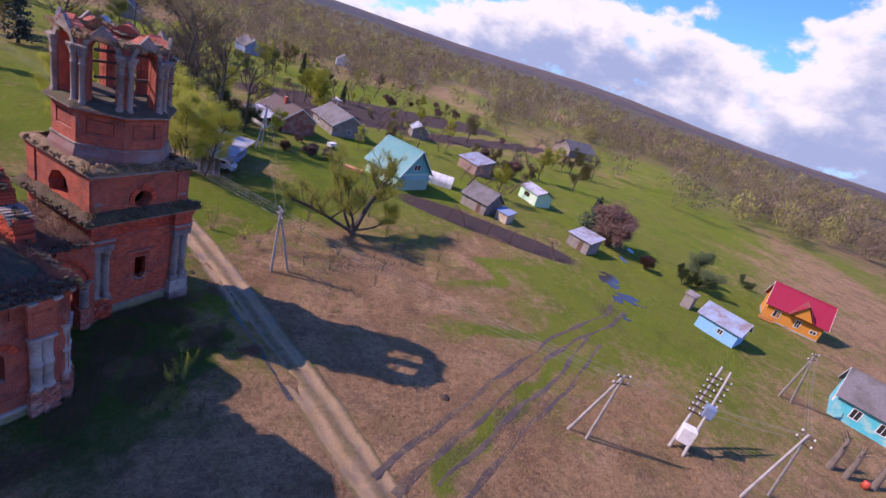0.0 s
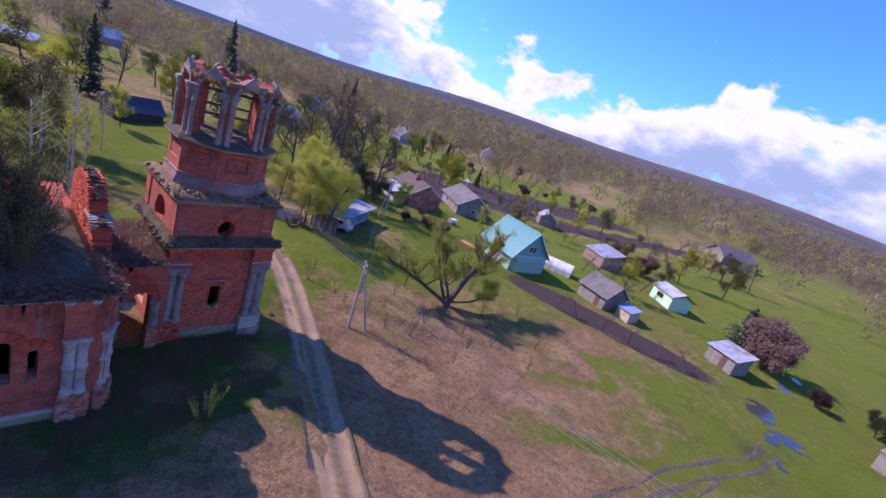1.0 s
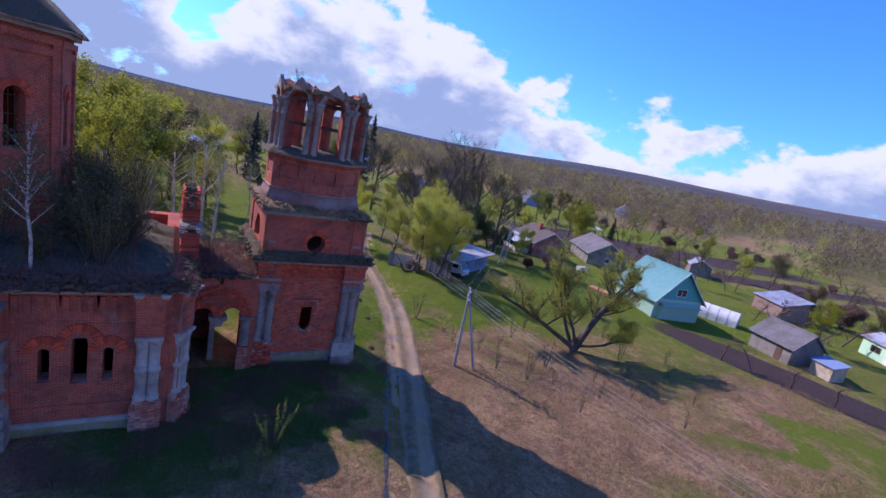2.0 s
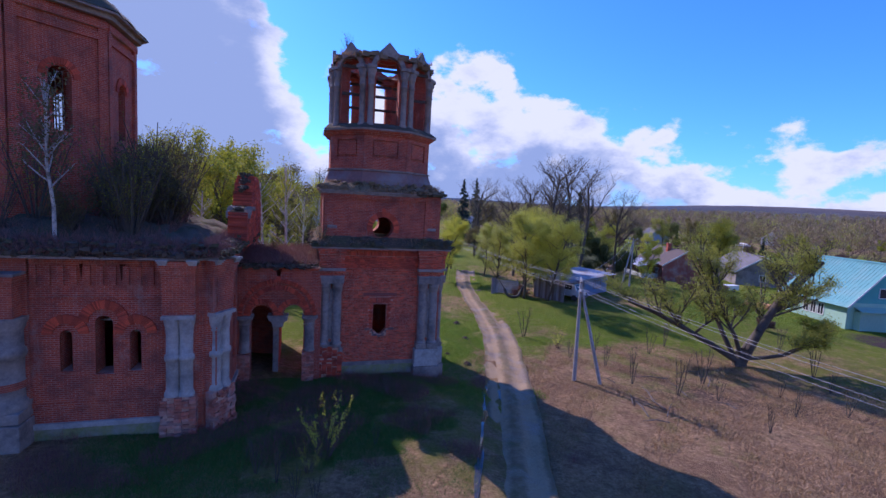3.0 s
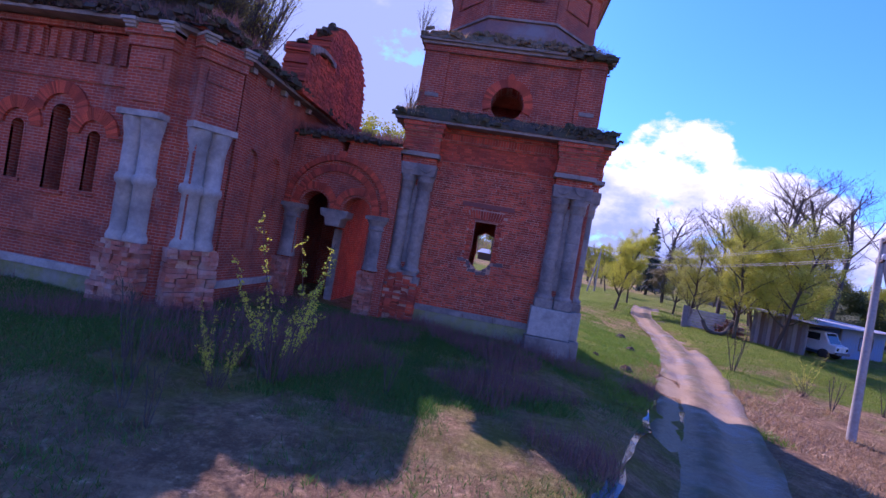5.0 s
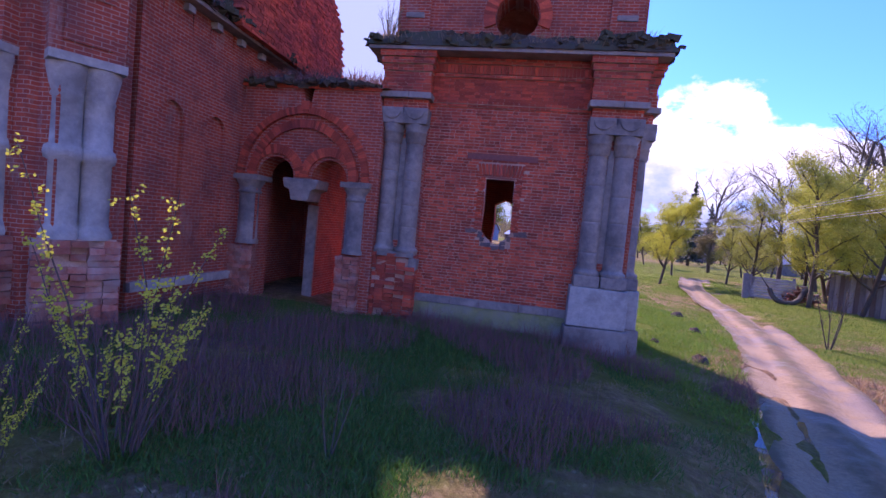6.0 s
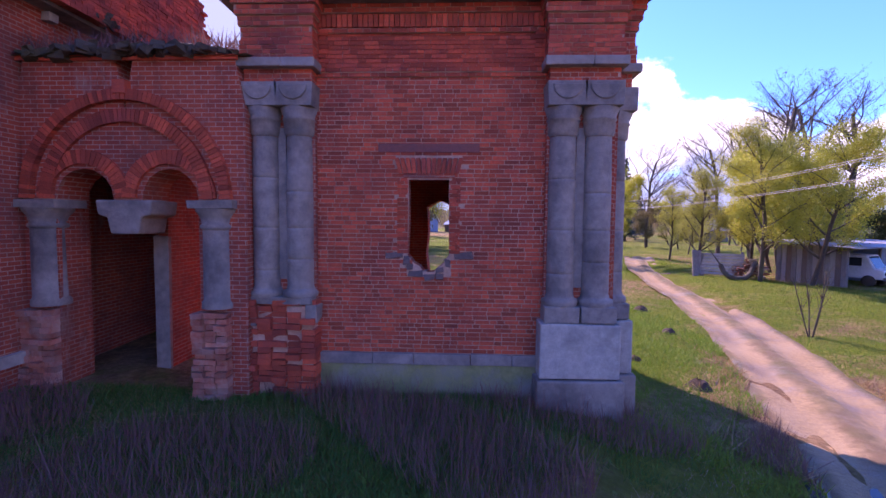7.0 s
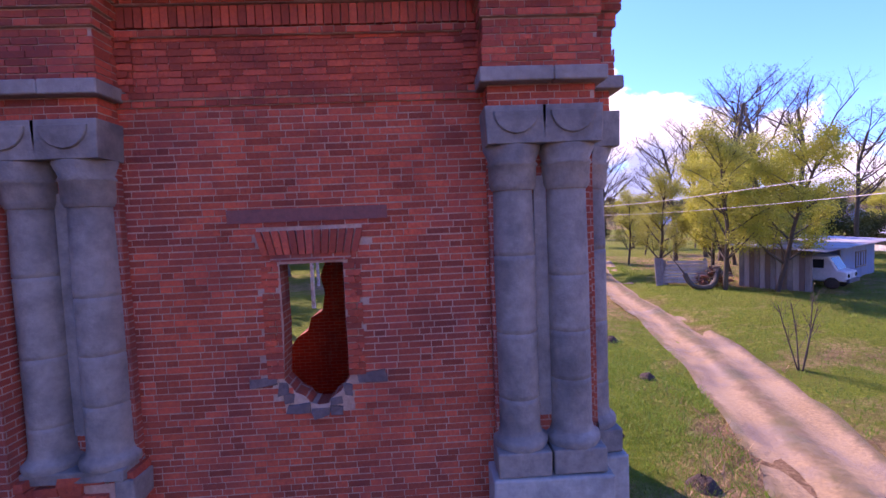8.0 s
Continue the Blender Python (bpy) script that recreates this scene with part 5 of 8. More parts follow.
def build_ground():
    xs, ys = axis(-22, 62, 0.5, 5200, 1.14), axis(-50, 42, 0.5, 5200, 1.14)
    X, Y = np.meshgrid(xs, ys)
    Z = ground_z(X, Y)
    d = line_distance(X, Y, road_line)
    Z -= 0.14 * np.clip(1.6 - d / 1.2, 0, 1) * (np.hypot(X, Y) < 90)
    nx, ny = len(xs), len(ys)
    me = bpy.data.meshes.new("ground")
    idx = np.arange(nx * ny).reshape(ny, nx)
    faces = np.stack([idx[:-1, :-1], idx[:-1, 1:], idx[1:, 1:], idx[1:, :-1]], -1).reshape(-1, 4)
    me.from_pydata(np.stack([X, Y, Z], -1).reshape(-1, 3).tolist(), [], faces.tolist())
    me.polygons.foreach_set("use_smooth", [True] * len(me.polygons))
    green, soil, wood = covers(X, Y)
    at = me.attributes.new("cover", "FLOAT_COLOR", "POINT")
    at.data.foreach_set("color", np.stack([green, soil, wood, np.ones_like(green)], -1).reshape(-1).astype(np.float32))
    m, nt, b = nodes_of("meadow")
    p = position(nt)
    a = nt.nodes.new("ShaderNodeAttribute")
    a.attribute_name = "cover"
    sep = nt.nodes.new("ShaderNodeSeparateColor")
    nt.links.new(a.outputs["Color"], sep.inputs[0])
    fine, mid, broad = noise_fac(nt, p, 7, 7, 0.78, 0.4, 0.6), noise_fac(nt, p, 0.9, 7, 0.72, 0.38, 0.62), noise_fac(nt, p, 0.09, 5, 0.6)
    straw = mix_rgb(nt, fine, (0.64, 0.41, 0.22), (0.36, 0.215, 0.115))
    straw = mix_rgb(nt, link_math(nt, "MULTIPLY", noise_fac(nt, p, 0.3, 8, 0.75, 0.48, 0.66), 0.8), straw, (0.2, 0.115, 0.08))
    straw = mix_rgb(nt, link_math(nt, "MULTIPLY", noise_fac(nt, p, 0.23, 6, 0.65, 0.52, 0.72), 0.65), straw, (0.17, 0.175, 0.04))
    straw = mix_rgb(nt, link_math(nt, "MULTIPLY", noise_fac(nt, p, 2.2, 7, 0.8, 0.49, 0.58), 0.6), straw, (0.2, 0.12, 0.065))
    straw = mix_rgb(nt, link_math(nt, "MULTIPLY", noise_fac(nt, p, 1.4, 6, 0.75, 0.55, 0.7), 0.6), straw, (0.66, 0.45, 0.26))
    lawn = mix_rgb(nt, fine, (0.23, 0.32, 0.024), (0.13, 0.2, 0.018))
    lawn = mix_rgb(nt, link_math(nt, "MULTIPLY", mid, 0.4), lawn, (0.2, 0.19, 0.04))
    lawn = mix_rgb(nt, link_math(nt, "MULTIPLY", noise_fac(nt, p, 0.045, 6, 0.7, 0.48, 0.68), 0.6), lawn, (0.28, 0.23, 0.075))
    lawn = mix_rgb(nt, link_math(nt, "MULTIPLY", noise_fac(nt, p, 0.16, 6, 0.7, 0.5, 0.7), 0.5), lawn, (0.09, 0.13, 0.022))
    g = link_math(nt, "ADD", sep.outputs[0], link_math(nt, "MULTIPLY", link_math(nt, "SUBTRACT", mid, 0.5), 0.5))
    g = link_math(nt, "ADD", g, link_math(nt, "MULTIPLY", link_math(nt, "SUBTRACT", broad, 0.5), 0.6))
    ramp = nt.nodes.new("ShaderNodeMapRange")
    ramp.inputs["From Min"].default_value, ramp.inputs["From Max"].default_value = 0.2, 0.85
    nt.links.new(g, ramp.inputs["Value"])
    col = mix_rgb(nt, ramp.outputs[0], straw, lawn)
    wood = mix_rgb(nt, noise_fac(nt, p, 0.35, 5, 0.7), (0.14, 0.115, 0.07), (0.21, 0.165, 0.095))
    wood = mix_rgb(nt, noise_fac(nt, p, 0.02, 6, 0.65), wood, (0.17, 0.17, 0.06))
    col = mix_rgb(nt, sep.outputs[2], col, wood)
    # far hills by distance: haze and, westward, cloud shadow put into the base colour
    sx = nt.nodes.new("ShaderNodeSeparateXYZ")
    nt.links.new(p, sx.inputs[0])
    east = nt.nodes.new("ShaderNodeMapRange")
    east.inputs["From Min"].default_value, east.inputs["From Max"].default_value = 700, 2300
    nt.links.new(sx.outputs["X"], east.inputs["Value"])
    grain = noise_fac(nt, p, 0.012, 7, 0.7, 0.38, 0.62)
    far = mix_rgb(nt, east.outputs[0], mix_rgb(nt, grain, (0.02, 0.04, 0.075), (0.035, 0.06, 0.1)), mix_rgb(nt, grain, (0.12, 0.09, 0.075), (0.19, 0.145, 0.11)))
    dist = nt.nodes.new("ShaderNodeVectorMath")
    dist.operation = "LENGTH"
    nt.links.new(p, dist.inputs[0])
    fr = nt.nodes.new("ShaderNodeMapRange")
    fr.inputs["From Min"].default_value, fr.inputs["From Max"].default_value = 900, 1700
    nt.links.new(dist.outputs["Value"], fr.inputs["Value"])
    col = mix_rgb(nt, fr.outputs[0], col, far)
    soil = mix_rgb(nt, fine, (0.14, 0.1, 0.092), (0.075, 0.055, 0.052))
    s2 = nt.nodes.new("ShaderNodeMapRange")
    s2.inputs["From Min"].default_value, s2.inputs["From Max"].default_value = 0.3, 0.7
    nt.links.new(link_math(nt, "ADD", sep.outputs[1], link_math(nt, "MULTIPLY", link_math(nt, "SUBTRACT", fine, 0.5), 0.3)), s2.inputs["Value"])
    col = mix_rgb(nt, s2.outputs[0], col, soil)
    nt.links.new(col, b.inputs["Base Color"])
    b.inputs["Roughness"].default_value = 1.0
    b.inputs["Specular IOR Level"].default_value = 0.1
    bump(nt, b, link_math(nt, "ADD", fine, mid), 0.9, 0.14)
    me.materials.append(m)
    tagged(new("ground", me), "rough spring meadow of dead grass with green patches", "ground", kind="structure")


build_ground()


def build_road():
    pts = smooth_line(ROAD, 0.4)
    prof = [(-1.35, 0.02), (-1.2, 0.05), (-0.95, 0.0), (-0.65, -0.05), (-0.42, 0.0), (-0.2, 0.06), (0.1, 0.07), (0.38, 0.0), (0.62, -0.05), (0.92, 0.01), (1.2, 0.05), (1.35, 0.02)]
    v = []
    for i, p in enumerate(pts):
        q = (pts[min(i + 1, len(pts) - 1)] - pts[max(i - 1, 0)]).normalized()
        nrm = Vector((q.y, -q.x))
        base = np.mean([gz(*(p + nrm * k)) for k in (-0.8, 0.8)])
        for o, h in prof:
            w = p + nrm * (o + 0.12 * noise.noise(Vector((p.x * 0.5, p.y * 0.5, o))))
            v.append((w.x, w.y, float(base) - 0.06 + h + 0.03 * noise.noise(Vector((w.x * 1.3, w.y * 1.3, 0)))))
    k = len(prof)
    f = [(i * k + j, i * k + j + 1, (i + 1) * k + j + 1, (i + 1) * k + j) for i in range(len(pts) - 1) for j in range(k - 1)]
    me = bpy.data.meshes.new("road")
    me.from_pydata(v, [], f)
    me.polygons.foreach_set("use_smooth", [True] * len(f))
    at = me.attributes.new("verge", "FLOAT", "POINT")
    at.data.foreach_set("value", [max(1 - abs(o + 0.03) / 0.6, (abs(o) - 0.9) / 0.4, 0.0) for _ in pts for o, h in prof])
    m, nt, b = nodes_of("dirt road")
    p = position(nt)
    fine, mid = noise_fac(nt, p, 12, 6, 0.7), noise_fac(nt, p, 0.8, 5, 0.6)
    col = mix_rgb(nt, fine, (0.35, 0.23, 0.11), (0.2, 0.13, 0.066))
    wet = noise_fac(nt, p, 0.55, 4, 0.55, 0.52, 0.62)
    col = mix_rgb(nt, link_math(nt, "MULTIPLY", mid, 0.5), col, (0.36, 0.26, 0.155))
    col = mix_rgb(nt, link_math(nt, "MULTIPLY", wet, 0.6), col, (0.17, 0.115, 0.07))
    va = nt.nodes.new("ShaderNodeAttribute")
    va.attribute_name = "verge"
    turf = mix_rgb(nt, mid, (0.12, 0.1, 0.035), (0.16, 0.1, 0.05))
    cut = nt.nodes.new("ShaderNodeMapRange")
    cut.inputs["From Min"].default_value, cut.inputs["From Max"].default_value = 0.35, 0.85
    nt.links.new(link_math(nt, "ADD", va.outputs["Fac"], link_math(nt, "MULTIPLY", link_math(nt, "SUBTRACT", noise_fac(nt, p, 2.5, 5, 0.7), 0.4), 0.4)), cut.inputs["Value"])
    col = mix_rgb(nt, cut.outputs[0], col, turf)
    nt.links.new(col, b.inputs["Base Color"])
    nt.links.new(link_math(nt, "SUBTRACT", 0.95, link_math(nt, "MULTIPLY", wet, 0.45)), b.inputs["Roughness"])
    bump(nt, b, fine, 0.5, 0.03)
    me.materials.append(m)
    tagged(new("road", me), "narrow rutted dirt road of pale clay", "road", kind="structure")


build_road()


def build_ruts():
    """Muddy wheel ruts across the field."""
    mud = surface("wet mud", (0.1, 0.068, 0.05), (0.055, 0.04, 0.032), (0.17, 0.12, 0.06), 6, 0.7, 0.6, 0.6)
    for t in TRACKS:
        pts = smooth_line(t, 0.5)
        for side in (-0.75, 0.75):
            m = M()
            v = []
            for i, p in enumerate(pts):
                if p.x > 46:
                    break
                q = (pts[min(i + 1, len(pts) - 1)] - pts[max(i - 1, 0)]).normalized()
                nrm = Vector((q.y, -q.x))
                w = max(0.03, 0.13 + 0.2 * noise.noise(Vector((p.x * 0.3, p.y * 0.3, side))))
                for o, h in ((-w - 0.1, -0.02), (-w, 0.024), (-w * 0.5, 0.016), (w * 0.5, 0.016), (w, 0.024), (w + 0.1, -0.02)):
                    c = p + nrm * (side + o + 0.35 * noise.noise(Vector((p.x * 0.22, p.y * 0.22, 3 + side))))
                    v.append((c.x, c.y, gz(c.x, c.y) + h))
            n = len(v) // 6
            m.add(v, [(i * 6 + j, i * 6 + j + 1, i * 6 + j + 7, i * 6 + j + 6) for i in range(n - 1) for j in range(5)], True)
            tagged(part("wheel_rut", m, mud), "dark muddy wheel rut across the field", "rut", "wheel ruts", "structure")


build_ruts()


# ---- more materials ----
def boards_material(name, c1, c2, stain=None):
    return surface(name, c1, c2, stain, 3.0, 0.9, 0.85, 0.35, stretch=(6, 6, 0.6), island=0.16)


def metal_roof(name, c1, c2, rust=(0.2, 0.1, 0.06), rough=0.6):
    return surface(name, c1, c2, rust, 2.2, 0.6, rough, 0.1, 0.05)


M_GREYBOARD = boards_material("grey weathered boards", (0.3, 0.27, 0.25), (0.19, 0.17, 0.16), (0.12, 0.1, 0.09))
M_BROWNBOARD = boards_material("brown boards", (0.16, 0.09, 0.06), (0.1, 0.06, 0.045))
M_BLUEBOARD = boards_material("blue painted boards", (0.2, 0.3, 0.48), (0.15, 0.23, 0.38), (0.25, 0.26, 0.3))
M_TIN = metal_roof("zinc sheet", (0.46, 0.48, 0.52), (0.36, 0.39, 0.44))
M_SLATE = surface("grey asbestos slate", (0.2, 0.185, 0.19), (0.13, 0.12, 0.125), (0.09, 0.085, 0.07), 5, 0.5, 0.9, 0.3)
M_GLASS = surface("dark window pane", (0.03, 0.035, 0.045), (0.02, 0.025, 0.03), None, 2, 1, 0.08, 0.0)
M_WHITE = surface("white paint", (0.78, 0.78, 0.76), (0.66, 0.66, 0.65), (0.5, 0.5, 0.48), 8, 1, 0.6, 0.1)
M_CONCRETE = surface("concrete", (0.42, 0.4, 0.38), (0.32, 0.31, 0.3), (0.24, 0.23, 0.22), 12, 1.5, 0.9, 0.3)
M_WIRE = surface("bare wire", (0.45, 0.45, 0.46), (0.36, 0.36, 0.38), None, 5, 1, 0.5, 0, 0.3)
M_BARK = surface("grey bark", (0.11, 0.085, 0.065), (0.06, 0.047, 0.038), (0.13, 0.12, 0.09), 9, 1.2, 0.95, 0.6)
M_BARK_RED = surface("purplish bark", (0.15, 0.095, 0.08), (0.1, 0.065, 0.06), None, 9, 1.2, 0.95, 0.5)
M_BIRCH = surface("birch bark", (0.6, 0.57, 0.52), (0.45, 0.42, 0.38), (0.08, 0.07, 0.06), 12, 3.0, 0.8, 0.3)


def leaf_material(name, c1, c2, through=0.35):
    m, nt, b = nodes_of(name)
    r = nt.nodes.new("ShaderNodeNewGeometry").outputs["Random Per Island"]
    col = mix_rgb(nt, r, c1, c2)
    nt.links.new(col, b.inputs["Base Color"])
    b.inputs["Roughness"].default_value = 0.65
    t, mx = nt.nodes.new("ShaderNodeBsdfTranslucent"), nt.nodes.new("ShaderNodeMixShader")
    nt.links.new(col, t.inputs["Color"])
    mx.inputs[0].default_value = through
    nt.links.new(b.outputs[0], mx.inputs[1])
    nt.links.new(t.outputs[0], mx.inputs[2])
    nt.links.new(mx.outputs[0], nt.nodes["Material Output"].inputs["Surface"])
    return m


M_LEAF_YELLOW = leaf_material("young yellow-green leaves", (0.36, 0.34, 0.03), (0.22, 0.26, 0.03), 0.5)
M_LEAF_GREEN = leaf_material("young green leaves", (0.16, 0.2, 0.03), (0.1, 0.13, 0.025), 0.45)
M_LEAF_OLIVE = leaf_material("olive buds", (0.17, 0.14, 0.045), (0.12, 0.105, 0.04), 0.4)
M_LEAF_RED = leaf_material("reddish buds", (0.2, 0.11, 0.085), (0.13, 0.08, 0.07), 0.3)
M_NEEDLE = leaf_material("dark needles", (0.022, 0.045, 0.03), (0.04, 0.065, 0.03), 0.1)


# ---- houses ----
def stack(m, other):
    k = len(m.v)
    m.v.extend(other.v)
    m.f.extend(tuple(i + k for i in f) for f in other.f)
    m.smooth.extend(other.smooth)
    return m


def gable_house(name, label, at, rot, L, W, h, rh, wall, roof, windows=(), door=None, chimney=False, overhang=0.35, category="house", gable=None, trim=None, boards=False, ribs=0.0, mono=False):
    """Ridge along local x. Faces: 0 the -y side, 1 the +x gable, 2 the +y side, 3 the -x gable. windows: face, along, height, width, tall."""
    z0 = gz(*at)
    e = thing(name, label, category, (at[0], at[1], z0))
    if 20 < rot < 160:
        rot += 180
    e.rotation_euler = (0, 0, radians(rot))
    l, w = L / 2, W / 2
    t = 0.12
    m = M()
    m.box(-l, l, -w, -w + t, -0.7, h).box(-l, l, w - t, w, -0.7, h if not mono else h + rh).box(-l, -l + t, -w + t, w - t, -0.7, h).box(l - t, l, -w + t, w - t, -0.7, h)
    part("wall", m, wall, e)
    for s, nm in ((-1, "gable"), (1, "gable")):
        g = M(Matrix.Translation((s * (l - (t if s > 0 else 0)), 0, 0)) @ Matrix.Rotation(math.pi / 2, 4, "Z"))
        g.prism([(-w, h), (w, h), (0, h + rh)] if not mono else [(-w, h), (w, h), (w, h + rh)], -t if s > 0 else -t, 0)
        part("gable", g, gable or wall, e)
    if boards:
        for sgn, n, ln in ((0, int(L / 0.18), L), (1, int(W / 0.18), W)):
            for i in range(n):
                a = -ln / 2 + i * ln / n
                if sgn == 0:
                    part("board", M().box(a + 0.008, a + ln / n - 0.008, -w - 0.02 - random.uniform(0, 0.012), -w, -0.1, h - random.uniform(0, 0.05)), wall, e)
                else:
                    for s in (-1, 1):
                        part("board", M().box(*sorted((s * l, s * (l + 0.02 + random.uniform(0, 0.012)))), a + 0.008, a + ln / n - 0.008, -0.1, h - random.uniform(0, 0.05)), wall, e)
    o = overhang
    if mono:
        sl = rh / W
        r = part("roof", M().prism([(-w - o, h - o * sl + 0.02), (w + o, h + rh + o * sl + 0.02), (w + o, h + rh + o * sl + 0.1), (-w - o, h - o * sl + 0.1)], 0, 0.01), roof, e)
        bpy.data.objects.remove(r)
        m = M().add([(x, y, z) for x in (-l - o, l + o) for y, z in ((-w - o, h - o * sl + 0.02), (w + o, h + rh + o * sl + 0.02), (w + o, h + rh + o * sl + 0.08), (-w - o, h - o * sl + 0.08))], [(0, 1, 2, 3), (7, 6, 5, 4), (0, 4, 5, 1), (1, 5, 6, 2), (2, 6, 7, 3), (3, 7, 4, 0)])
        rf = part("roof", m, roof, e)
        if ribs:
            rb = M()
            n = int((L + 2 * o) / ribs)
            for i in range(n):
                x = -l - o + i * ribs
                rb.add([(x + dx, y, z + dz) for dx, dz in ((0, 0.08), (0.05, 0.12), (0.1, 0.08)) for y, z in ((-w - o, h - o * sl), (w + o, h + rh + o * sl))], [(0, 1, 3, 2), (2, 3, 5, 4)])
            tagged(part("rib", rb, roof, rf), kind="stuff")
    else:
        for s in (-1, 1):
            sl = rh / w
            y_e, z_e, z_r = s * (w + o), h - o * sl + 0.03, h + rh + 0.03
            n = Vector((0, s * sl, 1)).normalized() * 0.07
            pts = [(x, y, z) for x in (-l - o, l + o) for y, z in ((y_e, z_e), (0, z_r), (n.y * 0, z_r + n.z), (y_e + n.y, z_e + n.z))]
            rf = part("roof", M().add(pts, [(0, 1, 2, 3), (7, 6, 5, 4), (0, 4, 5, 1), (1, 5, 6, 2), (2, 6, 7, 3), (3, 7, 4, 0)]), roof, e)
            if ribs:
                rb = M()
                for i in range(int((L + 2 * o) / ribs)):
                    x = -l - o + i * ribs
                    rb.add([(x + dx, y, z + dz) for dx, dz in ((0, 0.075), (0.04, 0.11), (0.08, 0.075)) for y, z in ((y_e, z_e), (0, z_r))], [(0, 1, 3, 2), (2, 3, 5, 4)])
                tagged(part("rib", rb, roof, rf), kind="stuff")
        part("ridge_cap", M().add([(x, y, z) for x in (-l - o, l + o) for y, z in ((-0.18, h + rh + 0.02), (0, h + rh + 0.14), (0.18, h + rh + 0.02))], [(0, 1, 4, 3), (1, 2, 5, 4)]), roof, e)
        for s in (-1, 1):
            part("bargeboard", M().add([(s * (l + o), y, z + dz) for dz in (-0.08, 0.14) for y, z in ((-w - o, h - o * rh / w), (0, h + rh), (w + o, h - o * rh / w))] + [(s * (l + o + 0.03), y, z + dz) for dz in (-0.08, 0.14) for y, z in ((-w - o, h - o * rh / w), (0, h + rh), (w + o, h - o * rh / w))],
                 [(0, 1, 4, 3), (1, 2, 5, 4), (6, 9, 10, 7), (7, 10, 11, 8), (3, 4, 10, 9), (4, 5, 11, 10)]), trim or M_WHITE, e)
    for fc, u, z, ww, hh in windows:
        F = Matrix.Rotation(fc * math.pi / 2, 4, "Z") @ Matrix.Translation((u, -(w if fc in (0, 2) else l), z))
        q = M(F)
        for a, b, c, d in ((-ww / 2 - 0.08, ww / 2 + 0.08, -0.08, 0.0), (-ww / 2 - 0.08, ww / 2 + 0.08, hh, hh + 0.08), (-ww / 2 - 0.08, -ww / 2, 0, hh), (ww / 2, ww / 2 + 0.08, 0, hh), (-0.025, 0.025, 0, hh)):
            q.box(a, b, -0.06, 0.02, c, d)
        wn = part("window", q, trim or M_WHITE, e, "framed window")
        part("pane", M(F).box(-ww / 2, ww / 2, -0.02, 0.0, 0, hh), M_GLASS, wn, "dark glass pane")
    if door:
        fc, u, dw, dh, dm = door
        F = Matrix.Rotation(fc * math.pi / 2, 4, "Z") @ Matrix.Translation((u, -(w if fc in (0, 2) else l), 0))
        part("door", M(F).box(-dw / 2, dw / 2, -0.05, 0.0, 0.0, dh).box(-dw / 2 + 0.12, dw / 2 - 0.12, -0.07, -0.05, dh * 0.55, dh - 0.15), dm, e, "plain panelled door")
    if chimney:
        part("chimney", M().box(-0.3, 0.3, -0.9, -0.35, h + rh * 0.5, h + rh + 0.8).box(-0.36, 0.36, -0.96, -0.29, h + rh + 0.8, h + rh + 0.92), M_BRICKWALL, e, "brick chimney")
    return e


teal_wall = boards_material("mint boards", (0.36, 0.56, 0.43), (0.29, 0.47, 0.36))
teal_gable = boards_material("turquoise boards", (0.12, 0.45, 0.4), (0.1, 0.37, 0.34))
h1 = gable_house("house", "mint wooden cottage with a steep turquoise metal roof", (53.2, 11.2), 79, 7.6, 8.2, 2.7, 4.0, teal_wall, metal_roof("turquoise metal sheet", (0.1, 0.33, 0.33), (0.075, 0.26, 0.26), (0.14, 0.3, 0.29)),
                 [(0, -0.9, 0.9, 0.6, 1.1), (0, 0.0, 0.9, 0.6, 1.1), (0, 0.9, 0.9, 0.6, 1.1), (1, 0, 3.3, 1.6, 0.9), (1, -1.4, 0.9, 0.8, 1.2), (1, 1.4, 0.9, 0.8, 1.2)], None, False, 0.5, gable=teal_gable, ribs=0.4)
part("porch", M().box(-5.2, -3.3, -2.4, 1.6, -0.6, 2.3), teal_wall, h1)
part("porch_roof", M().box(-5.6, -3.35, -2.8, 2.0, 2.3, 2.4), metal_roof("porch sheet", (0.16, 0.46, 0.44), (0.12, 0.37, 0.36)), h1)
gable_house("garden_hut", "mint-green wooden hut with a pale metal roof", (79.5, -8.2), 53, 6.0, 4.2, 2.5, 0.9, boards_material("pale mint boards", (0.5, 0.75, 0.52), (0.42, 0.66, 0.45)), M_TIN, [(0, -0.8, 1.1, 0.7, 0.7), (0, 0.1, 1.1, 0.7, 0.7)], (0, 1.8, 0.8, 1.9, M_WHITE), category="hut", trim=M_BROWNBOARD)
gable_house("grey_shack", "sagging grey board shack with a dark roof", (58.6, -3.6), 75, 5.4, 5.0, 2.1, 1.9, M_GREYBOARD, M_SLATE, [], (0, 1.2, 0.8, 1.7, M_BROWNBOARD), category="shed", trim=M_GREYBOARD)
gable_house("lean_to", "small lean-to patched with cream and blue sheets", (57.6, -8.6), 75, 2.4, 2.2, 1.6, 0.4, surface("cream sheet", (0.6, 0.52, 0.4), (0.48, 0.4, 0.3), (0.3, 0.2, 0.14)), M_BLUEBOARD, category="shed", mono=True, overhang=0.2)
gable_house("tin_shed", "small board shed with a bright tin roof", (61.6, -22.2), 67, 4.2, 3.6, 2.2, 0.7, M_GREYBOARD, M_TIN, [], (0, 0.5, 0.8, 1.8, M_BROWNBOARD), category="shed", mono=True, ribs=0.3)
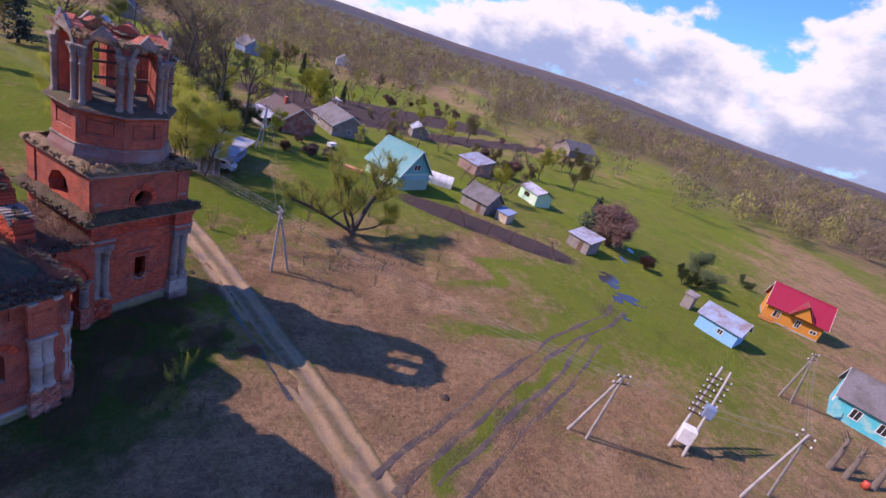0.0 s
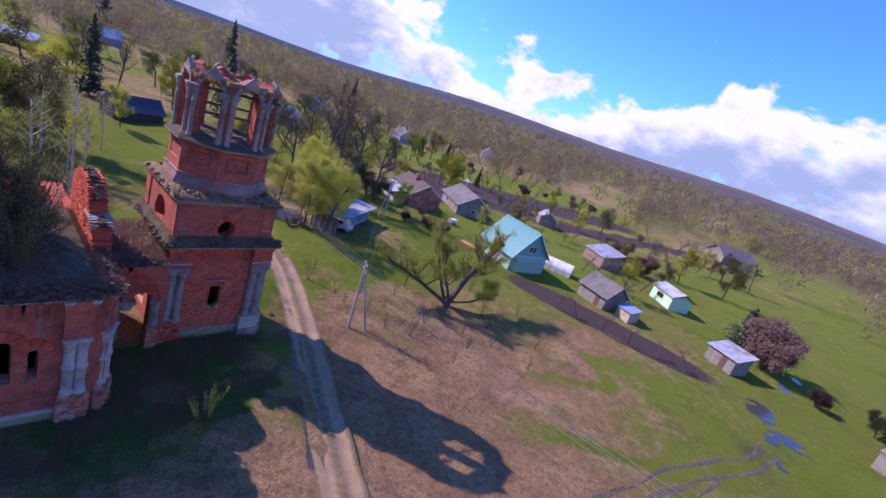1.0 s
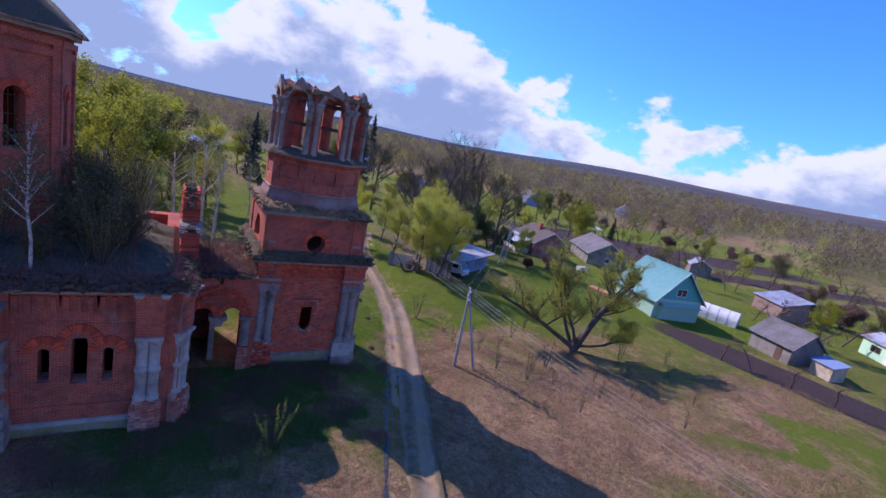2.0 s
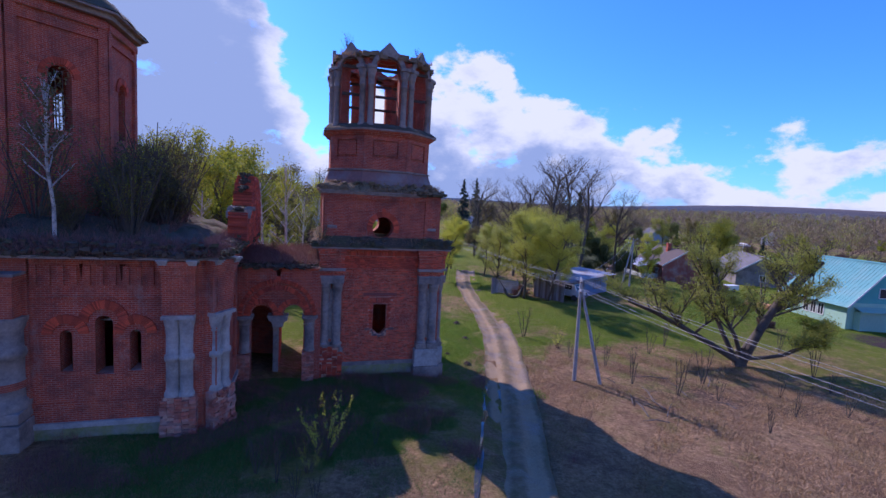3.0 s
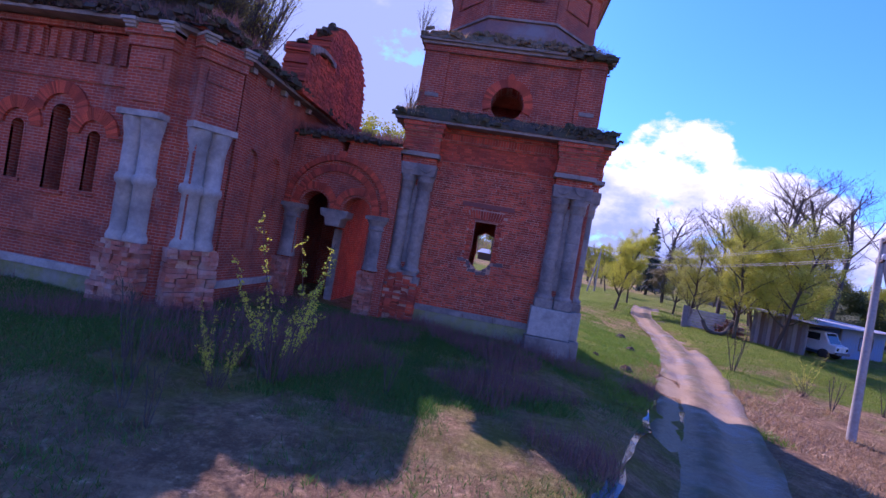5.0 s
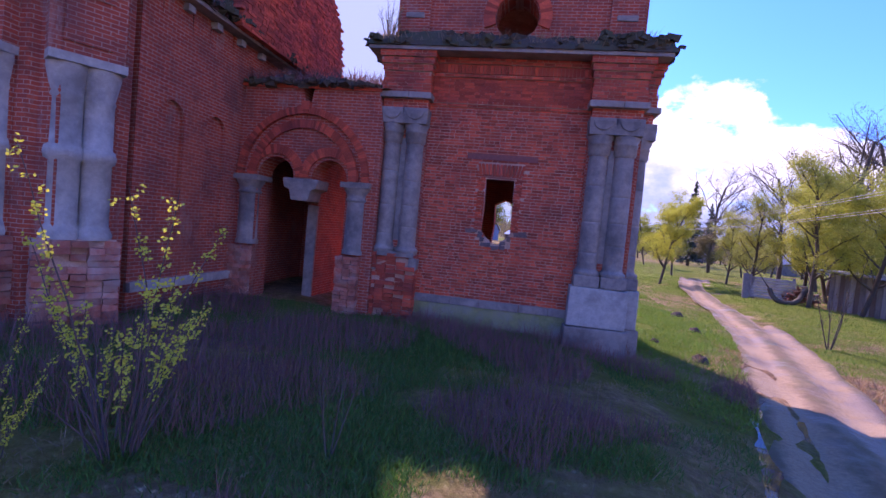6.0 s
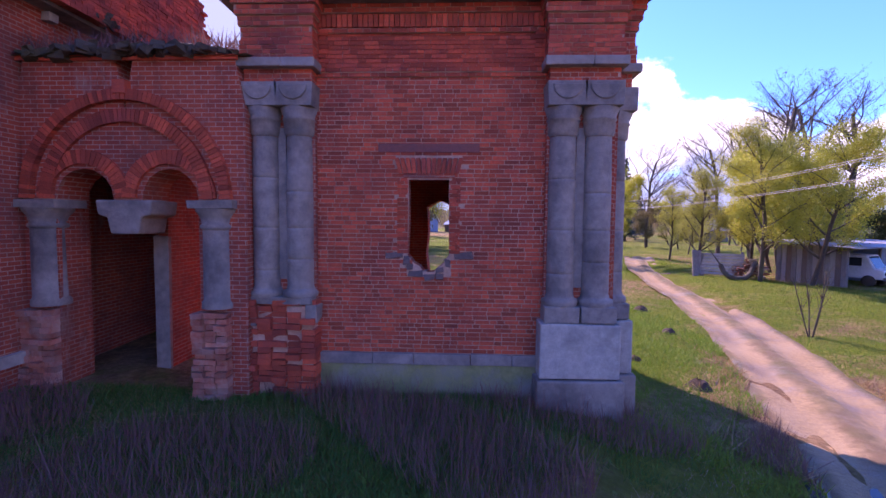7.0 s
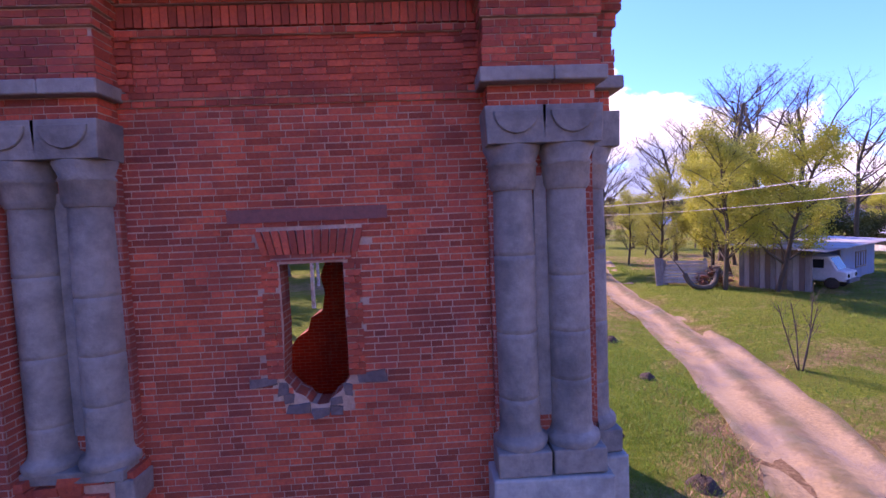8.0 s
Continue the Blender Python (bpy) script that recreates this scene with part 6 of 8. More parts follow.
h5 = gable_house("house", "new orange log-clad house with a crimson roof", (71.5, -57.0), 82, 8.0, 6.6, 2.8, 2.8, boards_material("orange cladding", (0.62, 0.26, 0.035), (0.5, 0.2, 0.03)), metal_roof("crimson metal sheet", (0.36, 0.015, 0.045), (0.28, 0.012, 0.035), (0.3, 0.02, 0.05)),
                 [(0, -2.4, 0.9, 0.9, 1.1), (0, 3.0, 0.9, 0.8, 0.5), (0, 0.7, 0.8, 0.6, 1.2), (1, 0, 3.3, 1.0, 0.9)], None, False, 0.5)
q = M(Matrix.Translation((0.6, -3.6, 2.8)))
q.prism([(-1.5, -0.2), (1.5, -0.2), (0, 1.9)], -0.5, 3.0)
part("dormer", q, boards_material("orange dormer boards", (0.62, 0.26, 0.035), (0.5, 0.2, 0.03)), h5)
for s in (-1, 1):
    part("dormer_roof", M(Matrix.Translation((0.6, -3.6, 2.8))).add([(s * 1.8, -0.8, -0.35), (0, -0.8, 2.1), (0, 3.0, 2.1), (s * 1.8, 3.0, -0.35), (s * 1.8, -0.8, -0.25), (0, -0.8, 2.2), (0, 3.0, 2.2), (s * 1.8, 3.0, -0.25)], [(0, 1, 2, 3), (4, 5, 6, 7), (0, 1, 5, 4), (3, 0, 4, 7)]), metal_roof("crimson dormer sheet", (0.36, 0.015, 0.045), (0.28, 0.012, 0.035)), h5)
part("veranda", M().box(-4.5, -2.4, -5.0, -3.5, 0.1, 0.25).box(-4.5, -4.38, -5.0, -4.88, 0.2, 2.4).box(-2.52, -2.4, -5.0, -4.88, 0.2, 2.4).box(-4.5, -2.4, -5.0, -4.92, 0.9, 1.0), boards_material("veranda boards", (0.5, 0.2, 0.05), (0.4, 0.16, 0.04)), h5)
part("foundation", M().box(-4.05, 4.05, -3.35, 3.35, -0.8, 0.18), M_CONCRETE, h5)
gable_house("garden_shed", "sky-blue board shed with a grey-blue metal roof", (50.6, -43.9), 65, 5.2, 4.0, 2.2, 1.3, boards_material("sky blue boards", (0.1, 0.42, 0.75), (0.3, 0.5, 0.68)), metal_roof("grey-blue sheet", (0.3, 0.38, 0.5), (0.25, 0.32, 0.43)), [(0, 0.5, 0.9, 0.6, 0.6)], (3, 0, 0.9, 1.9, M_WHITE), category="shed", ribs=0.35)
gable_house("outhouse", "narrow weathered board outhouse", (56.0, -39.8), 65, 1.4, 1.3, 2.1, 0.3, M_GREYBOARD, M_GREYBOARD, category="outhouse", mono=True, overhang=0.15)
gable_house("house", "bright turquoise house with a grey slate roof", (43.6, -59.4), 72, 7.0, 6.0, 2.7, 2.4, boards_material("bright cyan boards", (0.05, 0.5, 0.58), (0.04, 0.4, 0.5), (0.4, 0.55, 0.5)), M_SLATE, [(0, -1.5, 0.9, 0.8, 1.1), (0, 1.0, 0.9, 0.8, 1.1), (3, 0.5, 0.9, 0.8, 1.1)], None, False, 0.4)
h9 = gable_house("house", "red and white village house with a brown roof", (54.2, 38.6), 74, 9.5, 7.0, 2.7, 2.2, surface("red painted boards", (0.34, 0.1, 0.07), (0.26, 0.08, 0.06), (0.4, 0.3, 0.25), 3, 1, 0.8, 0.2), surface("brown roof felt", (0.13, 0.095, 0.085), (0.09, 0.07, 0.06), None, 4, 1, 0.9, 0.2), [(0, -3.2, 0.9, 0.8, 1.0), (0, 2.8, 0.9, 0.8, 1.0)], None, True)
part("veranda", M().box(-3.6, 3.2, -6.2, -3.5, -0.6, 0.9), M_WHITE, h9, "white panelled veranda wall")
part("veranda_glazing", M().box(-3.6, 3.2, -6.15, -6.1, 0.9, 2.1), M_GLASS, h9)
for x in (-3.6, -1.9, -0.2, 1.5, 3.1):
    part("veranda_post", M().box(x, x + 0.12, -6.24, -6.08, 0.9, 2.2), M_BROWNBOARD, h9)
part("veranda_roof", M().add([(x, y, z) for x in (-4.2, 3.8) for y, z in ((-6.9, 2.1), (-3.3, 2.75), (-3.3, 2.83), (-6.9, 2.18))], [(0, 1, 2, 3), (7, 6, 5, 4), (0, 4, 5, 1), (1, 5, 6, 2), (2, 6, 7, 3), (3, 7, 4, 0)]), M_TIN, h9, "bright zinc veranda roof")
h10 = gable_house("house", "old grey house with a broad slate roof and antenna", (68.5, 36.6), 62, 11.0, 7.6, 2.3, 2.4, M_GREYBOARD, M_SLATE, [(0, -2, 0.8, 0.8, 0.9), (1, 0, 0.8, 0.8, 0.9)], None, False, 0.5, trim=M_WHITE)
part("antenna", M().tube((-3, 0, 4.5), (-3, 0, 6.4), 0.05, 0.05).box(-4.4, -1.4, -0.12, 0.12, 6.2, 6.32).box(-3.1, -2.9, -1.2, 1.2, 5.9, 6.0), M_WHITE, h10, "white board frame on the ridge")
gable_house("barn", "long dark grey board barn alone in the field", (184, 3.0), -30, 16, 8.5, 3.2, 2.8, M_GREYBOARD, M_SLATE, category="barn", trim=M_GREYBOARD, overhang=0.6)
gable_house("old_shed", "weathered board shed with a blue-grey roof", (84, 8.5), 60, 7, 4.5, 2.4, 1.3, boards_material("pinkish old boards", (0.3, 0.2, 0.17), (0.22, 0.15, 0.13)), metal_roof("blue-grey sheet", (0.28, 0.34, 0.42), (0.24, 0.28, 0.36)), category="shed", mono=True)
gable_house("old_shed", "small plank shed with a rusty tin roof", (96, 31), 40, 5.5, 4.2, 2.4, 1.2, M_GREYBOARD, M_TIN, category="shed")
gable_house("barn", "low dark board barn on the green", (11.4, 70), 12, 8.2, 5.0, 1.9, 2.0, surface("blackened logs", (0.075, 0.07, 0.08), (0.045, 0.043, 0.05), None, 3, 1, 0.9, 0.3, stretch=(0.5, 0.5, 6)), surface("dark blue roof felt", (0.06, 0.065, 0.1), (0.045, 0.05, 0.075), None, 4, 1, 0.85, 0.2), category="barn", trim=M_GREYBOARD)
gable_house("house", "grey wooden house with a pale roof", (56, 101), 40, 10, 7, 2.6, 2.5, M_GREYBOARD, M_TIN, [(0, -2, 0.9, 0.8, 1.0), (0, 1.5, 0.9, 0.8, 1.0)])
gable_house("house", "long house with a faded pink roof", (-14, 117), -20, 14, 8, 2.8, 3.0, M_BLUEBOARD, surface("faded pink roof", (0.42, 0.3, 0.25), (0.34, 0.24, 0.2), None, 4, 0.7, 0.9, 0.2), [(1, 0, 0.9, 0.9, 1.1), (0, 2, 0.9, 0.9, 1.1)])
gable_house("shed", "blue-roofed shed beside a long house", (0, 124), -15, 8, 4, 2.2, 1.0, M_BROWNBOARD, M_BLUEBOARD, category="shed", mono=True)
gable_house("house", "red-roofed house far among the trees", (150, 178), 20, 10, 8, 3, 3.5, M_BROWNBOARD, surface("crimson tiles", (0.3, 0.03, 0.06), (0.22, 0.025, 0.05), None, 4, 1, 0.7, 0.2))
for k, (x, y, rt) in enumerate(((60, 160, 30), (120, 120, 70), (-40, 190, 10), (95, 150, 50), (30, 190, 0), (190, 130, 40))):
    gable_house("house", "small distant village house among bare trees", (x, y), rt, 9, 7, 2.7, 2.8, (M_GREYBOARD, M_BLUEBOARD, M_WHITE)[k % 3], (M_TIN, M_SLATE)[k % 2])


# ---- the car shed by the road ----
def build_car_shed():
    x, y = 21.0, 22.6
    z = gz(22, 21) - 0.1
    e = thing("car_shed", "open-fronted board car shed with a zinc roof", "shed", (x, y, z))
    e.rotation_euler = (0, 0, radians(-59))
    # local x: along the grey end wall towards the front corner; local -y is outside the end wall
    D, Wd = 3.7, 11.0
    for i in range(13):
        a = i * D / 13
        part("board", M().box(a + 0.01, a + D / 13 - 0.012, -0.05 + random.uniform(-0.02, 0.02), 0.02, -0.2 + random.uniform(0, 0.08), 2.45 + 0.06 * random.random()), boards_mats[i % 3], e)
    part("rear_wall", M().box(0, 0.1, 0.05, Wd, -0.4, 2.4), M_GREYBOARD, e)
    part("front_wall", M().box(D - 0.1, D, 4.6, Wd, -0.4, 2.45), M_BLUEBOARD, e, "blue-grey board front")
    for i in range(34):
        a = 4.6 + i * 6.4 / 34
        part("front_board", M().box(D, D + 0.025 + random.uniform(0, 0.01), a + 0.006, a + 6.4 / 34 - 0.006, -0.2, 2.42), M_BLUEBOARD, e)
    part("far_end_wall", M().box(0, D, Wd - 0.1, Wd, -0.4, 2.45), M_BLUEBOARD, e)
    part("inner_wall", M().box(0.1, D - 0.1, 4.6, 4.7, -0.4, 2.45), M_BLUEBOARD, e)
    g = M(Matrix.Translation((D + 0.03, 8.1, 0.9)))
    g.box(0, 0.06, -1.0, 1.0, -0.06, 0.04).box(0, 0.06, -1.0, 1.0, 0.9, 1.0)
    for k in range(5):
        g.box(0, 0.05, -1.0 + k * 0.49, -0.94 + k * 0.49, 0, 0.95)
    part("shutter", g, M_GREYBOARD, e, "boarded window")
    m = M()
    n = 46
    wave = [(-0.6 + i * (Wd + 1.2) / (2 * n), 0.05 * (i % 2)) for i in range(2 * n + 1)]
    k = len(wave)
    m.add([(x, a, z + h) for x, z, dz in ((-0.5, 2.72, 0.0), (D + 0.9, 2.45, 0.0)) for a, h in wave] + [(x, a, z - 0.03 + h) for x, z in ((-0.5, 2.72), (D + 0.9, 2.45)) for a, h in wave],
          [(i, i + 1, k + i + 1, k + i) for i in range(k - 1)] + [(2 * k + i, 3 * k + i, 3 * k + i + 1, 2 * k + i + 1) for i in range(k - 1)] + [(k + i, k + i + 1, 3 * k + i + 1, 3 * k + i) for i in range(k - 1)])
    part("roof", m, M_TIN, e, "wavy zinc roof sheet")
    for a in (0.05, 4.5):
        part("post", M().box(D - 0.14, D, a, a + 0.14, -0.4, 2.45), M_GREYBOARD, e)
    part("beam", M().box(D - 0.12, D, 0, 4.6, 2.28, 2.44), M_BROWNBOARD, e)


boards_mats = [M_GREYBOARD, boards_material("pale boards", (0.42, 0.38, 0.35), (0.3, 0.27, 0.25)), boards_material("brownish boards", (0.22, 0.16, 0.13), (0.15, 0.11, 0.09))]
build_car_shed()


def build_van():
    e = thing("van", "white van parked inside the open shed", "van", (24.6, 21.4, gz(24, 20.5) - 0.05))
    e.rotation_euler = (0, 0, radians(-59))
    m = M()
    m.prism([(-2.0, 0.45), (1.9, 0.45), (1.95, 1.0), (1.5, 1.1), (1.1, 1.85), (-1.9, 1.95), (-2.0, 1.2)], -0.85, 0.85)
    soften(part("body", m, M_WHITE, e), 0.08, 3)
    part("windscreen", M().add([(1.52, -0.7, 1.12), (1.52, 0.7, 1.12), (1.14, 0.65, 1.78), (1.14, -0.65, 1.78)], [(0, 1, 2, 3)]), M_GLASS, e, "dark windscreen")
    for s in (-1, 1):
        part("side_window", M().box(-1.2, 0.9, *sorted((s * 0.855, s * 0.862)), 1.2, 1.7), M_GLASS, e)
        part("headlight", M().lathe(0, 0, [(0.12, 0), (0.1, 0.05)], 12).add([], []), M_GLASS, e).matrix_local = pose(1.93, s * 0.6, 0.8, 0, 90, 0)
        for x in (-1.25, 1.25):
            w = part("wheel", M(pose(x, s * 0.8, 0.34, 90, 0, 0)).lathe(0, 0, [(0.2, -0.1), (0.34, -0.1), (0.34, 0.1), (0.2, 0.1)], 18), M_DARKWOOD, e, "black tyre")
            part("rim", M(pose(x, s * 0.83, 0.34, 90, 0, 0)).lathe(0, 0, [(0.2, -0.06), (0.2, 0.06)], 14), M_WHITE, w)
    part("bumper", M().box(1.92, 2.05, -0.85, 0.85, 0.42, 0.6), M_SLATE, e)


build_van()


def build_wood_corner():
    z = gz(18, 22)
    e = thing("wall_panel", "leaning striped panel of pale corrugated sheet", "panel", (17.6, 23.2, z))
    e.rotation_euler = (radians(-14), 0, radians(-28))
    for i in range(7):
        part("slat", M().box(-1.1 + 0.05 * i, 1.5, -0.03, 0.03, 0.1 + i * 0.21, 0.27 + i * 0.21, 0.01), M_STONE_LIGHT, e)
    part("frame", M().box(-1.15, -1.0, 0.03, 0.1, 0, 1.7).box(1.3, 1.45, 0.03, 0.1, 0, 1.7), M_GREYBOARD, e)
    p = thing("plank", "dark planks leaning on a panel", "plank", (16.4, 23.6, z))
    part("board", M(pose(0, 0, 0, -22, 8, 0)).box(-0.2, 0.25, 0, 0.05, -0.1, 1.8).box(0.35, 0.6, 0.02, 0.07, -0.1, 1.7), M_GREYBOARD, p)
    rnd = random.Random(6)
    w = thing("woodpile", "tumbled heap of split red firewood", "woodpile", (19.3, 22.6, z))
    for i in range(90):
        x, y, t = rnd.uniform(-0.9, 0.9), rnd.uniform(-0.5, 0.5), rnd.uniform(0, 1)
        hz = 1.25 * (1 - abs(x) * 0.6) * rnd.random() + 0.05
        a = rnd.uniform(0, 3.14)
        d = Vector((math.cos(a), math.sin(a), rnd.uniform(-0.4, 0.4))) * 0.22
        c = Vector((x, y, hz))
        part("log", M().tube(c - d, c + d, 0.07, 0.06, 5, True), FIREWOOD[i % 2], w)
    m = M()
    line = [(16.9, 21.6, z + 0.9), (17.0, 21.4, z + 0.5), (17.2, 21.2, z + 0.2), (17.6, 21.0, z + 0.1), (18.1, 21.0, z + 0.14), (18.5, 21.2, z + 0.35), (18.9, 21.6, z + 0.75), (19.3, 22.0, z + 1.0)]
    m.rope(line, 0.15, 8)
    m.tube((16.9, 21.6, z + 0.9), (16.2, 21.9, z + 2.0), 0.05, 0.02, 6)
    tagged(part("bent_trunk", m, M_BARK), "thick bent willow trunk lying in a curve", "trunk")


FIREWOOD = [surface("red split wood", (0.3, 0.12, 0.07), (0.2, 0.08, 0.05), None, 10, 1, 0.9, 0.3), surface("pale split wood", (0.5, 0.36, 0.24), (0.36, 0.24, 0.15), None, 10, 1, 0.9, 0.3)]
build_wood_corner()


# ---- power line ----
def insulator(m, p):
    return m.lathe(p[0], p[1], [(0.03, p[2]), (0.07, p[2] + 0.05), (0.05, p[2] + 0.1), (0.07, p[2] + 0.13), (0.03, p[2] + 0.18)], 8)


def a_pole(at, foot2, top_z, across, name="power_pole", label="grey concrete power pole with a slanted brace", feet=None, group="power poles"):
    z = gz(*at)
    e = thing(name, label, "power pole", (0, 0, 0), group)
    top = Vector((at[0], at[1], top_z)) if feet is None else Vector((*feet, top_z))
    part("post", M().tube((at[0], at[1], z - 0.3), top, 0.13, 0.085, 8, True), M_CONCRETE, e)
    z2 = gz(*foot2)
    part("brace", M().tube((foot2[0], foot2[1], z2 - 0.3), top - Vector((0, 0, 0.35)), 0.12, 0.08, 8, True), M_CONCRETE, e)
    c = Vector((*across, 0)).normalized()
    for dz, ln in ((-0.15, 0.55), (-0.75, 0.65)):
        b = M()
        p = top + Vector((0, 0, dz))
        b.tube(p - c * ln, p + c * ln, 0.045, 0.045, 4, True)
        bar = part("crossbar", b, M_IRON, e, "dark iron crossbar")
        for s in (-1, 1):
            q = M()
            insulator(q, p + c * ln * s * 0.9 + Vector((0, 0, 0.03)))
            part("insulator", q, M_WHITE, bar, "white porcelain insulator")
    return top


top1 = a_pole((12.0, -0.5), (13.3, -1.4), 5.55, (-0.5, -0.86), feet=(12.05, -0.3))
top2 = a_pole((14.0, -29.4), (14.0, -30.9), 6.0, (0.6, -0.8), feet=(13.2, -30.9))
top3 = a_pole((40.4, -49.9), (40.1, -51.1), 6.0, (0.6, -0.8), feet=(37.4, -49.1))
top4 = a_pole((17.8, -42.7), (20.3, -45.3), 6.0, (0.8, 0.6), feet=(18.2, -43.8))
top5 = a_pole((38.0, 28.0), (36.2, 27.4), 6.3, (-0.5, 0.86))
top6 = a_pole((16.5, 58.0), (15.2, 57.2), 6.4, (-0.9, 0.3))


def build_transformer():
    b = Vector((19.1, -37.9, gz(19.1, -37.9)))
    t = Vector((22.6, -38.7, 6.0))
    e = thing("transformer_pole", "twin concrete pole carrying a white transformer", "transformer")
    for s in (-1, 1):
        o = Vector((0.2, 0.55, 0)) * s
        part("post", M().tube(b + o - Vector((0, 0, 0.3)), t + o * 0.6, 0.14, 0.09, 8, True), M_CONCRETE, e)
    fr = Matrix.Translation(b.lerp(t, 0.24))
    soften(part("cabinet", M(fr).box(-0.55, 0.4, -0.55, 0.55, -0.9, 0.5), M_WHITE, e, "white switch cabinet"), 0.04)
    soften(part("tank", M(Matrix.Translation(b.lerp(t, 0.52))).box(-0.35, 0.35, -0.9, -0.1, -0.5, 0.6), M_BLUEBOARD, e, "grey-blue transformer tank"), 0.05)
    for k in range(7):
        p = b.lerp(t, 0.45 + 0.07 * k)
        bar = part("bar", M().box(p.x - 0.06, p.x + 0.06, p.y - 0.9, p.y + 0.9, p.z - 0.05, p.z + 0.05), M_IRON, e)
        for s in (-0.8, 0.0, 0.8):
            q = M()
            insulator(q, (p.x, p.y + s, p.z + 0.05))
            part("insulator", q, M_WHITE, bar, "white porcelain insulator")


build_transformer()


def wire(a, b, sag, off):
    m = M()
    n = 18
    pts = [Vector(a).lerp(Vector(b), i / n) + Vector(off) - Vector((0, 0, sag * 4 * (i / n) * (1 - i / n))) for i in range(n + 1)]
    m.rope(pts, 0.007)
    tagged(part("power_wire", m, M_WIRE), "thin pale overhead power wire", "wire", "power wires")


for off in ((-0.25, -0.42, -0.05), (0.25, 0.42, -0.05), (-0.3, -0.5, -0.65), (0.3, 0.5, -0.65)):
    wire(top1, top6, 0.9, off)
    wire(top1, top2, 0.7, off)
for off in ((-0.25, 0.3, -0.05), (0.25, -0.3, -0.05), (0.3, -0.4, -0.65)):
    wire(top2, top4, 0.3, off)
    wire(top4, top3, 0.5, off)
for off in ((-0.2, 0.3, -0.05), (0.2, -0.3, -0.05)):
    wire(top1, top5, 0.6, off)


# ---- water ----
def puddle(cx, cy, rx, ry, ang, seed, drop=0.0):
    rnd = random.Random(seed)
    n = 28
    z = min(gz(cx + dx, cy + dy) for dx in (-rx, 0, rx) for dy in (-ry, 0, ry)) + 0.05 - drop
    pts = []
    for i in range(n):
        a = 2 * math.pi * i / n
        k = 1 + 0.45 * noise.noise(Vector((math.cos(a) * 1.4, math.sin(a) * 1.4, seed)))
        u, v = rx * k * math.cos(a), ry * k * math.sin(a)
        c, s = math.cos(radians(ang)), math.sin(radians(ang))
        pts.append((cx + u * c - v * s, cy + u * s + v * c, z))
    tagged(part("puddle", M().add(pts + [(x, y, z - 0.1) for x, y, z in pts], [tuple(range(n))] + [(i, n + i, n + (i + 1) % n, (i + 1) % n) for i in range(n)]), M_WATER), "still puddle mirroring the sky", "puddle", "puddles", "structure")


M_WATER, w_nt, w_b = nodes_of("puddle water")
w_b.inputs["Base Color"].default_value = (0.05, 0.05, 0.055, 1)
w_b.inputs["Roughness"].default_value = 0.04
w_b.inputs["IOR"].default_value = 1.33
bump(w_nt, w_b, noise_fac(w_nt, position(w_nt), 3.0, 2), 0.02, 0.01)
for a in ((52.6, -28.2, 2.9, 1.7, 20, 1), (48.6, -31.6, 2.6, 1.3, 70, 2), (43.0, -31.6, 2.6, 0.9, 15, 3), (46.2, -30.4, 1.1, 0.8, 0, 4), (66, -29.5, 1.8, 0.5, 30, 5), (74, -30, 1.4, 0.5, 20, 6)):
    puddle(*a)
for a in ((11.4, 12.2, 0.4, 1.3, -18, 7, 0.145), (10.6, 9.4, 0.42, 1.5, -14, 8, 0.145), (12.3, 15.2, 0.35, 1.2, -16, 12, 0.145), (6.55, -2.2, 0.3, 1.2, -25, 11, 0.145)):
    puddle(*a)


def build_ditch():
    """A thin line of water standing along the edge of the road."""
    line = [p for p in smooth_line(ROAD, 0.3) if -14 < p.y < -0.5]
    v = []
    for i, p in enumerate(line):
        q = (line[min(i + 1, len(line) - 1)] - line[max(i - 1, 0)]).normalized()
        nrm = Vector((q.y, -q.x))
        w = 0.02 + max(0.0, 0.09 + 0.14 * noise.noise(Vector((p.x * 0.7, p.y * 0.7, 4))))
        for o in (1.42 - w, 1.42 + w):
            c = p + nrm * (o + 0.08 * noise.noise(Vector((p.x * 0.9, p.y * 0.9, 9))))
            v.append((c.x, c.y, gz(*(p + nrm * 1.42)) - 0.035))
    m = M().add(v, [(2 * i, 2 * i + 1, 2 * i + 3, 2 * i + 2) for i in range(len(line) - 1)])
    tagged(part("ditch_water", m, M_WATER), "narrow strip of water along the road's edge", "water", kind="structure")


build_ditch()


# ---- small things in the yards and along the road ----
part("annex", M().box(3.3, 4.5, -3.3, 3.3, -0.6, 1.9), teal_wall, h1)
part("annex_roof", M().add([(x, y, z) for y in (-3.4, 3.4) for x, z in ((3.3, 2.4), (4.8, 1.9), (4.8, 1.96), (3.3, 2.46))], [(0, 1, 2, 3), (7, 6, 5, 4), (0, 4, 5, 1), (1, 5, 6, 2), (2, 6, 7, 3)]), teal_wall, h1)


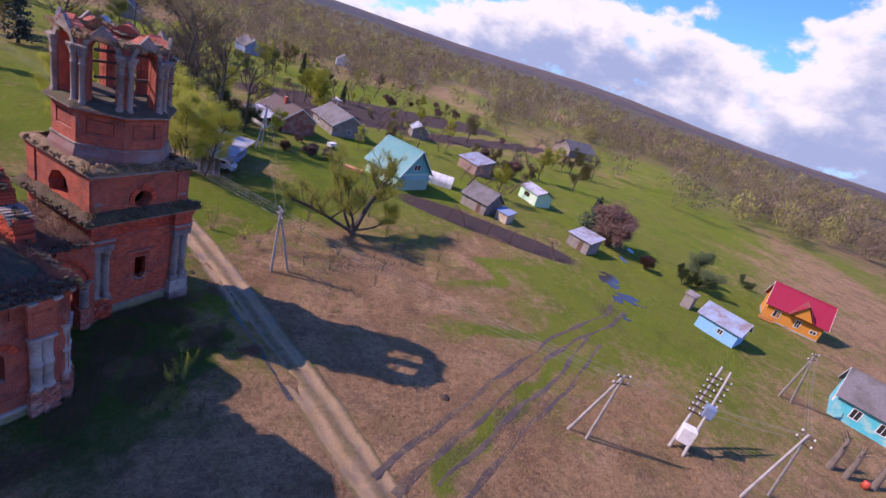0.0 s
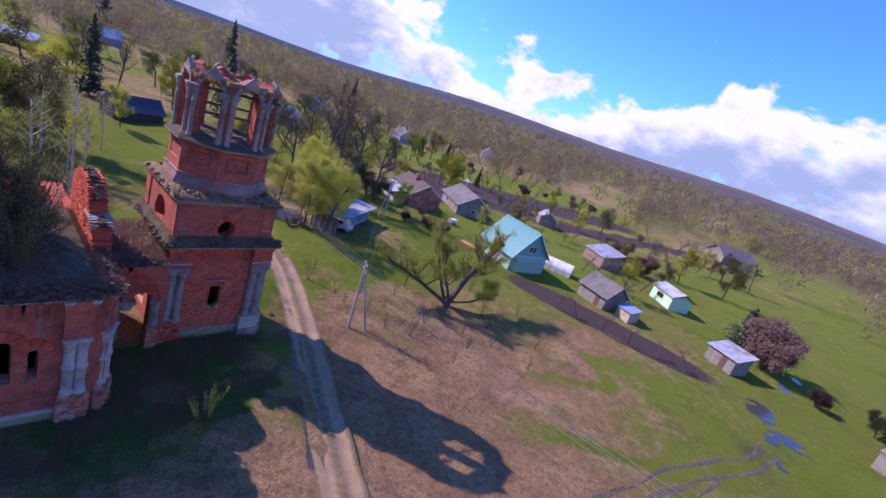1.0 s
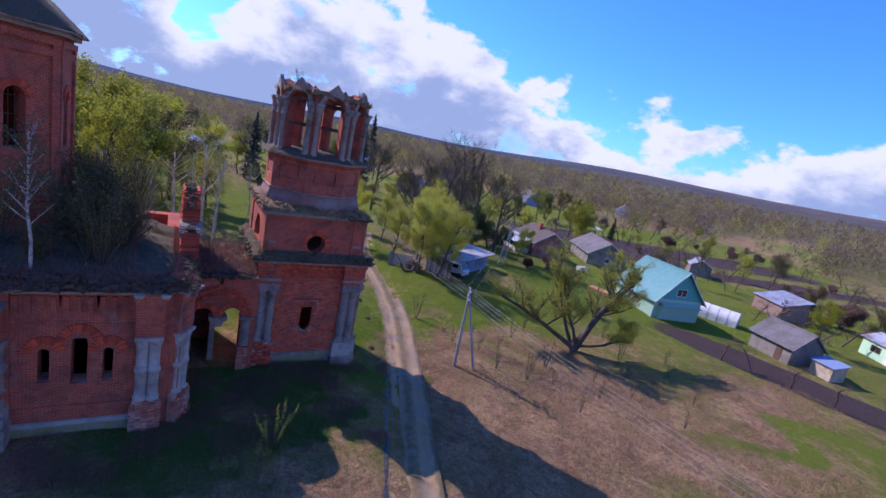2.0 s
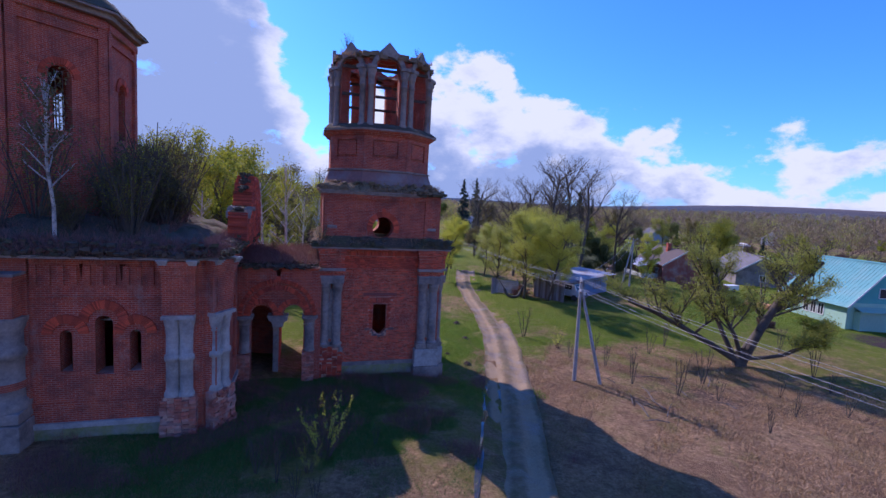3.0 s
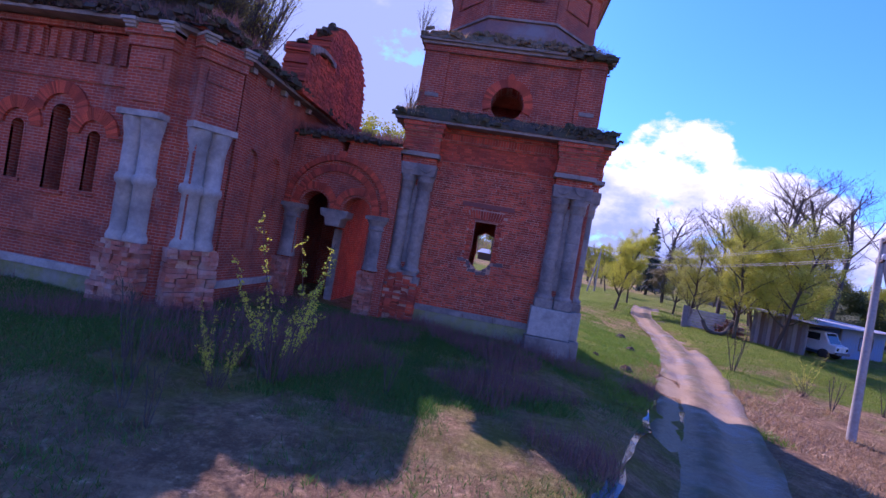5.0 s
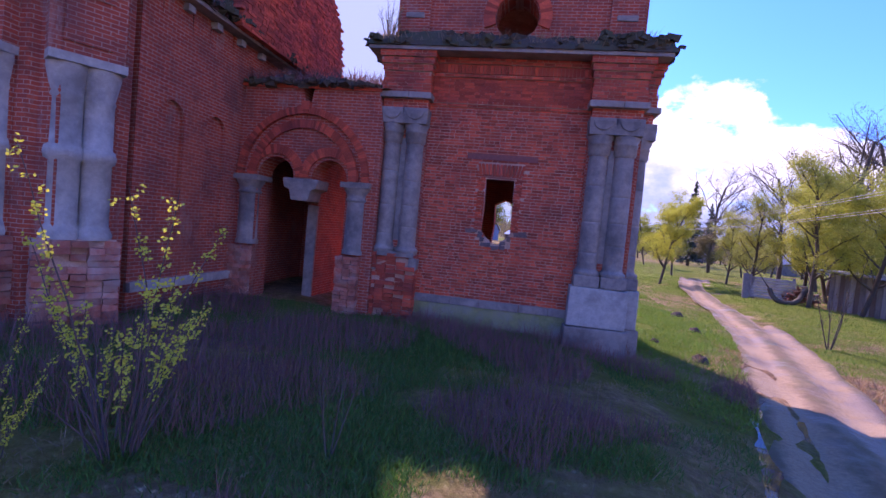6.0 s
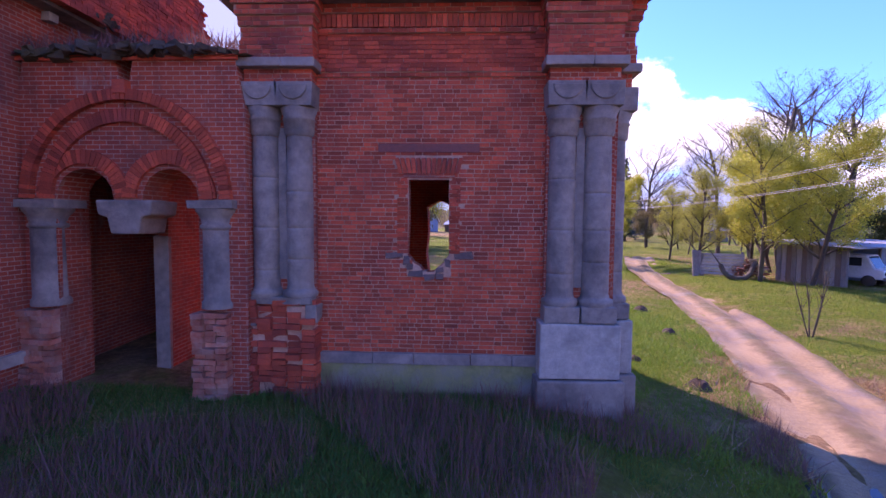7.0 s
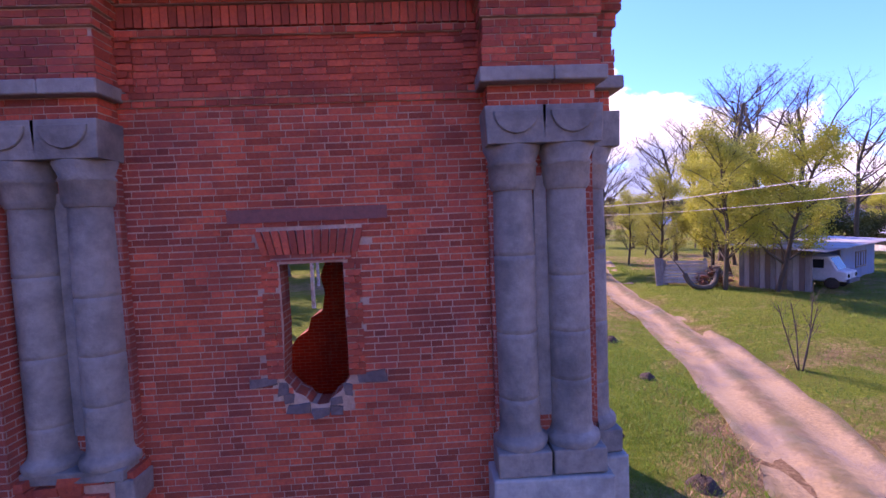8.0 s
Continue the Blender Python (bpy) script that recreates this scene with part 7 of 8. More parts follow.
def build_greenhouse(x, y, rot):
    e = thing("greenhouse", "white film greenhouse with a rounded roof", "greenhouse", (x, y, gz(x, y)))
    e.rotation_euler = (0, 0, radians(rot))
    arc = [(1.5 * math.cos(math.pi * i / 12), 0.7 + 1.3 * math.sin(math.pi * i / 12)) for i in range(13)]
    arc = [(1.5, -0.2)] + arc + [(-1.5, -0.2)]
    n = len(arc)
    m = M().add([(x_, s * 2.6, z) for s in (-1, 1) for x_, z in arc], [(i, i + 1, n + i + 1, n + i) for i in range(n - 1)] + [tuple(range(n - 1, -1, -1)), tuple(range(n, 2 * n))])
    part("film", m, M_WHITE, e)
    for k in range(5):
        y0 = -2.6 + k * 1.3
        m = M()
        for (a, b), (c, d) in zip(arc[:-1], arc[1:]):
            m.tube((a * 1.01, y0, b + 0.01), (c * 1.01, y0, d + 0.01), 0.03, 0.03, 4)
        part("hoop", m, M_CONCRETE, e)


build_greenhouse(62.5, 7.0, 20)


def build_timber_stack(x, y, rot):
    e = thing("timber_stack", "stack of fresh orange planks beside the cottage", "planks", (x, y, gz(x, y)))
    e.rotation_euler = (0, 0, radians(rot))
    wood = boards_material("fresh orange planks", (0.6, 0.3, 0.12), (0.48, 0.23, 0.09))
    for layer in range(5):
        for k in range(6):
            part("plank", M().box(-1.6 + random.uniform(-0.1, 0.1), 1.6 + random.uniform(-0.1, 0.1), -0.66 + k * 0.22, -0.47 + k * 0.22, 0.05 + layer * 0.11, 0.13 + layer * 0.11, 0.006), wood, e)


build_timber_stack(46.9, 16.2, 105)


def build_handcart(x, y):
    e = thing("handcart", "small white box trailer standing on the grass", "trailer", (x, y, gz(x, y)))
    soften(part("box", M().box(-0.9, 0.9, -0.5, 0.5, 0.4, 1.0).box(-0.95, 0.95, -0.55, 0.55, 0.96, 1.04), M_WHITE, e), 0.03)
    for s in (-1, 1):
        part("wheel", M(pose(0.0, s * 0.55, 0.3, 90, 0, 0)).lathe(0, 0, [(0.12, -0.06), (0.3, -0.06), (0.3, 0.06), (0.12, 0.06)], 14), M_DARKWOOD, e)
    part("drawbar", M().tube((0.9, 0, 0.5), (1.7, 0, 0.25), 0.03, 0.03, 6, True), M_IRON, e)


build_handcart(54.2, 26.8)


def build_pollard(x, y, h, lean, seed):
    """A bare cut-back trunk with stubs of limbs."""
    r = random.Random(seed)
    e = thing("pollard", "grey cut-back tree trunk with short stubs", "tree trunk", (x, y, gz(x, y)), "pollards")
    m = M().tube((0, 0, -0.2), (lean * 0.4, 0, h * 0.5), 0.3, 0.24, 9).tube((lean * 0.4, 0, h * 0.5), (lean, 0.1, h), 0.24, 0.16, 9, True)
    part("trunk", m, M_BARK_PALE, e)
    for k in range(6):
        a, t = r.uniform(0, 6.28), r.uniform(0.65, 1.0)
        p = Vector((lean * t, 0.05, h * t))
        q = M().tube(p, p + Vector((math.cos(a), math.sin(a), 1.1)) * r.uniform(0.3, 0.9), 0.08, 0.03, 5, True)
        part("limb", q, M_BARK, e)


M_BARK_PALE = surface("pale grey bark", (0.22, 0.18, 0.145), (0.14, 0.115, 0.095), (0.1, 0.085, 0.07), 9, 1.4, 0.95, 0.6)
for k, (x, y) in enumerate(((29.6, -52.1), (29.4, -53.4), (30.0, -55.8))):
    build_pollard(x, y, 3.4 - 0.3 * k, 0.3, 40 + k)
b = thing("bucket", "red plastic barrel lying by a trunk", "barrel", (29.2, -54.8, gz(29.2, -54.8)))
part("body", M().lathe(0, 0, [(0.0, 0.0), (0.26, 0.0), (0.3, 0.3), (0.28, 0.7), (0.2, 0.74)], 14), surface("red plastic", (0.5, 0.08, 0.04), (0.4, 0.06, 0.03), None, 4, 1, 0.5, 0.1), b)


def build_molehill(x, y, s, seed):
    m = M()
    n = 14
    rings = [[(x + s * k * math.cos(6.283 * i / n) * (1 + 0.25 * noise.noise(Vector((i, seed, k)))), y + s * k * math.sin(6.283 * i / n) * (1 + 0.25 * noise.noise(Vector((i, seed + 5, k)))), gz(x, y) + s * 0.75 * (1 - k * k) - 0.03 + 0.05 * noise.noise(Vector((i * 1.3, k * 4, seed)))) for i in range(n)] for k in (1.0, 0.75, 0.45, 0.12)]
    for a, c in zip(rings[:-1], rings[1:]):
        m.loft(a, c, 2, 0.05, seed, freq=6)
    tagged(part("molehill", m, M_EARTH), "small dark heap of crumbly earth in the grass", "molehill", "molehills")


M_EARTH = surface("crumbly earth", (0.09, 0.06, 0.045), (0.05, 0.035, 0.028), None, 25, 1, 1.0, 1.0)
for k, (x, y, s) in enumerate(((6.1, 2.5, 0.32), (7.9, 8.2, 0.28), (8.6, 12.6, 0.35), (5.4, 4.6, 0.2), (9.5, -20.5, 0.4))):
    build_molehill(x, y, s, k)

rnd = random.Random(31)
for k in range(14):
    x, y = rnd.uniform(13.0, 22.0), rnd.uniform(-6.5, 0.5)
    a, ln = rnd.uniform(0, 3.14), rnd.uniform(0.8, 2.6)
    p0 = Vector((x, y, gz(x, y) + 0.08))
    x1, y1 = x + ln * math.cos(a), y + ln * math.sin(a)
    p1 = Vector((x1, y1, gz(x1, y1) + 0.1))
    mid = p0.lerp(p1, 0.5) + Vector((0.08, 0.08, 0.06))
    tagged(part("fallen_branch", M().tube(p0, mid, 0.035, 0.028, 6, True).tube(mid, p1, 0.028, 0.012, 6, True).tube(mid, mid + Vector((0.3, -0.3, 0.25)), 0.02, 0.008, 4), M_BARK_PALE), "pale dead branch lying in the dry grass", "branch", "fallen branches")


# ---- trees ----
class Leaves:
    def __init__(self):
        self.v, self.f = [], []

    def add(self, p, size, rnd, droop=0.0):
        a = Vector((rnd.gauss(0, 1), rnd.gauss(0, 1), rnd.gauss(0, 1))).normalized()
        b = a.orthogonal().normalized() * size * rnd.uniform(0.5, 0.9)
        a = a * size
        k = len(self.v)
        self.v += [p - a, p + b, p + a, p - b]
        self.f.append((k, k + 1, k + 2, k + 3))


def grow(m, lv, rnd, p, d, length, r, level, spec):
    """One branch and its side shoots."""
    seg = 4 if level == 0 else 3
    q, dd = Vector(p), Vector(d).normalized()
    nodes = [(q.copy(), r)]
    for i in range(seg):
        dd = (dd + Vector((rnd.gauss(0, 1), rnd.gauss(0, 1), rnd.gauss(0, 0.6))) * spec["wob"] + Vector((0, 0, spec["up"] if level else spec["up"] * 0.3))).normalized()
        q2 = q + dd * length / seg
        r2 = r * (1 - 0.6 * (i + 1) / seg) if level else r * (1 - 0.5 * (i + 1) / seg)
        m.tube(q, q2, nodes[-1][1], r2, spec["sides"][min(level, len(spec["sides"]) - 1)])
        q = q2
        nodes.append((q.copy(), r2))
    if level >= spec["levels"]:
        for _ in range(spec["leaf_n"]):
            t = rnd.random()
            lv.add(nodes[0][0].lerp(q, t) + Vector((rnd.gauss(0, 1), rnd.gauss(0, 1), rnd.gauss(0, 1))) * spec["spread"], spec["leaf"], rnd)
        return
    for k in range(spec["kids"][level]):
        t = rnd.uniform(spec["from"] if level == 0 else 0.25, 1.0)
        i = min(int(t * seg), seg - 1)
        a, b = nodes[i], nodes[i + 1]
        pos = a[0].lerp(b[0], t * seg - i)
        axis_ = Vector((rnd.gauss(0, 1), rnd.gauss(0, 1), 0.2)).normalized()
        cd = (dd * spec["along"] + axis_ * rnd.uniform(0.6, 1.1)).normalized()
        cl = length * spec["ratio"] * rnd.uniform(0.7, 1.15) * (1.15 - 0.45 * t)
        grow(m, lv, rnd, pos, cd, cl, max(b[1] * rnd.uniform(0.45, 0.7), 0.006), level + 1, spec)


SPECS = {
    "bare": dict(levels=3, kids=(14, 9, 6), wob=0.15, up=0.1, ratio=0.5, along=0.55, **{"from": 0.28}, leaf_n=3, leaf=0.05, spread=0.12, sides=(8, 5, 4, 3)),
    "linden": dict(levels=3, kids=(9, 6, 5), wob=0.18, up=0.08, ratio=0.5, along=0.55, **{"from": 0.25}, leaf_n=34, leaf=0.06, spread=0.26, sides=(7, 5, 3, 3)),
    "airy": dict(levels=3, kids=(15, 8, 6), wob=0.15, up=0.07, ratio=0.42, along=0.55, **{"from": 0.2}, leaf_n=34, leaf=0.058, spread=0.3, sides=(7, 5, 3, 3)),
    "leafy": dict(levels=3, kids=(10, 6, 4), wob=0.2, up=0.05, ratio=0.48, along=0.4, **{"from": 0.2}, leaf_n=26, leaf=0.09, spread=0.3, sides=(7, 4, 3, 3)),
    "apple": dict(levels=3, kids=(7, 5, 4), wob=0.3, up=0.06, ratio=0.58, along=0.3, **{"from": 0.35}, leaf_n=4, leaf=0.035, spread=0.1, sides=(6, 4, 3, 3)),
    "birch": dict(levels=2, kids=(20, 7), wob=0.06, up=0.06, ratio=0.22, along=0.7, **{"from": 0.35}, leaf_n=9, leaf=0.05, spread=0.2, sides=(7, 4, 3)),
    "bush": dict(levels=2, kids=(7, 5), wob=0.16, up=0.12, ratio=0.5, along=0.9, **{"from": 0.15}, leaf_n=6, leaf=0.045, spread=0.12, sides=(4, 3, 3)),
    "whip": dict(levels=1, kids=(7,), wob=0.07, up=0.08, ratio=0.3, along=1.1, **{"from": 0.3}, leaf_n=5, leaf=0.03, spread=0.06, sides=(4, 3)),
}


def leaf_part(lv, material, parent):
    me = bpy.data.meshes.new("crown")
    me.from_pydata([tuple(v) for v in lv.v], [], lv.f)
    me.materials.append(material)
    ob = new("crown", me)
    ob.parent = parent
    return ob


def tree(name, spec, seed, height, radius, bark, leaf, label, category="tree", group="", stems=1, lean=0.0, spread_stems=0.25):
    rnd = random.Random(seed)
    e = thing(name, label, category, (0, 0, 0), group)
    m, lv = M(), Leaves()
    for s in range(stems):
        a = 2 * math.pi * s / max(stems, 1) + rnd.random()
        d = Vector((math.cos(a) * spread_stems * (stems > 1) + lean, math.sin(a) * spread_stems * (stems > 1), 1))
        o = Vector((math.cos(a), math.sin(a), 0)) * radius * 1.2 * (stems > 1)
        grow(m, lv, rnd, o - Vector((0, 0, 0.15)), d, height * rnd.uniform(0.55, 0.72) if stems > 1 else height * 0.72, radius, 0, SPECS[spec])
    part("trunk", m, bark, e)
    if lv.f:
        leaf_part(lv, leaf, e)
    return e


def plant(src, x, y, scale=1.0, turn=0.0, z=None, first=[None]):
    z = gz(x, y) if z is None else z
    c = copy_thing(src, Matrix.Translation((x, y, z)) @ Matrix.Rotation(radians(turn), 4, "Z"))
    c.scale = (scale, scale, scale)
    return c


def place(e, x, y, z=None, turn=0.0, scale=1.0):
    e.location, e.rotation_euler, e.scale = (x, y, gz(x, y) if z is None else z), (0, 0, radians(turn)), (scale,) * 3
    return e


M_LEAF_FRESH = leaf_material("fresh linden leaves", (0.52, 0.5, 0.06), (0.36, 0.4, 0.05), 0.5)


# the old willow by the field
def build_willow():
    rnd = random.Random(12)
    e = thing("willow", "old leaning willow with forked limbs and first leaves", "tree", (27.0, 1.4, gz(27, 1.4)))
    m, lv = M(), Leaves()
    sp = dict(SPECS["bare"], kids=(11, 8, 6), leaf_n=13, leaf=0.055, wob=0.18, up=0.16, ratio=0.44, along=0.6, spread=0.2)
    limbs = [((0, 0, 0.3), (-0.95, 0.45, 0.75), 9.0, 0.24), ((0.3, 0, 0.2), (0.3, -0.1, 1.0), 10.5, 0.34), ((0.2, -0.2, 0.6), (1.0, -0.9, 0.15), 5.0, 0.16), ((0, 0.2, 0.3), (-0.35, 0.8, 1.2), 8.0, 0.19), ((0.5, 0.1, 1.2), (0.9, 0.3, 0.9), 7.5, 0.19), ((-0.1, -0.1, 1.0), (-0.5, -0.3, 1.0), 7.0, 0.16)]
    for p, d, ln, r in limbs:
        grow(m, lv, rnd, p, d, ln, r, 0, sp)
    m.tube((0.1, 0, -0.4), (0.2, 0, 1.3), 0.55, 0.36, 10)
    part("trunk", m, M_BARK, e)
    leaf_part(lv, M_LEAF_YELLOW, e)


build_willow()

lind = tree("linden", "airy", 21, 13.0, 0.17, M_BARK, M_LEAF_FRESH, "slender tree in fresh yellow-green leaf")
place(lind, 19.0, 21.0, scale=0.85)
plant(lind, 21.3, 19.9, 0.8, 70)
plant(lind, 23.5, 27.0, 0.85, 250)
plant(lind, 20.4, 24.4, 0.75, 160)
plant(lind, 17.8, 26.5, 0.66, 30)
plant(lind, 24.6, 23.6, 0.8, 300)
plant(lind, 13.2, 32.5, 0.72, 140)
plant(lind, 17.0, 42.0, 0.7, 200)
plant(lind, 20.5, 37.0, 0.62, 20)
plant(lind, 28.0, 33.0, 0.85, 310)
for k, (x, y, s) in enumerate(((44, 46, 0.6), (50, 52, 0.7), (36, 52, 0.65), (60, 50, 0.6), (30, 56, 0.6), (74, 48, 0.6), (42, 30, 0.5), (62, 26, 0.42), (20, 66, 0.7), (8, 62, 0.6), (27, 47, 0.55), (88, 62, 0.7))):
    plant(lind, x, y, s, k * 77)
birchlike = ((-5.6, 15.5, 1.25), (-4.4, 18.5, 1.0))
bare = tree("bare_tree", "bare", 31, 22.0, 0.3, M_BARK, M_LEAF_OLIVE, "tall bare tree with thin grey branches")
place(bare, 35.5, 40.5)
plant(bare, 30.5, 41.0, 0.78, 90)
plant(bare, 25.0, 37.0, 0.7, 20)
plant(bare, 33.0, 33.0, 0.85, 310)
plant(bare, 40.0, 34.0, 0.7, 160)
plant(bare, 29.0, 36.5, 0.92, 250)
plant(bare, 28.0, 62.0, 0.8, 200)
plant(bare, 44.0, 52.0, 0.7, 45)
leafy = tree("leafy_tree", "leafy", 41, 9.0, 0.18, M_BARK, M_LEAF_GREEN, "broad tree in young green leaf")
place(leafy, 42.0, 42.0)
olive = tree("budding_tree", "leafy", 43, 9.0, 0.18, M_BARK, M_LEAF_OLIVE, "broad tree with olive buds")
place(olive, 47.0, 55.0)
yellow = tree("yellow_tree", "leafy", 47, 10.0, 0.18, M_BARK, M_LEAF_YELLOW, "roadside tree in yellow-green leaf")
place(yellow, 5.0, 88.0)
red_bush = tree("red_bush", "leafy", 53, 6.5, 0.16, M_BARK_RED, M_LEAF_RED, "dense purplish-brown bush without leaves", "bush", stems=5, spread_stems=0.45)
place(red_bush, 71.0, -25.6, scale=1.45)
apple = tree("apple_tree", "apple", 61, 4.2, 0.1, M_BARK_RED, M_LEAF_RED, "small bare fruit tree with spreading branches", group="fruit trees")
place(apple, 46.0, -3.0)
rnd = random.Random(5)
for k, (x, y) in enumerate(((46.6, -6), (47.4, -9.5), (48.2, -13), (49, -16.5), (50, -20), (70, 4), (67, -3), (88, 20), (92, 26), (100, 38), (96, 44), (84, 36), (108, 30), (112, 44), (120, 52), (104, 60), (80, 52), (76, 58), (90, 66), (70, 66), (126, 60), (134, 46), (146, 64), (118, 70), (58, 60), (62, 72), (50, 70))):
    plant(apple, x, y, rnd.uniform(0.75, 1.0) if k < 5 else rnd.uniform(1.0, 1.7), rnd.uniform(0, 360))
birch = tree("birch", "birch", 71, 13.0, 0.11, M_BIRCH, M_LEAF_YELLOW, "slim birch with a white trunk and tiny leaves", group="birches")
place(birch, -6.0, 27.0)
for x, y, s in birchlike + ((-7.5, 18, 1.1), (-13, 20, 1.0), (-18, 22, 1.15), (-3.0, 33, 1.0), (-9.5, 24, 0.9), (-11, 36, 1.1), (-16, 30, 1.0), (-22, 40, 1.15), (2, 44, 0.8), (-30, 48, 1.2), (-26, 34, 1.0)):
    plant(birch, x, y, s, x * 37)
for src, spots in ((yellow, ((-12, 62, 1.0), (-20, 80, 1.2), (-30, 66, 1.1), (0, 108, 1.2), (22, 84, 0.9), (-26, 96, 1.2), (66, 84, 1), (-46, 80, 1.2), (14, 130, 1.3))), (leafy, ((-36, 58, 1.1), (34, 96, 1.1), (78, 74, 1), (26, 112, 1.2), (-50, 100, 1.3), (96, 84, 1.2), (72, 118, 1.2), (40, 136, 1.4))),
                   (olive, ((-44, 50, 1.2), (8, 100, 1.1), (-8, 84, 1.1), (44, 80, 1.0), (56, 72, 1.1), (88, 100, 1.3), (110, 92, 1.2), (-60, 70, 1.3), (20, 150, 1.3), (60, 140, 1.4))), (bare, ((-40, 90, 0.7), (50, 120, 0.7), (84, 130, 0.7), (10, 118, 0.7), (6, 84, 0.75), (12, 86, 0.7)))):
    for x, y, s in spots:
        plant(src, x, y, s, (x * 53 + y * 17) % 360)
thicket = random.Random(14)
for k, (x, y, s) in enumerate(((-10, 34, 1.5), (-5.5, 38, 1.3), (-13, 30, 1.4), (-3.5, 45, 1.4), (-16, 40, 1.7), (-8, 47, 1.6), (-20, 36, 1.6), (-12, 52, 1.6), (-24, 48, 1.7), (-17, 27, 1.2))):
    plant((yellow, olive, yellow, lind)[k % 4], x, y, s * (0.75 if k % 4 == 3 else 1.0), k * 71)
for k in range(60):
    if k < 22:
        x, y = thicket.uniform(-34, -4), thicket.uniform(18, 62)
    elif k < 46:
        x, y = thicket.uniform(18, 95), thicket.uniform(46, 110)
    else:
        x, y = thicket.uniform(78, 140), thicket.uniform(-15, 40)
    src = thicket.choice((yellow, olive, lind, apple, bare) if k >= 22 else (yellow, olive, birch, lind))
    plant(src, x, y, thicket.uniform(0.35, 0.5) if src is bare else thicket.uniform(0.45, 0.8) if src is lind else thicket.uniform(0.6, 1.1), thicket.uniform(0, 360))
for k in range(64):
    x, y = thicket.uniform(-75, -10), thicket.uniform(42, 130)
    src = thicket.choice((yellow, yellow, olive, lind, lind, birch, leafy))
    plant(src, x, y, thicket.uniform(0.8, 1.25) if src in (lind, birch) else thicket.uniform(1.0, 1.6), thicket.uniform(0, 360))
for k in range(110):
    x, y = thicket.uniform(58, 170), thicket.uniform(-8, 120)
    if abs(x - 79.5) + abs(y + 8) < 9 or abs(x - 68) + abs(y - 36) < 14:
        continue
    src = thicket.choice((apple, apple, apple, red_bush, olive, yellow))
    plant(src, x, y, thicket.uniform(1.0, 1.9) if src is apple else thicket.uniform(0.35, 0.75), thicket.uniform(0, 360))
for x, y, s in ((44, 23, 0.42), (46.5, 21.5, 0.36), (41, 26, 0.34), (48.5, 30, 0.3), (38, 8.5, 0.25)):
    plant(red_bush, x, y, s, x * 31)
plant(leafy, 30.5, 34.0, 0.55, 10)
plant(red_bush, 66, -33, 0.5, 120)
plant(apple, 78, -3, 1.5, 33)
plant(red_bush, 92, 2, 0.9, 220)


def spruce(height, radius, seed, label="dark pointed spruce above the village trees"):
    r = random.Random(seed)
    e = thing("spruce", label, "spruce", (0, 0, 0), "spruces")
    m, lv = M(), Leaves()
    m.tube((0, 0, -0.2), (0, 0, height), 0.02 * height, 0.02, 8)
    n = int(height * 5.5)
    for i in range(n):
        t = 0.08 + 0.92 * i / n
        z = height * t
        ln = radius * (1 - t) ** 0.85 * r.uniform(0.75, 1.1) + 0.15
        a = r.uniform(0, 2 * math.pi)
        d = Vector((math.cos(a), math.sin(a), -0.18))
        tip = Vector((0, 0, z)) + d * ln
        m.tube((0, 0, z), tip, 0.03, 0.008, 3)
        for _ in range(int(12 + 26 * (1 - t))):
            u = r.uniform(0.15, 1.0)
            lv.add(Vector((0, 0, z)).lerp(tip, u) + Vector((r.gauss(0, 1), r.gauss(0, 1), r.gauss(-0.5, 0.7))) * ln * 0.13, 0.16 + height * 0.008, r)
    part("trunk", m, M_BARK, e)
    leaf_part(lv, M_NEEDLE, e)
    return e


sp = spruce(24, 4.5, 3)
place(sp, 31.7, 82, scale=0.66)
for x, y, s in ((7.2, 83, 0.62), (51.8, 63.5, 0.6), (77, 198, 1.0), (40, 250, 1.15), (138, 188, 0.7), (150, 215, 0.6), (100, 60, 0.28), (118, 92, 0.33), (112, 100, 0.3), (60, 150, 0.5)):
    plant(sp, x, y, s, x)
thuja = spruce(6.5, 2.6, 8, "broad dark evergreen beside a red bush")
place(thuja, 76.0, -21.0, scale=1.1)
pine = tree("pine", "leafy", 83, 7.0, 0.16, M_BARK, leaf_material("pine needles", (0.05, 0.085, 0.03), (0.09, 0.12, 0.04), 0.15), "bushy green pine beside a shed", stems=2)
place(pine, 70.0, -42.0)
plant(pine, 67.0, -39.5, 0.6, 100)
plant(pine, 83, -51.5, 0.4, 50)
plant(pine, 41.0, 37.0, 1.0, 160)
plant(pine, 38.5, 38.5, 0.8, 30)

# shrubs on the ruined roofs
shrub = tree("roof_shrub", "whip", 91, 5.2, 0.026, M_BARK, M_LEAF_YELLOW, "thicket of thin bare stems on the ruined roof", "shrub", "shrubs on the ruin", stems=15, spread_stems=0.3)
place(shrub, -10.2, -0.6, 7.9)
green_shrub = tree("roof_shrub", "bush", 93, 3.6, 0.035, M_BARK, M_LEAF_OLIVE, "tangled budding shrub growing on the ruined roof", "shrub", "shrubs on the ruin", stems=12, spread_stems=0.4)
place(green_shrub, -11.5, -2.2, 7.9)
rnd = random.Random(77)
for k in range(18):
    x, y = rnd.uniform(-20, -8.6), rnd.uniform(-4.3, -2.6)
    if k % 2:
        x, y = rnd.uniform(-12.3, -9.6), rnd.uniform(-3.0, 2.6)
    z = 7.55 + 0.16 * (y + 4.6)
    plant(rnd.choice((shrub, shrub, green_shrub)), x, y, rnd.uniform(0.6, 1.2), rnd.uniform(0, 360), z)
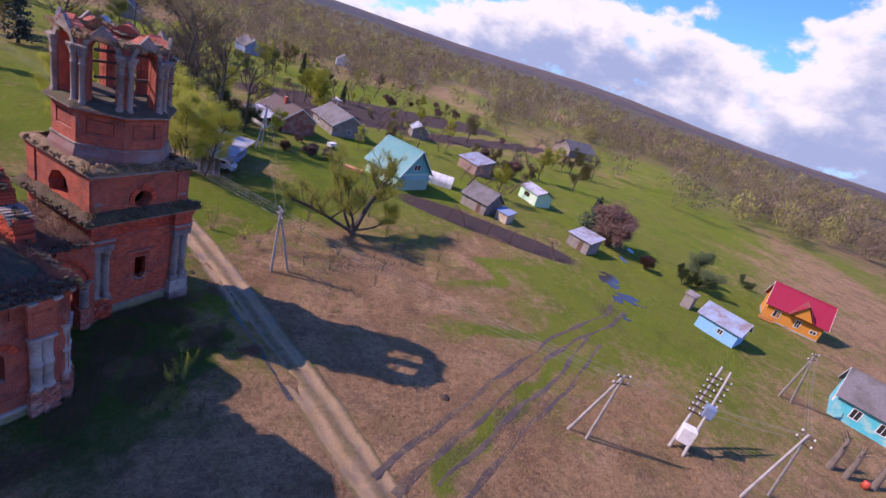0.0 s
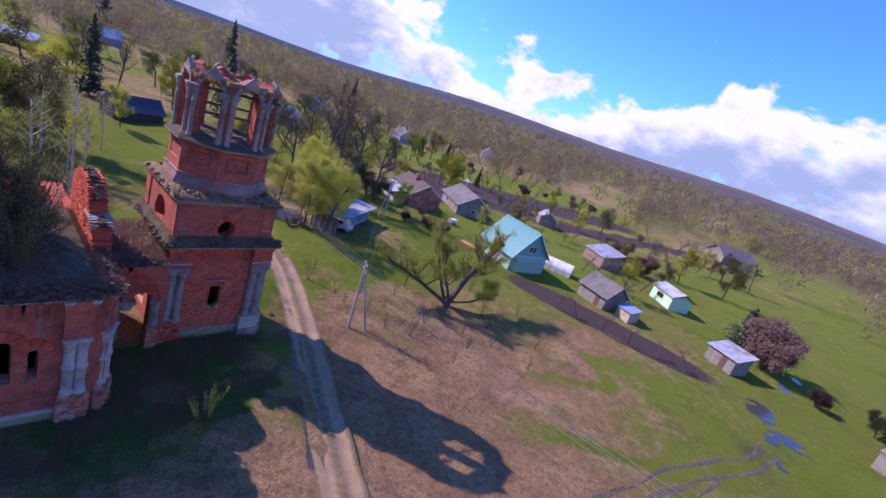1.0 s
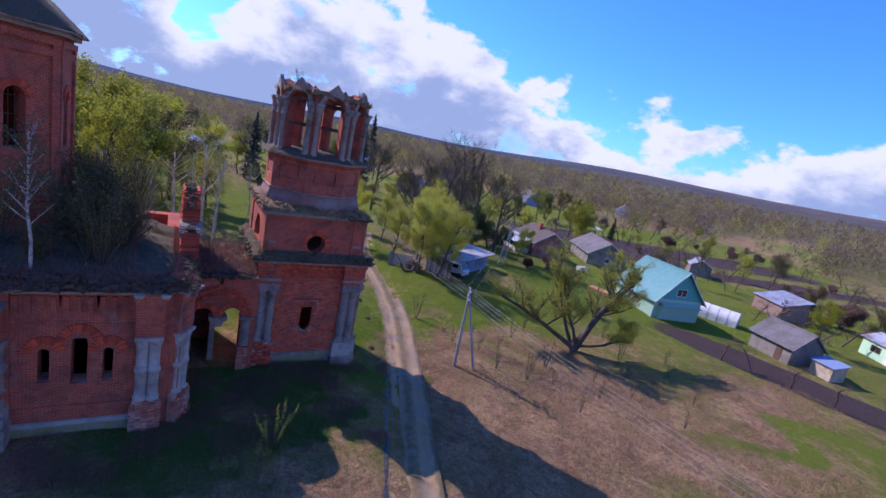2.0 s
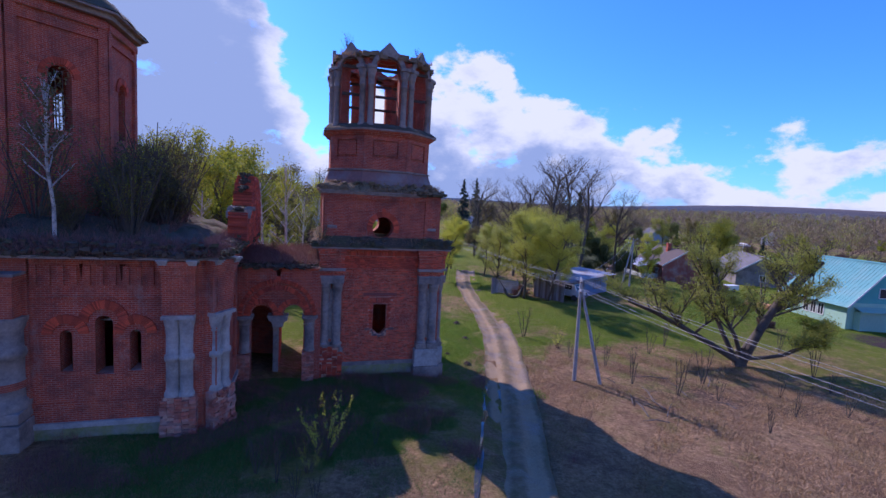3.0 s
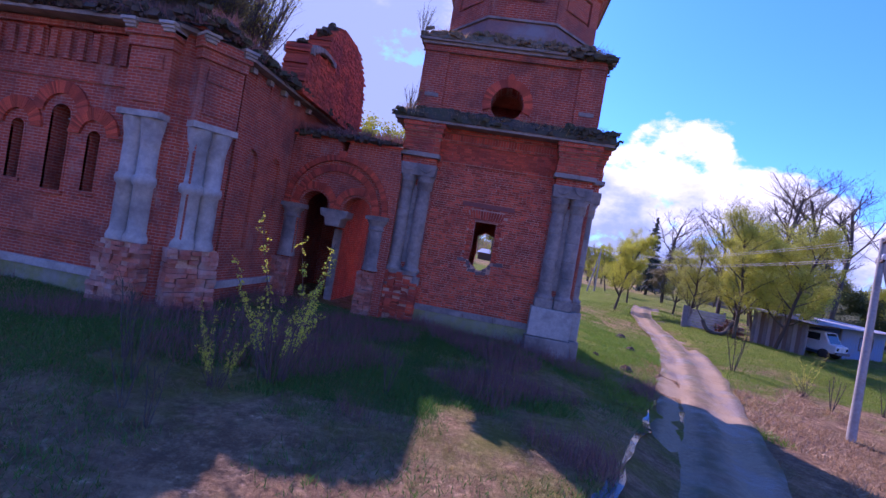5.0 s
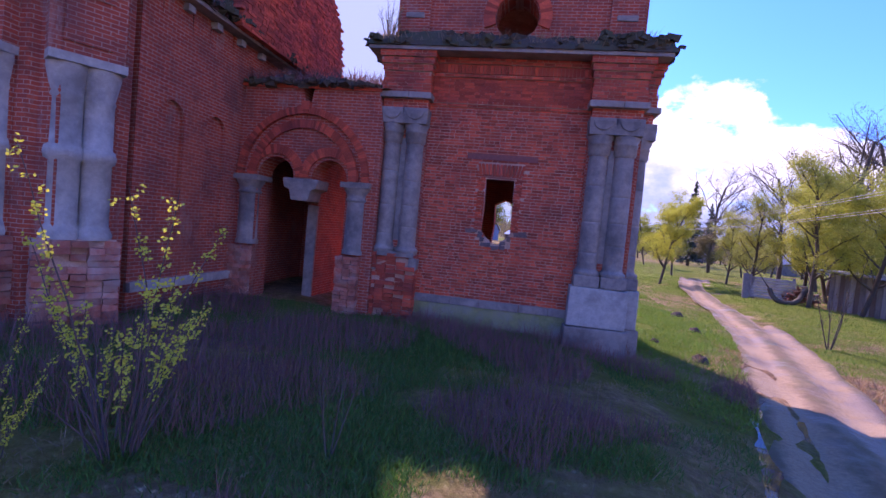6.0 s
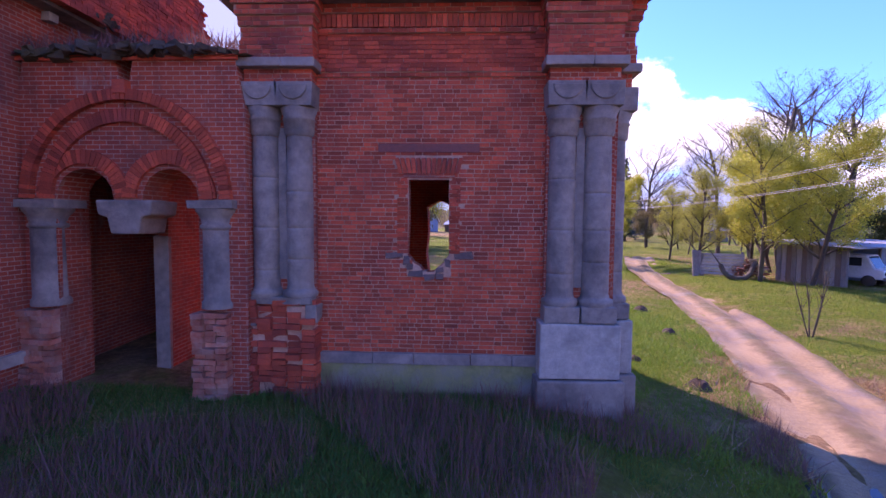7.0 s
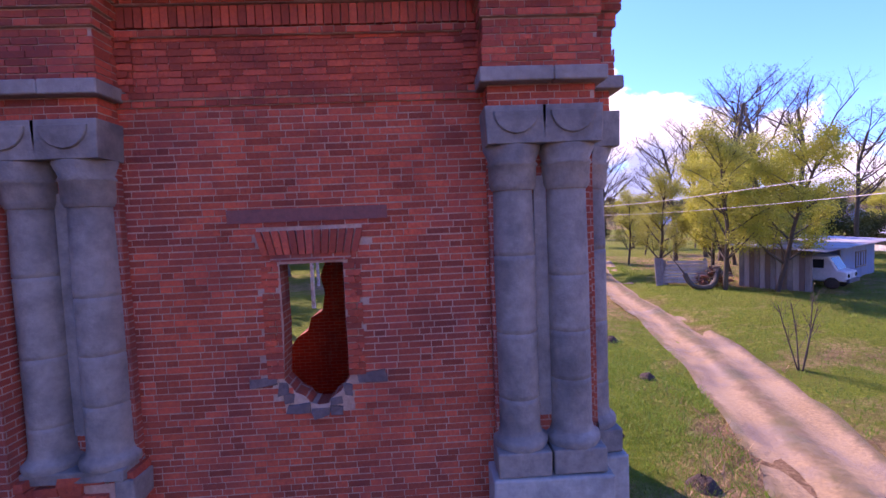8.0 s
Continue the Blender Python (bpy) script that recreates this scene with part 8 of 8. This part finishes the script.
for x, y, z, s in ((-9.6, 0.4, 7.9, 1.1), (-10.2, 1.4, 8.1, 1.2), (-10.4, 0.2, 8.2, 1.1), (-11.2, 1.6, 8.4, 1.25), (-9.6, -2.4, 7.9, 0.8), (-5.6, 3.2, 6.3, 0.3), (-3.2, -0.3, 7.2, 0.32), (-3.3, 0.0, 10.1, 0.3), (1.6, 0.8, 17.0, 0.22), (-2.0, 1.6, 17.2, 0.3), (-8.3, 2.4, 9.4, 0.35)):
    plant(shrub, x, y, s, x * 99, z)
roof_birch = tree("birch", "birch", 97, 8.0, 0.07, M_BIRCH, M_LEAF_OLIVE, "thin birch rooted in the ruined roof", group="birches")
place(roof_birch, -12.6, -4.6, 7.5)

# bushes near the path
def budding_bush():
    """Arching thin stems, clusters of yellow leaves on the upper half."""
    r = random.Random(101)
    e = thing("budding_bush", "thin arching bush with clusters of yellow-green buds", "bush", (0, 0, 0), "budding bushes")
    m, lv = M(), Leaves()
    for k in range(22):
        a = r.uniform(0, 2 * math.pi)
        ln = r.uniform(1.4, 3.6) if k < 12 else r.uniform(0.8, 1.8)
        q = Vector((math.cos(a) * 0.25 * r.random(), math.sin(a) * 0.25 * r.random(), -0.1))
        d = Vector((math.cos(a) * r.uniform(0.15, 0.45), math.sin(a) * r.uniform(0.15, 0.45), 1)).normalized()
        n = 9
        for i in range(n):
            q2 = q + d * ln / n
            m.tube(q, q2, 0.014 * (1 - 0.08 * i), 0.014 * (1 - 0.08 * (i + 1)), 4)
            if i >= 4 and k < 14:
                for _ in range(5):
                    c = q.lerp(q2, r.random()) + Vector((r.gauss(0, 1), r.gauss(0, 1), r.gauss(0, 1))) * 0.035
                    for _ in range(6):
                        lv.add(c + Vector((r.gauss(0, 1), r.gauss(0, 1), r.gauss(0, 1))) * 0.025, 0.021, r)
            q = q2
            d = (d + Vector((r.gauss(0, 0.07), r.gauss(0, 0.07), -0.035))).normalized()
    part("stem", m, M_BARK_RED, e)
    leaf_part(lv, leaf_material("yellow buds", (0.72, 0.66, 0.06), (0.5, 0.52, 0.06), 0.4), e)
    return e


catkin = budding_bush()
place(catkin, -3.0, -8.1, scale=0.86)
plant(catkin, -3.6, -8.9, 0.45, 200)
plant(catkin, 14.4, 5.6, 0.62, 45)
sapling = tree("sapling", "whip", 103, 3.6, 0.03, M_BARK, M_LEAF_OLIVE, "bare thin sapling on the verge", "shrub", "saplings", stems=4, spread_stems=0.2)
place(sapling, 17.5, -3.0)
rnd = random.Random(8)
for x, y in ((20, -4.2), (21.5, -1), (15.5, -1.2), (19, 2.2), (23, -6), (24.5, -3.5), (26, -7), (22, 4.5), (17, 5.2), (28, -4), (30, -2), (14.2, 3.0), (25, 6), (33, -5), (31, -9), (36, -3), (27, -11), (13, 8), (34, 4), (16.2, 1.6), (18.6, -7.5)):
    plant(sapling, x + rnd.uniform(-0.5, 0.5), y + rnd.uniform(-0.5, 0.5), rnd.uniform(0.5, 1.05), rnd.uniform(0, 360))

for x, y, size, turn in ((-4.6, -9.4, 0.5, 20), (-4.0, -10.3, 0.42, 140), (-5.3, -8.8, 0.55, 250), (-3.4, -10.6, 0.36, 75), (-1.1, -7.4, 0.4, 310)):
    plant(sapling, x, y, size, turn)


# ---- grass ----
def blades(name, label, n, area, length, width, material, seed, keep, leanout=0.35):
    rs = np.random.RandomState(seed)
    x, y = rs.uniform(area[0], area[1], n * 3), rs.uniform(area[2], area[3], n * 3)
    ok = keep(x, y, rs)
    x, y = x[ok][:n], y[ok][:n]
    n = len(x)
    z = ground_z(x, y) - 0.02
    a = rs.uniform(0, 2 * np.pi, n)
    h = length * rs.uniform(0.4, 1.25, n)
    w = width * rs.uniform(0.6, 1.3, n)
    lx, ly = rs.normal(0, leanout, n) * h, rs.normal(0, leanout, n) * h
    base = np.stack([x, y, z], -1)
    side = np.stack([np.cos(a) * w, np.sin(a) * w, np.zeros(n)], -1)
    tip = base + np.stack([lx, ly, h], -1)
    v = np.stack([base - side, base + side, tip], 1).reshape(-1, 3)
    me = bpy.data.meshes.new(name)
    me.vertices.add(3 * n)
    me.vertices.foreach_set("co", v.astype(np.float32).reshape(-1))
    me.loops.add(3 * n)
    me.loops.foreach_set("vertex_index", np.arange(3 * n, dtype=np.int32))
    me.polygons.add(n)
    me.polygons.foreach_set("loop_start", np.arange(0, 3 * n, 3, dtype=np.int32))
    me.polygons.foreach_set("loop_total", np.full(n, 3, np.int32))
    me.update()
    me.validate()
    me.materials.append(material)
    tagged(new(name, me), label, "grass", kind="stuff")


def clear_ground(x, y):
    inside = ((np.abs(x) < 3.3) & (y > 0.0) & (y < 6.4)) | ((x < -7.0) & (x > -20) & (y > -5.3) & (y < 9)) | ((x < -3) & (x > -7.2) & (y > -0.4) & (y < 4.8))
    return (line_distance(x, y, road_line) > 1.35) & ~inside


def clumps(x, y, f):
    return np.sin(x * f + 2.1 * np.sin(y * f * 0.7)) * np.sin(y * f * 1.1 + 1.7 * np.sin(x * f * 0.6))


M_STRAW = leaf_material("dead grass blades", (0.5, 0.33, 0.165), (0.29, 0.175, 0.095), 0.3)
M_STRAW_DARK = leaf_material("brown stalks", (0.3, 0.145, 0.115), (0.19, 0.09, 0.08), 0.2)
# darker copy of the fresh blades: the tower's shade is put into the colour
M_BLADE_DARK = leaf_material("fresh grass blades with shade in the colour", (0.1, 0.24, 0.03), (0.05, 0.13, 0.02), 0.35)
M_BLADE = leaf_material("fresh grass blades", (0.2, 0.33, 0.03), (0.11, 0.2, 0.022), 0.4)
blades("dead_grass", "matted dead grass around the tower", 34000, (-14, 8, -16, 1), 0.11, 0.006, M_STRAW, 1, lambda x, y, r: clear_ground(x, y) & (clumps(x, y, 1.3) > -0.3), 0.75)
blades("brown_stalks", "brown dead weed stalks by the walls", 24000, (-13, 7, -9, 1), 0.42, 0.006, M_STRAW_DARK, 2, lambda x, y, r: clear_ground(x, y) & (clumps(x, y, 0.9) > 0.05), 0.3)
# dark blades thinned beyond y -8.3 so the sunlit patch looks brighter
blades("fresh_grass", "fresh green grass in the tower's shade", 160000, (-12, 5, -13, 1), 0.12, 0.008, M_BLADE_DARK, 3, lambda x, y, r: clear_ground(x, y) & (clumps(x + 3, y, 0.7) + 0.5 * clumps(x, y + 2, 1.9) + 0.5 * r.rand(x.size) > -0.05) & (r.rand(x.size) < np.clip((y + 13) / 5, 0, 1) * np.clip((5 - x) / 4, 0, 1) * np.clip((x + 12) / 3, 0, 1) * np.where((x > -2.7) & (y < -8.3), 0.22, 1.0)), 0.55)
blades("field_grass", "tufts of dead grass over the field", 130000, (-14, 48, -40, 14), 0.22, 0.016, M_STRAW, 4, lambda x, y, r: clear_ground(x, y) & (clumps(x, y, 0.55) > -0.2) & (covers(x, y)[0] < 0.5) & ((x > 5) | (y < -17)), 0.7)
blades("yard_grass", "short green grass of the yards", 90000, (6, 50, 4, 40), 0.13, 0.014, M_BLADE, 5, lambda x, y, r: clear_ground(x, y) & (covers(x, y)[0] > 0.3), 0.5)

blades("verge_grass", "yellowish grass on the road verge", 40000, (3, 9, -3, 24), 0.16, 0.009, M_BLADE, 6, lambda x, y, r: clear_ground(x, y) & (clumps(x, y, 1.1) > -0.4), 0.6)


def ruin_grass(name, label, strips, n, length, material, seed):
    """Grass rooted along ledges: strips of (corner, corner, width vector)."""
    rs = np.random.RandomState(seed)
    k = rs.randint(len(strips), size=n)
    a, b, w = (np.array([s_[i] for s_ in strips], float)[k] for i in range(3))
    base = a + (b - a) * rs.rand(n, 1) + w * rs.rand(n, 1)
    h = length * rs.uniform(0.3, 1.3, n)
    tip = base + np.stack([rs.normal(0, 0.5, n) * h, rs.normal(0, 0.5, n) * h, h], -1)
    ang = rs.uniform(0, 6.28, n)
    side = np.stack([np.cos(ang) * 0.012, np.sin(ang) * 0.012, np.zeros(n)], -1)
    v = np.stack([base - side, base + side, tip], 1).reshape(-1, 3)
    me = bpy.data.meshes.new(name)
    me.from_pydata(v.tolist(), [], [(3 * i, 3 * i + 1, 3 * i + 2) for i in range(n)])
    me.materials.append(material)
    tagged(new(name, me), label, "grass", kind="stuff")


ruin_grass("ledge_grass", "dry grass rooted on the tower's ledges", [((-3.6, -0.5, 7.15), (3.6, -0.5, 7.15), (0, 0.5, 0.4)), ((3.6, -0.4, 7.15), (3.6, 6.6, 7.15), (-0.5, 0, 0.4)), ((-3.6, -0.4, 7.15), (-3.6, 6.6, 7.15), (0.5, 0, 0.4)), ((-3.2, -0.15, 10.0), (3.1, -0.15, 10.0), (0, 0.5, 0.35)), ((-3.2, 0, 10.0), (-3.2, 6.2, 10.0), (0.5, 0, 0.35)), ((3.1, 0, 10.0), (3.1, 6.2, 10.0), (-0.5, 0, 0.35)), ((-2.4, 0.6, 16.95), (2.4, 0.6, 16.95), (0, 0.8, 0.15)), ((-2.4, 5.7, 16.95), (2.4, 5.7, 16.95), (0, -0.8, 0.15)), ((-2.7, 1.5, 16.95), (-2.7, 4.8, 16.95), (0.8, 0, 0.15))], 9000, 0.26, M_STRAW, 21)
ruin_grass("roof_grass", "dead grass on the overgrown church roof", [((-20, FY - 0.5, 7.15), (-6.7, FY - 0.5, 7.15), (0, 1.0, 0.45)), ((-6.7, FY, 7.15), (-6.7, 3.8, 7.15), (-0.9, 0, 0.4)), ((-20, FY + 0.5, 7.6), (-9, FY + 0.5, 7.6), (0, 5.0, 0.9)), ((-7.1, -0.5, 6.2), (-3.2, -0.5, 6.2), (0, 5.2, 0.35))], 22000, 0.34, M_STRAW_DARK, 22)


# ---- far woods ----
def far_woods():
    rs = np.random.RandomState(11)
    V, F, C = [], [], []
    spots = []
    while len(spots) < 13500:
        a = rs.uniform(-2.0, 2.6)
        r = 150 + 1100 * rs.rand() ** 1.35
        x, y = r * math.sin(a), r * math.cos(a)
        wd = float(covers(np.array(x), np.array(y))[2])
        if rs.rand() < (0.05 + 0.95 * wd) * (0.35 + 0.65 * (np.sin(x * 0.021 + 1.3 * np.sin(y * 0.013)) * np.sin(y * 0.025 + x * 0.008) > -0.15)):
            spots.append((x, y, r))
    k = 0
    tones = np.array([(0.26, 0.2, 0.125), (0.22, 0.165, 0.115), (0.25, 0.22, 0.09), (0.32, 0.31, 0.085), (0.22, 0.165, 0.125), (0.26, 0.2, 0.12), (0.24, 0.2, 0.1)])
    for x, y, r in spots:
        h = rs.uniform(6, 13) * (1.25 if r > 500 else 1.0)
        n = 260 if r < 330 else 105 if r < 600 else 46
        z = gz(x, y)
        tone = tones[rs.randint(len(tones))] * rs.uniform(0.7, 1.25)
        u = rs.normal(0, 1, (n, 3))
        u /= np.linalg.norm(u, axis=1)[:, None]
        rad = rs.uniform(0.45, 1.0, n)[:, None]
        c = np.array((x, y, z + h * 0.55)) + u * rad * np.array((h * 0.42, h * 0.42, h * 0.44))
        s = h * rs.uniform(0.012, 0.04, (n, 1)) * (1.0 if r < 330 else 1.5 if r < 600 else 2.3)
        d1, d2 = rs.normal(0, 1, (n, 3)), rs.normal(0, 1, (n, 3))
        d1[:, 2] = np.abs(d1[:, 2]) + 0.6
        tri = np.stack([c - s * d1 * 1.3, c + s * d2 * 0.5, c + s * d1 * 1.3], 1).reshape(-1, 3)
        trunk = np.array([(x - 0.1, y, z), (x + 0.1, y, z), (x, y, z + h * 0.7)])
        V.append(tri)
        V.append(trunk)
        C.append(np.repeat(tone[None], 3 * n, 0))
        C.append(np.repeat(np.array([[0.1, 0.085, 0.07]]), 3, 0))
    v, c = np.concatenate(V), np.concatenate(C)
    n = len(v) // 3
    me = bpy.data.meshes.new("far_woods")
    me.vertices.add(3 * n)
    me.vertices.foreach_set("co", v.astype(np.float32).reshape(-1))
    me.loops.add(3 * n)
    me.loops.foreach_set("vertex_index", np.arange(3 * n, dtype=np.int32))
    me.polygons.add(n)
    me.polygons.foreach_set("loop_start", np.arange(0, 3 * n, 3, dtype=np.int32))
    me.polygons.foreach_set("loop_total", np.full(n, 3, np.int32))
    me.update()
    at = me.attributes.new("tone", "FLOAT_COLOR", "POINT")
    at.data.foreach_set("color", np.concatenate([c, np.ones((len(c), 1))], 1).astype(np.float32).reshape(-1))
    m, nt, b = nodes_of("spring woods")
    a = nt.nodes.new("ShaderNodeAttribute")
    a.attribute_name = "tone"
    hsv = nt.nodes.new("ShaderNodeHueSaturation")
    rnd_island = nt.nodes.new("ShaderNodeNewGeometry").outputs["Random Per Island"]
    nt.links.new(link_math(nt, "ADD", link_math(nt, "MULTIPLY", rnd_island, 0.4), 0.8), hsv.inputs["Value"])
    nt.links.new(a.outputs["Color"], hsv.inputs["Color"])
    nt.links.new(hsv.outputs[0], b.inputs["Base Color"])
    b.inputs["Roughness"].default_value = 0.9
    t2, mx = nt.nodes.new("ShaderNodeBsdfTranslucent"), nt.nodes.new("ShaderNodeMixShader")
    nt.links.new(hsv.outputs[0], t2.inputs["Color"])
    mx.inputs[0].default_value = 0.4
    nt.links.new(b.outputs[0], mx.inputs[1])
    nt.links.new(t2.outputs[0], mx.inputs[2])
    nt.links.new(mx.outputs[0], nt.nodes["Material Output"].inputs["Surface"])
    me.materials.append(m)
    tagged(new("far_woods", me), "spring woods of bare and budding trees", "woods", kind="stuff")


far_woods()


# ---- single bricks round the tower's window ----
def single_bricks():
    shapes = {}
    rnd = random.Random(55)
    for a, b, z in brick_course_layout(-2.1, 2.1, 0.9 + 23 * COURSE, 0.9 + 38 * COURSE, tower_free, 5):
        w = round(b - a, 2)
        if w not in shapes:
            h = COURSE - 0.014
            me = bpy.data.meshes.new("brick")
            p = [(-w / 2, -0.008, 0), (w / 2, -0.008, 0.002), (w / 2 - 0.002, -0.009, h), (-w / 2 + 0.001, -0.007, h - 0.002), (-w / 2, 0.004, 0), (w / 2, 0.004, 0), (w / 2, 0.004, h), (-w / 2, 0.004, h)]
            me.from_pydata(p, [], [(0, 1, 2, 3), (0, 4, 5, 1), (1, 5, 6, 2), (2, 6, 7, 3), (3, 7, 4, 0)])
            me.materials.append(M_BRICK_ONE)
            shapes[w] = me
        ob = new("brick", shapes[w])
        ob.location = ((a + b) / 2, -0.006 + rnd.uniform(-0.004, 0.003), z + 0.007)
        ob.parent = tower_front


single_bricks()
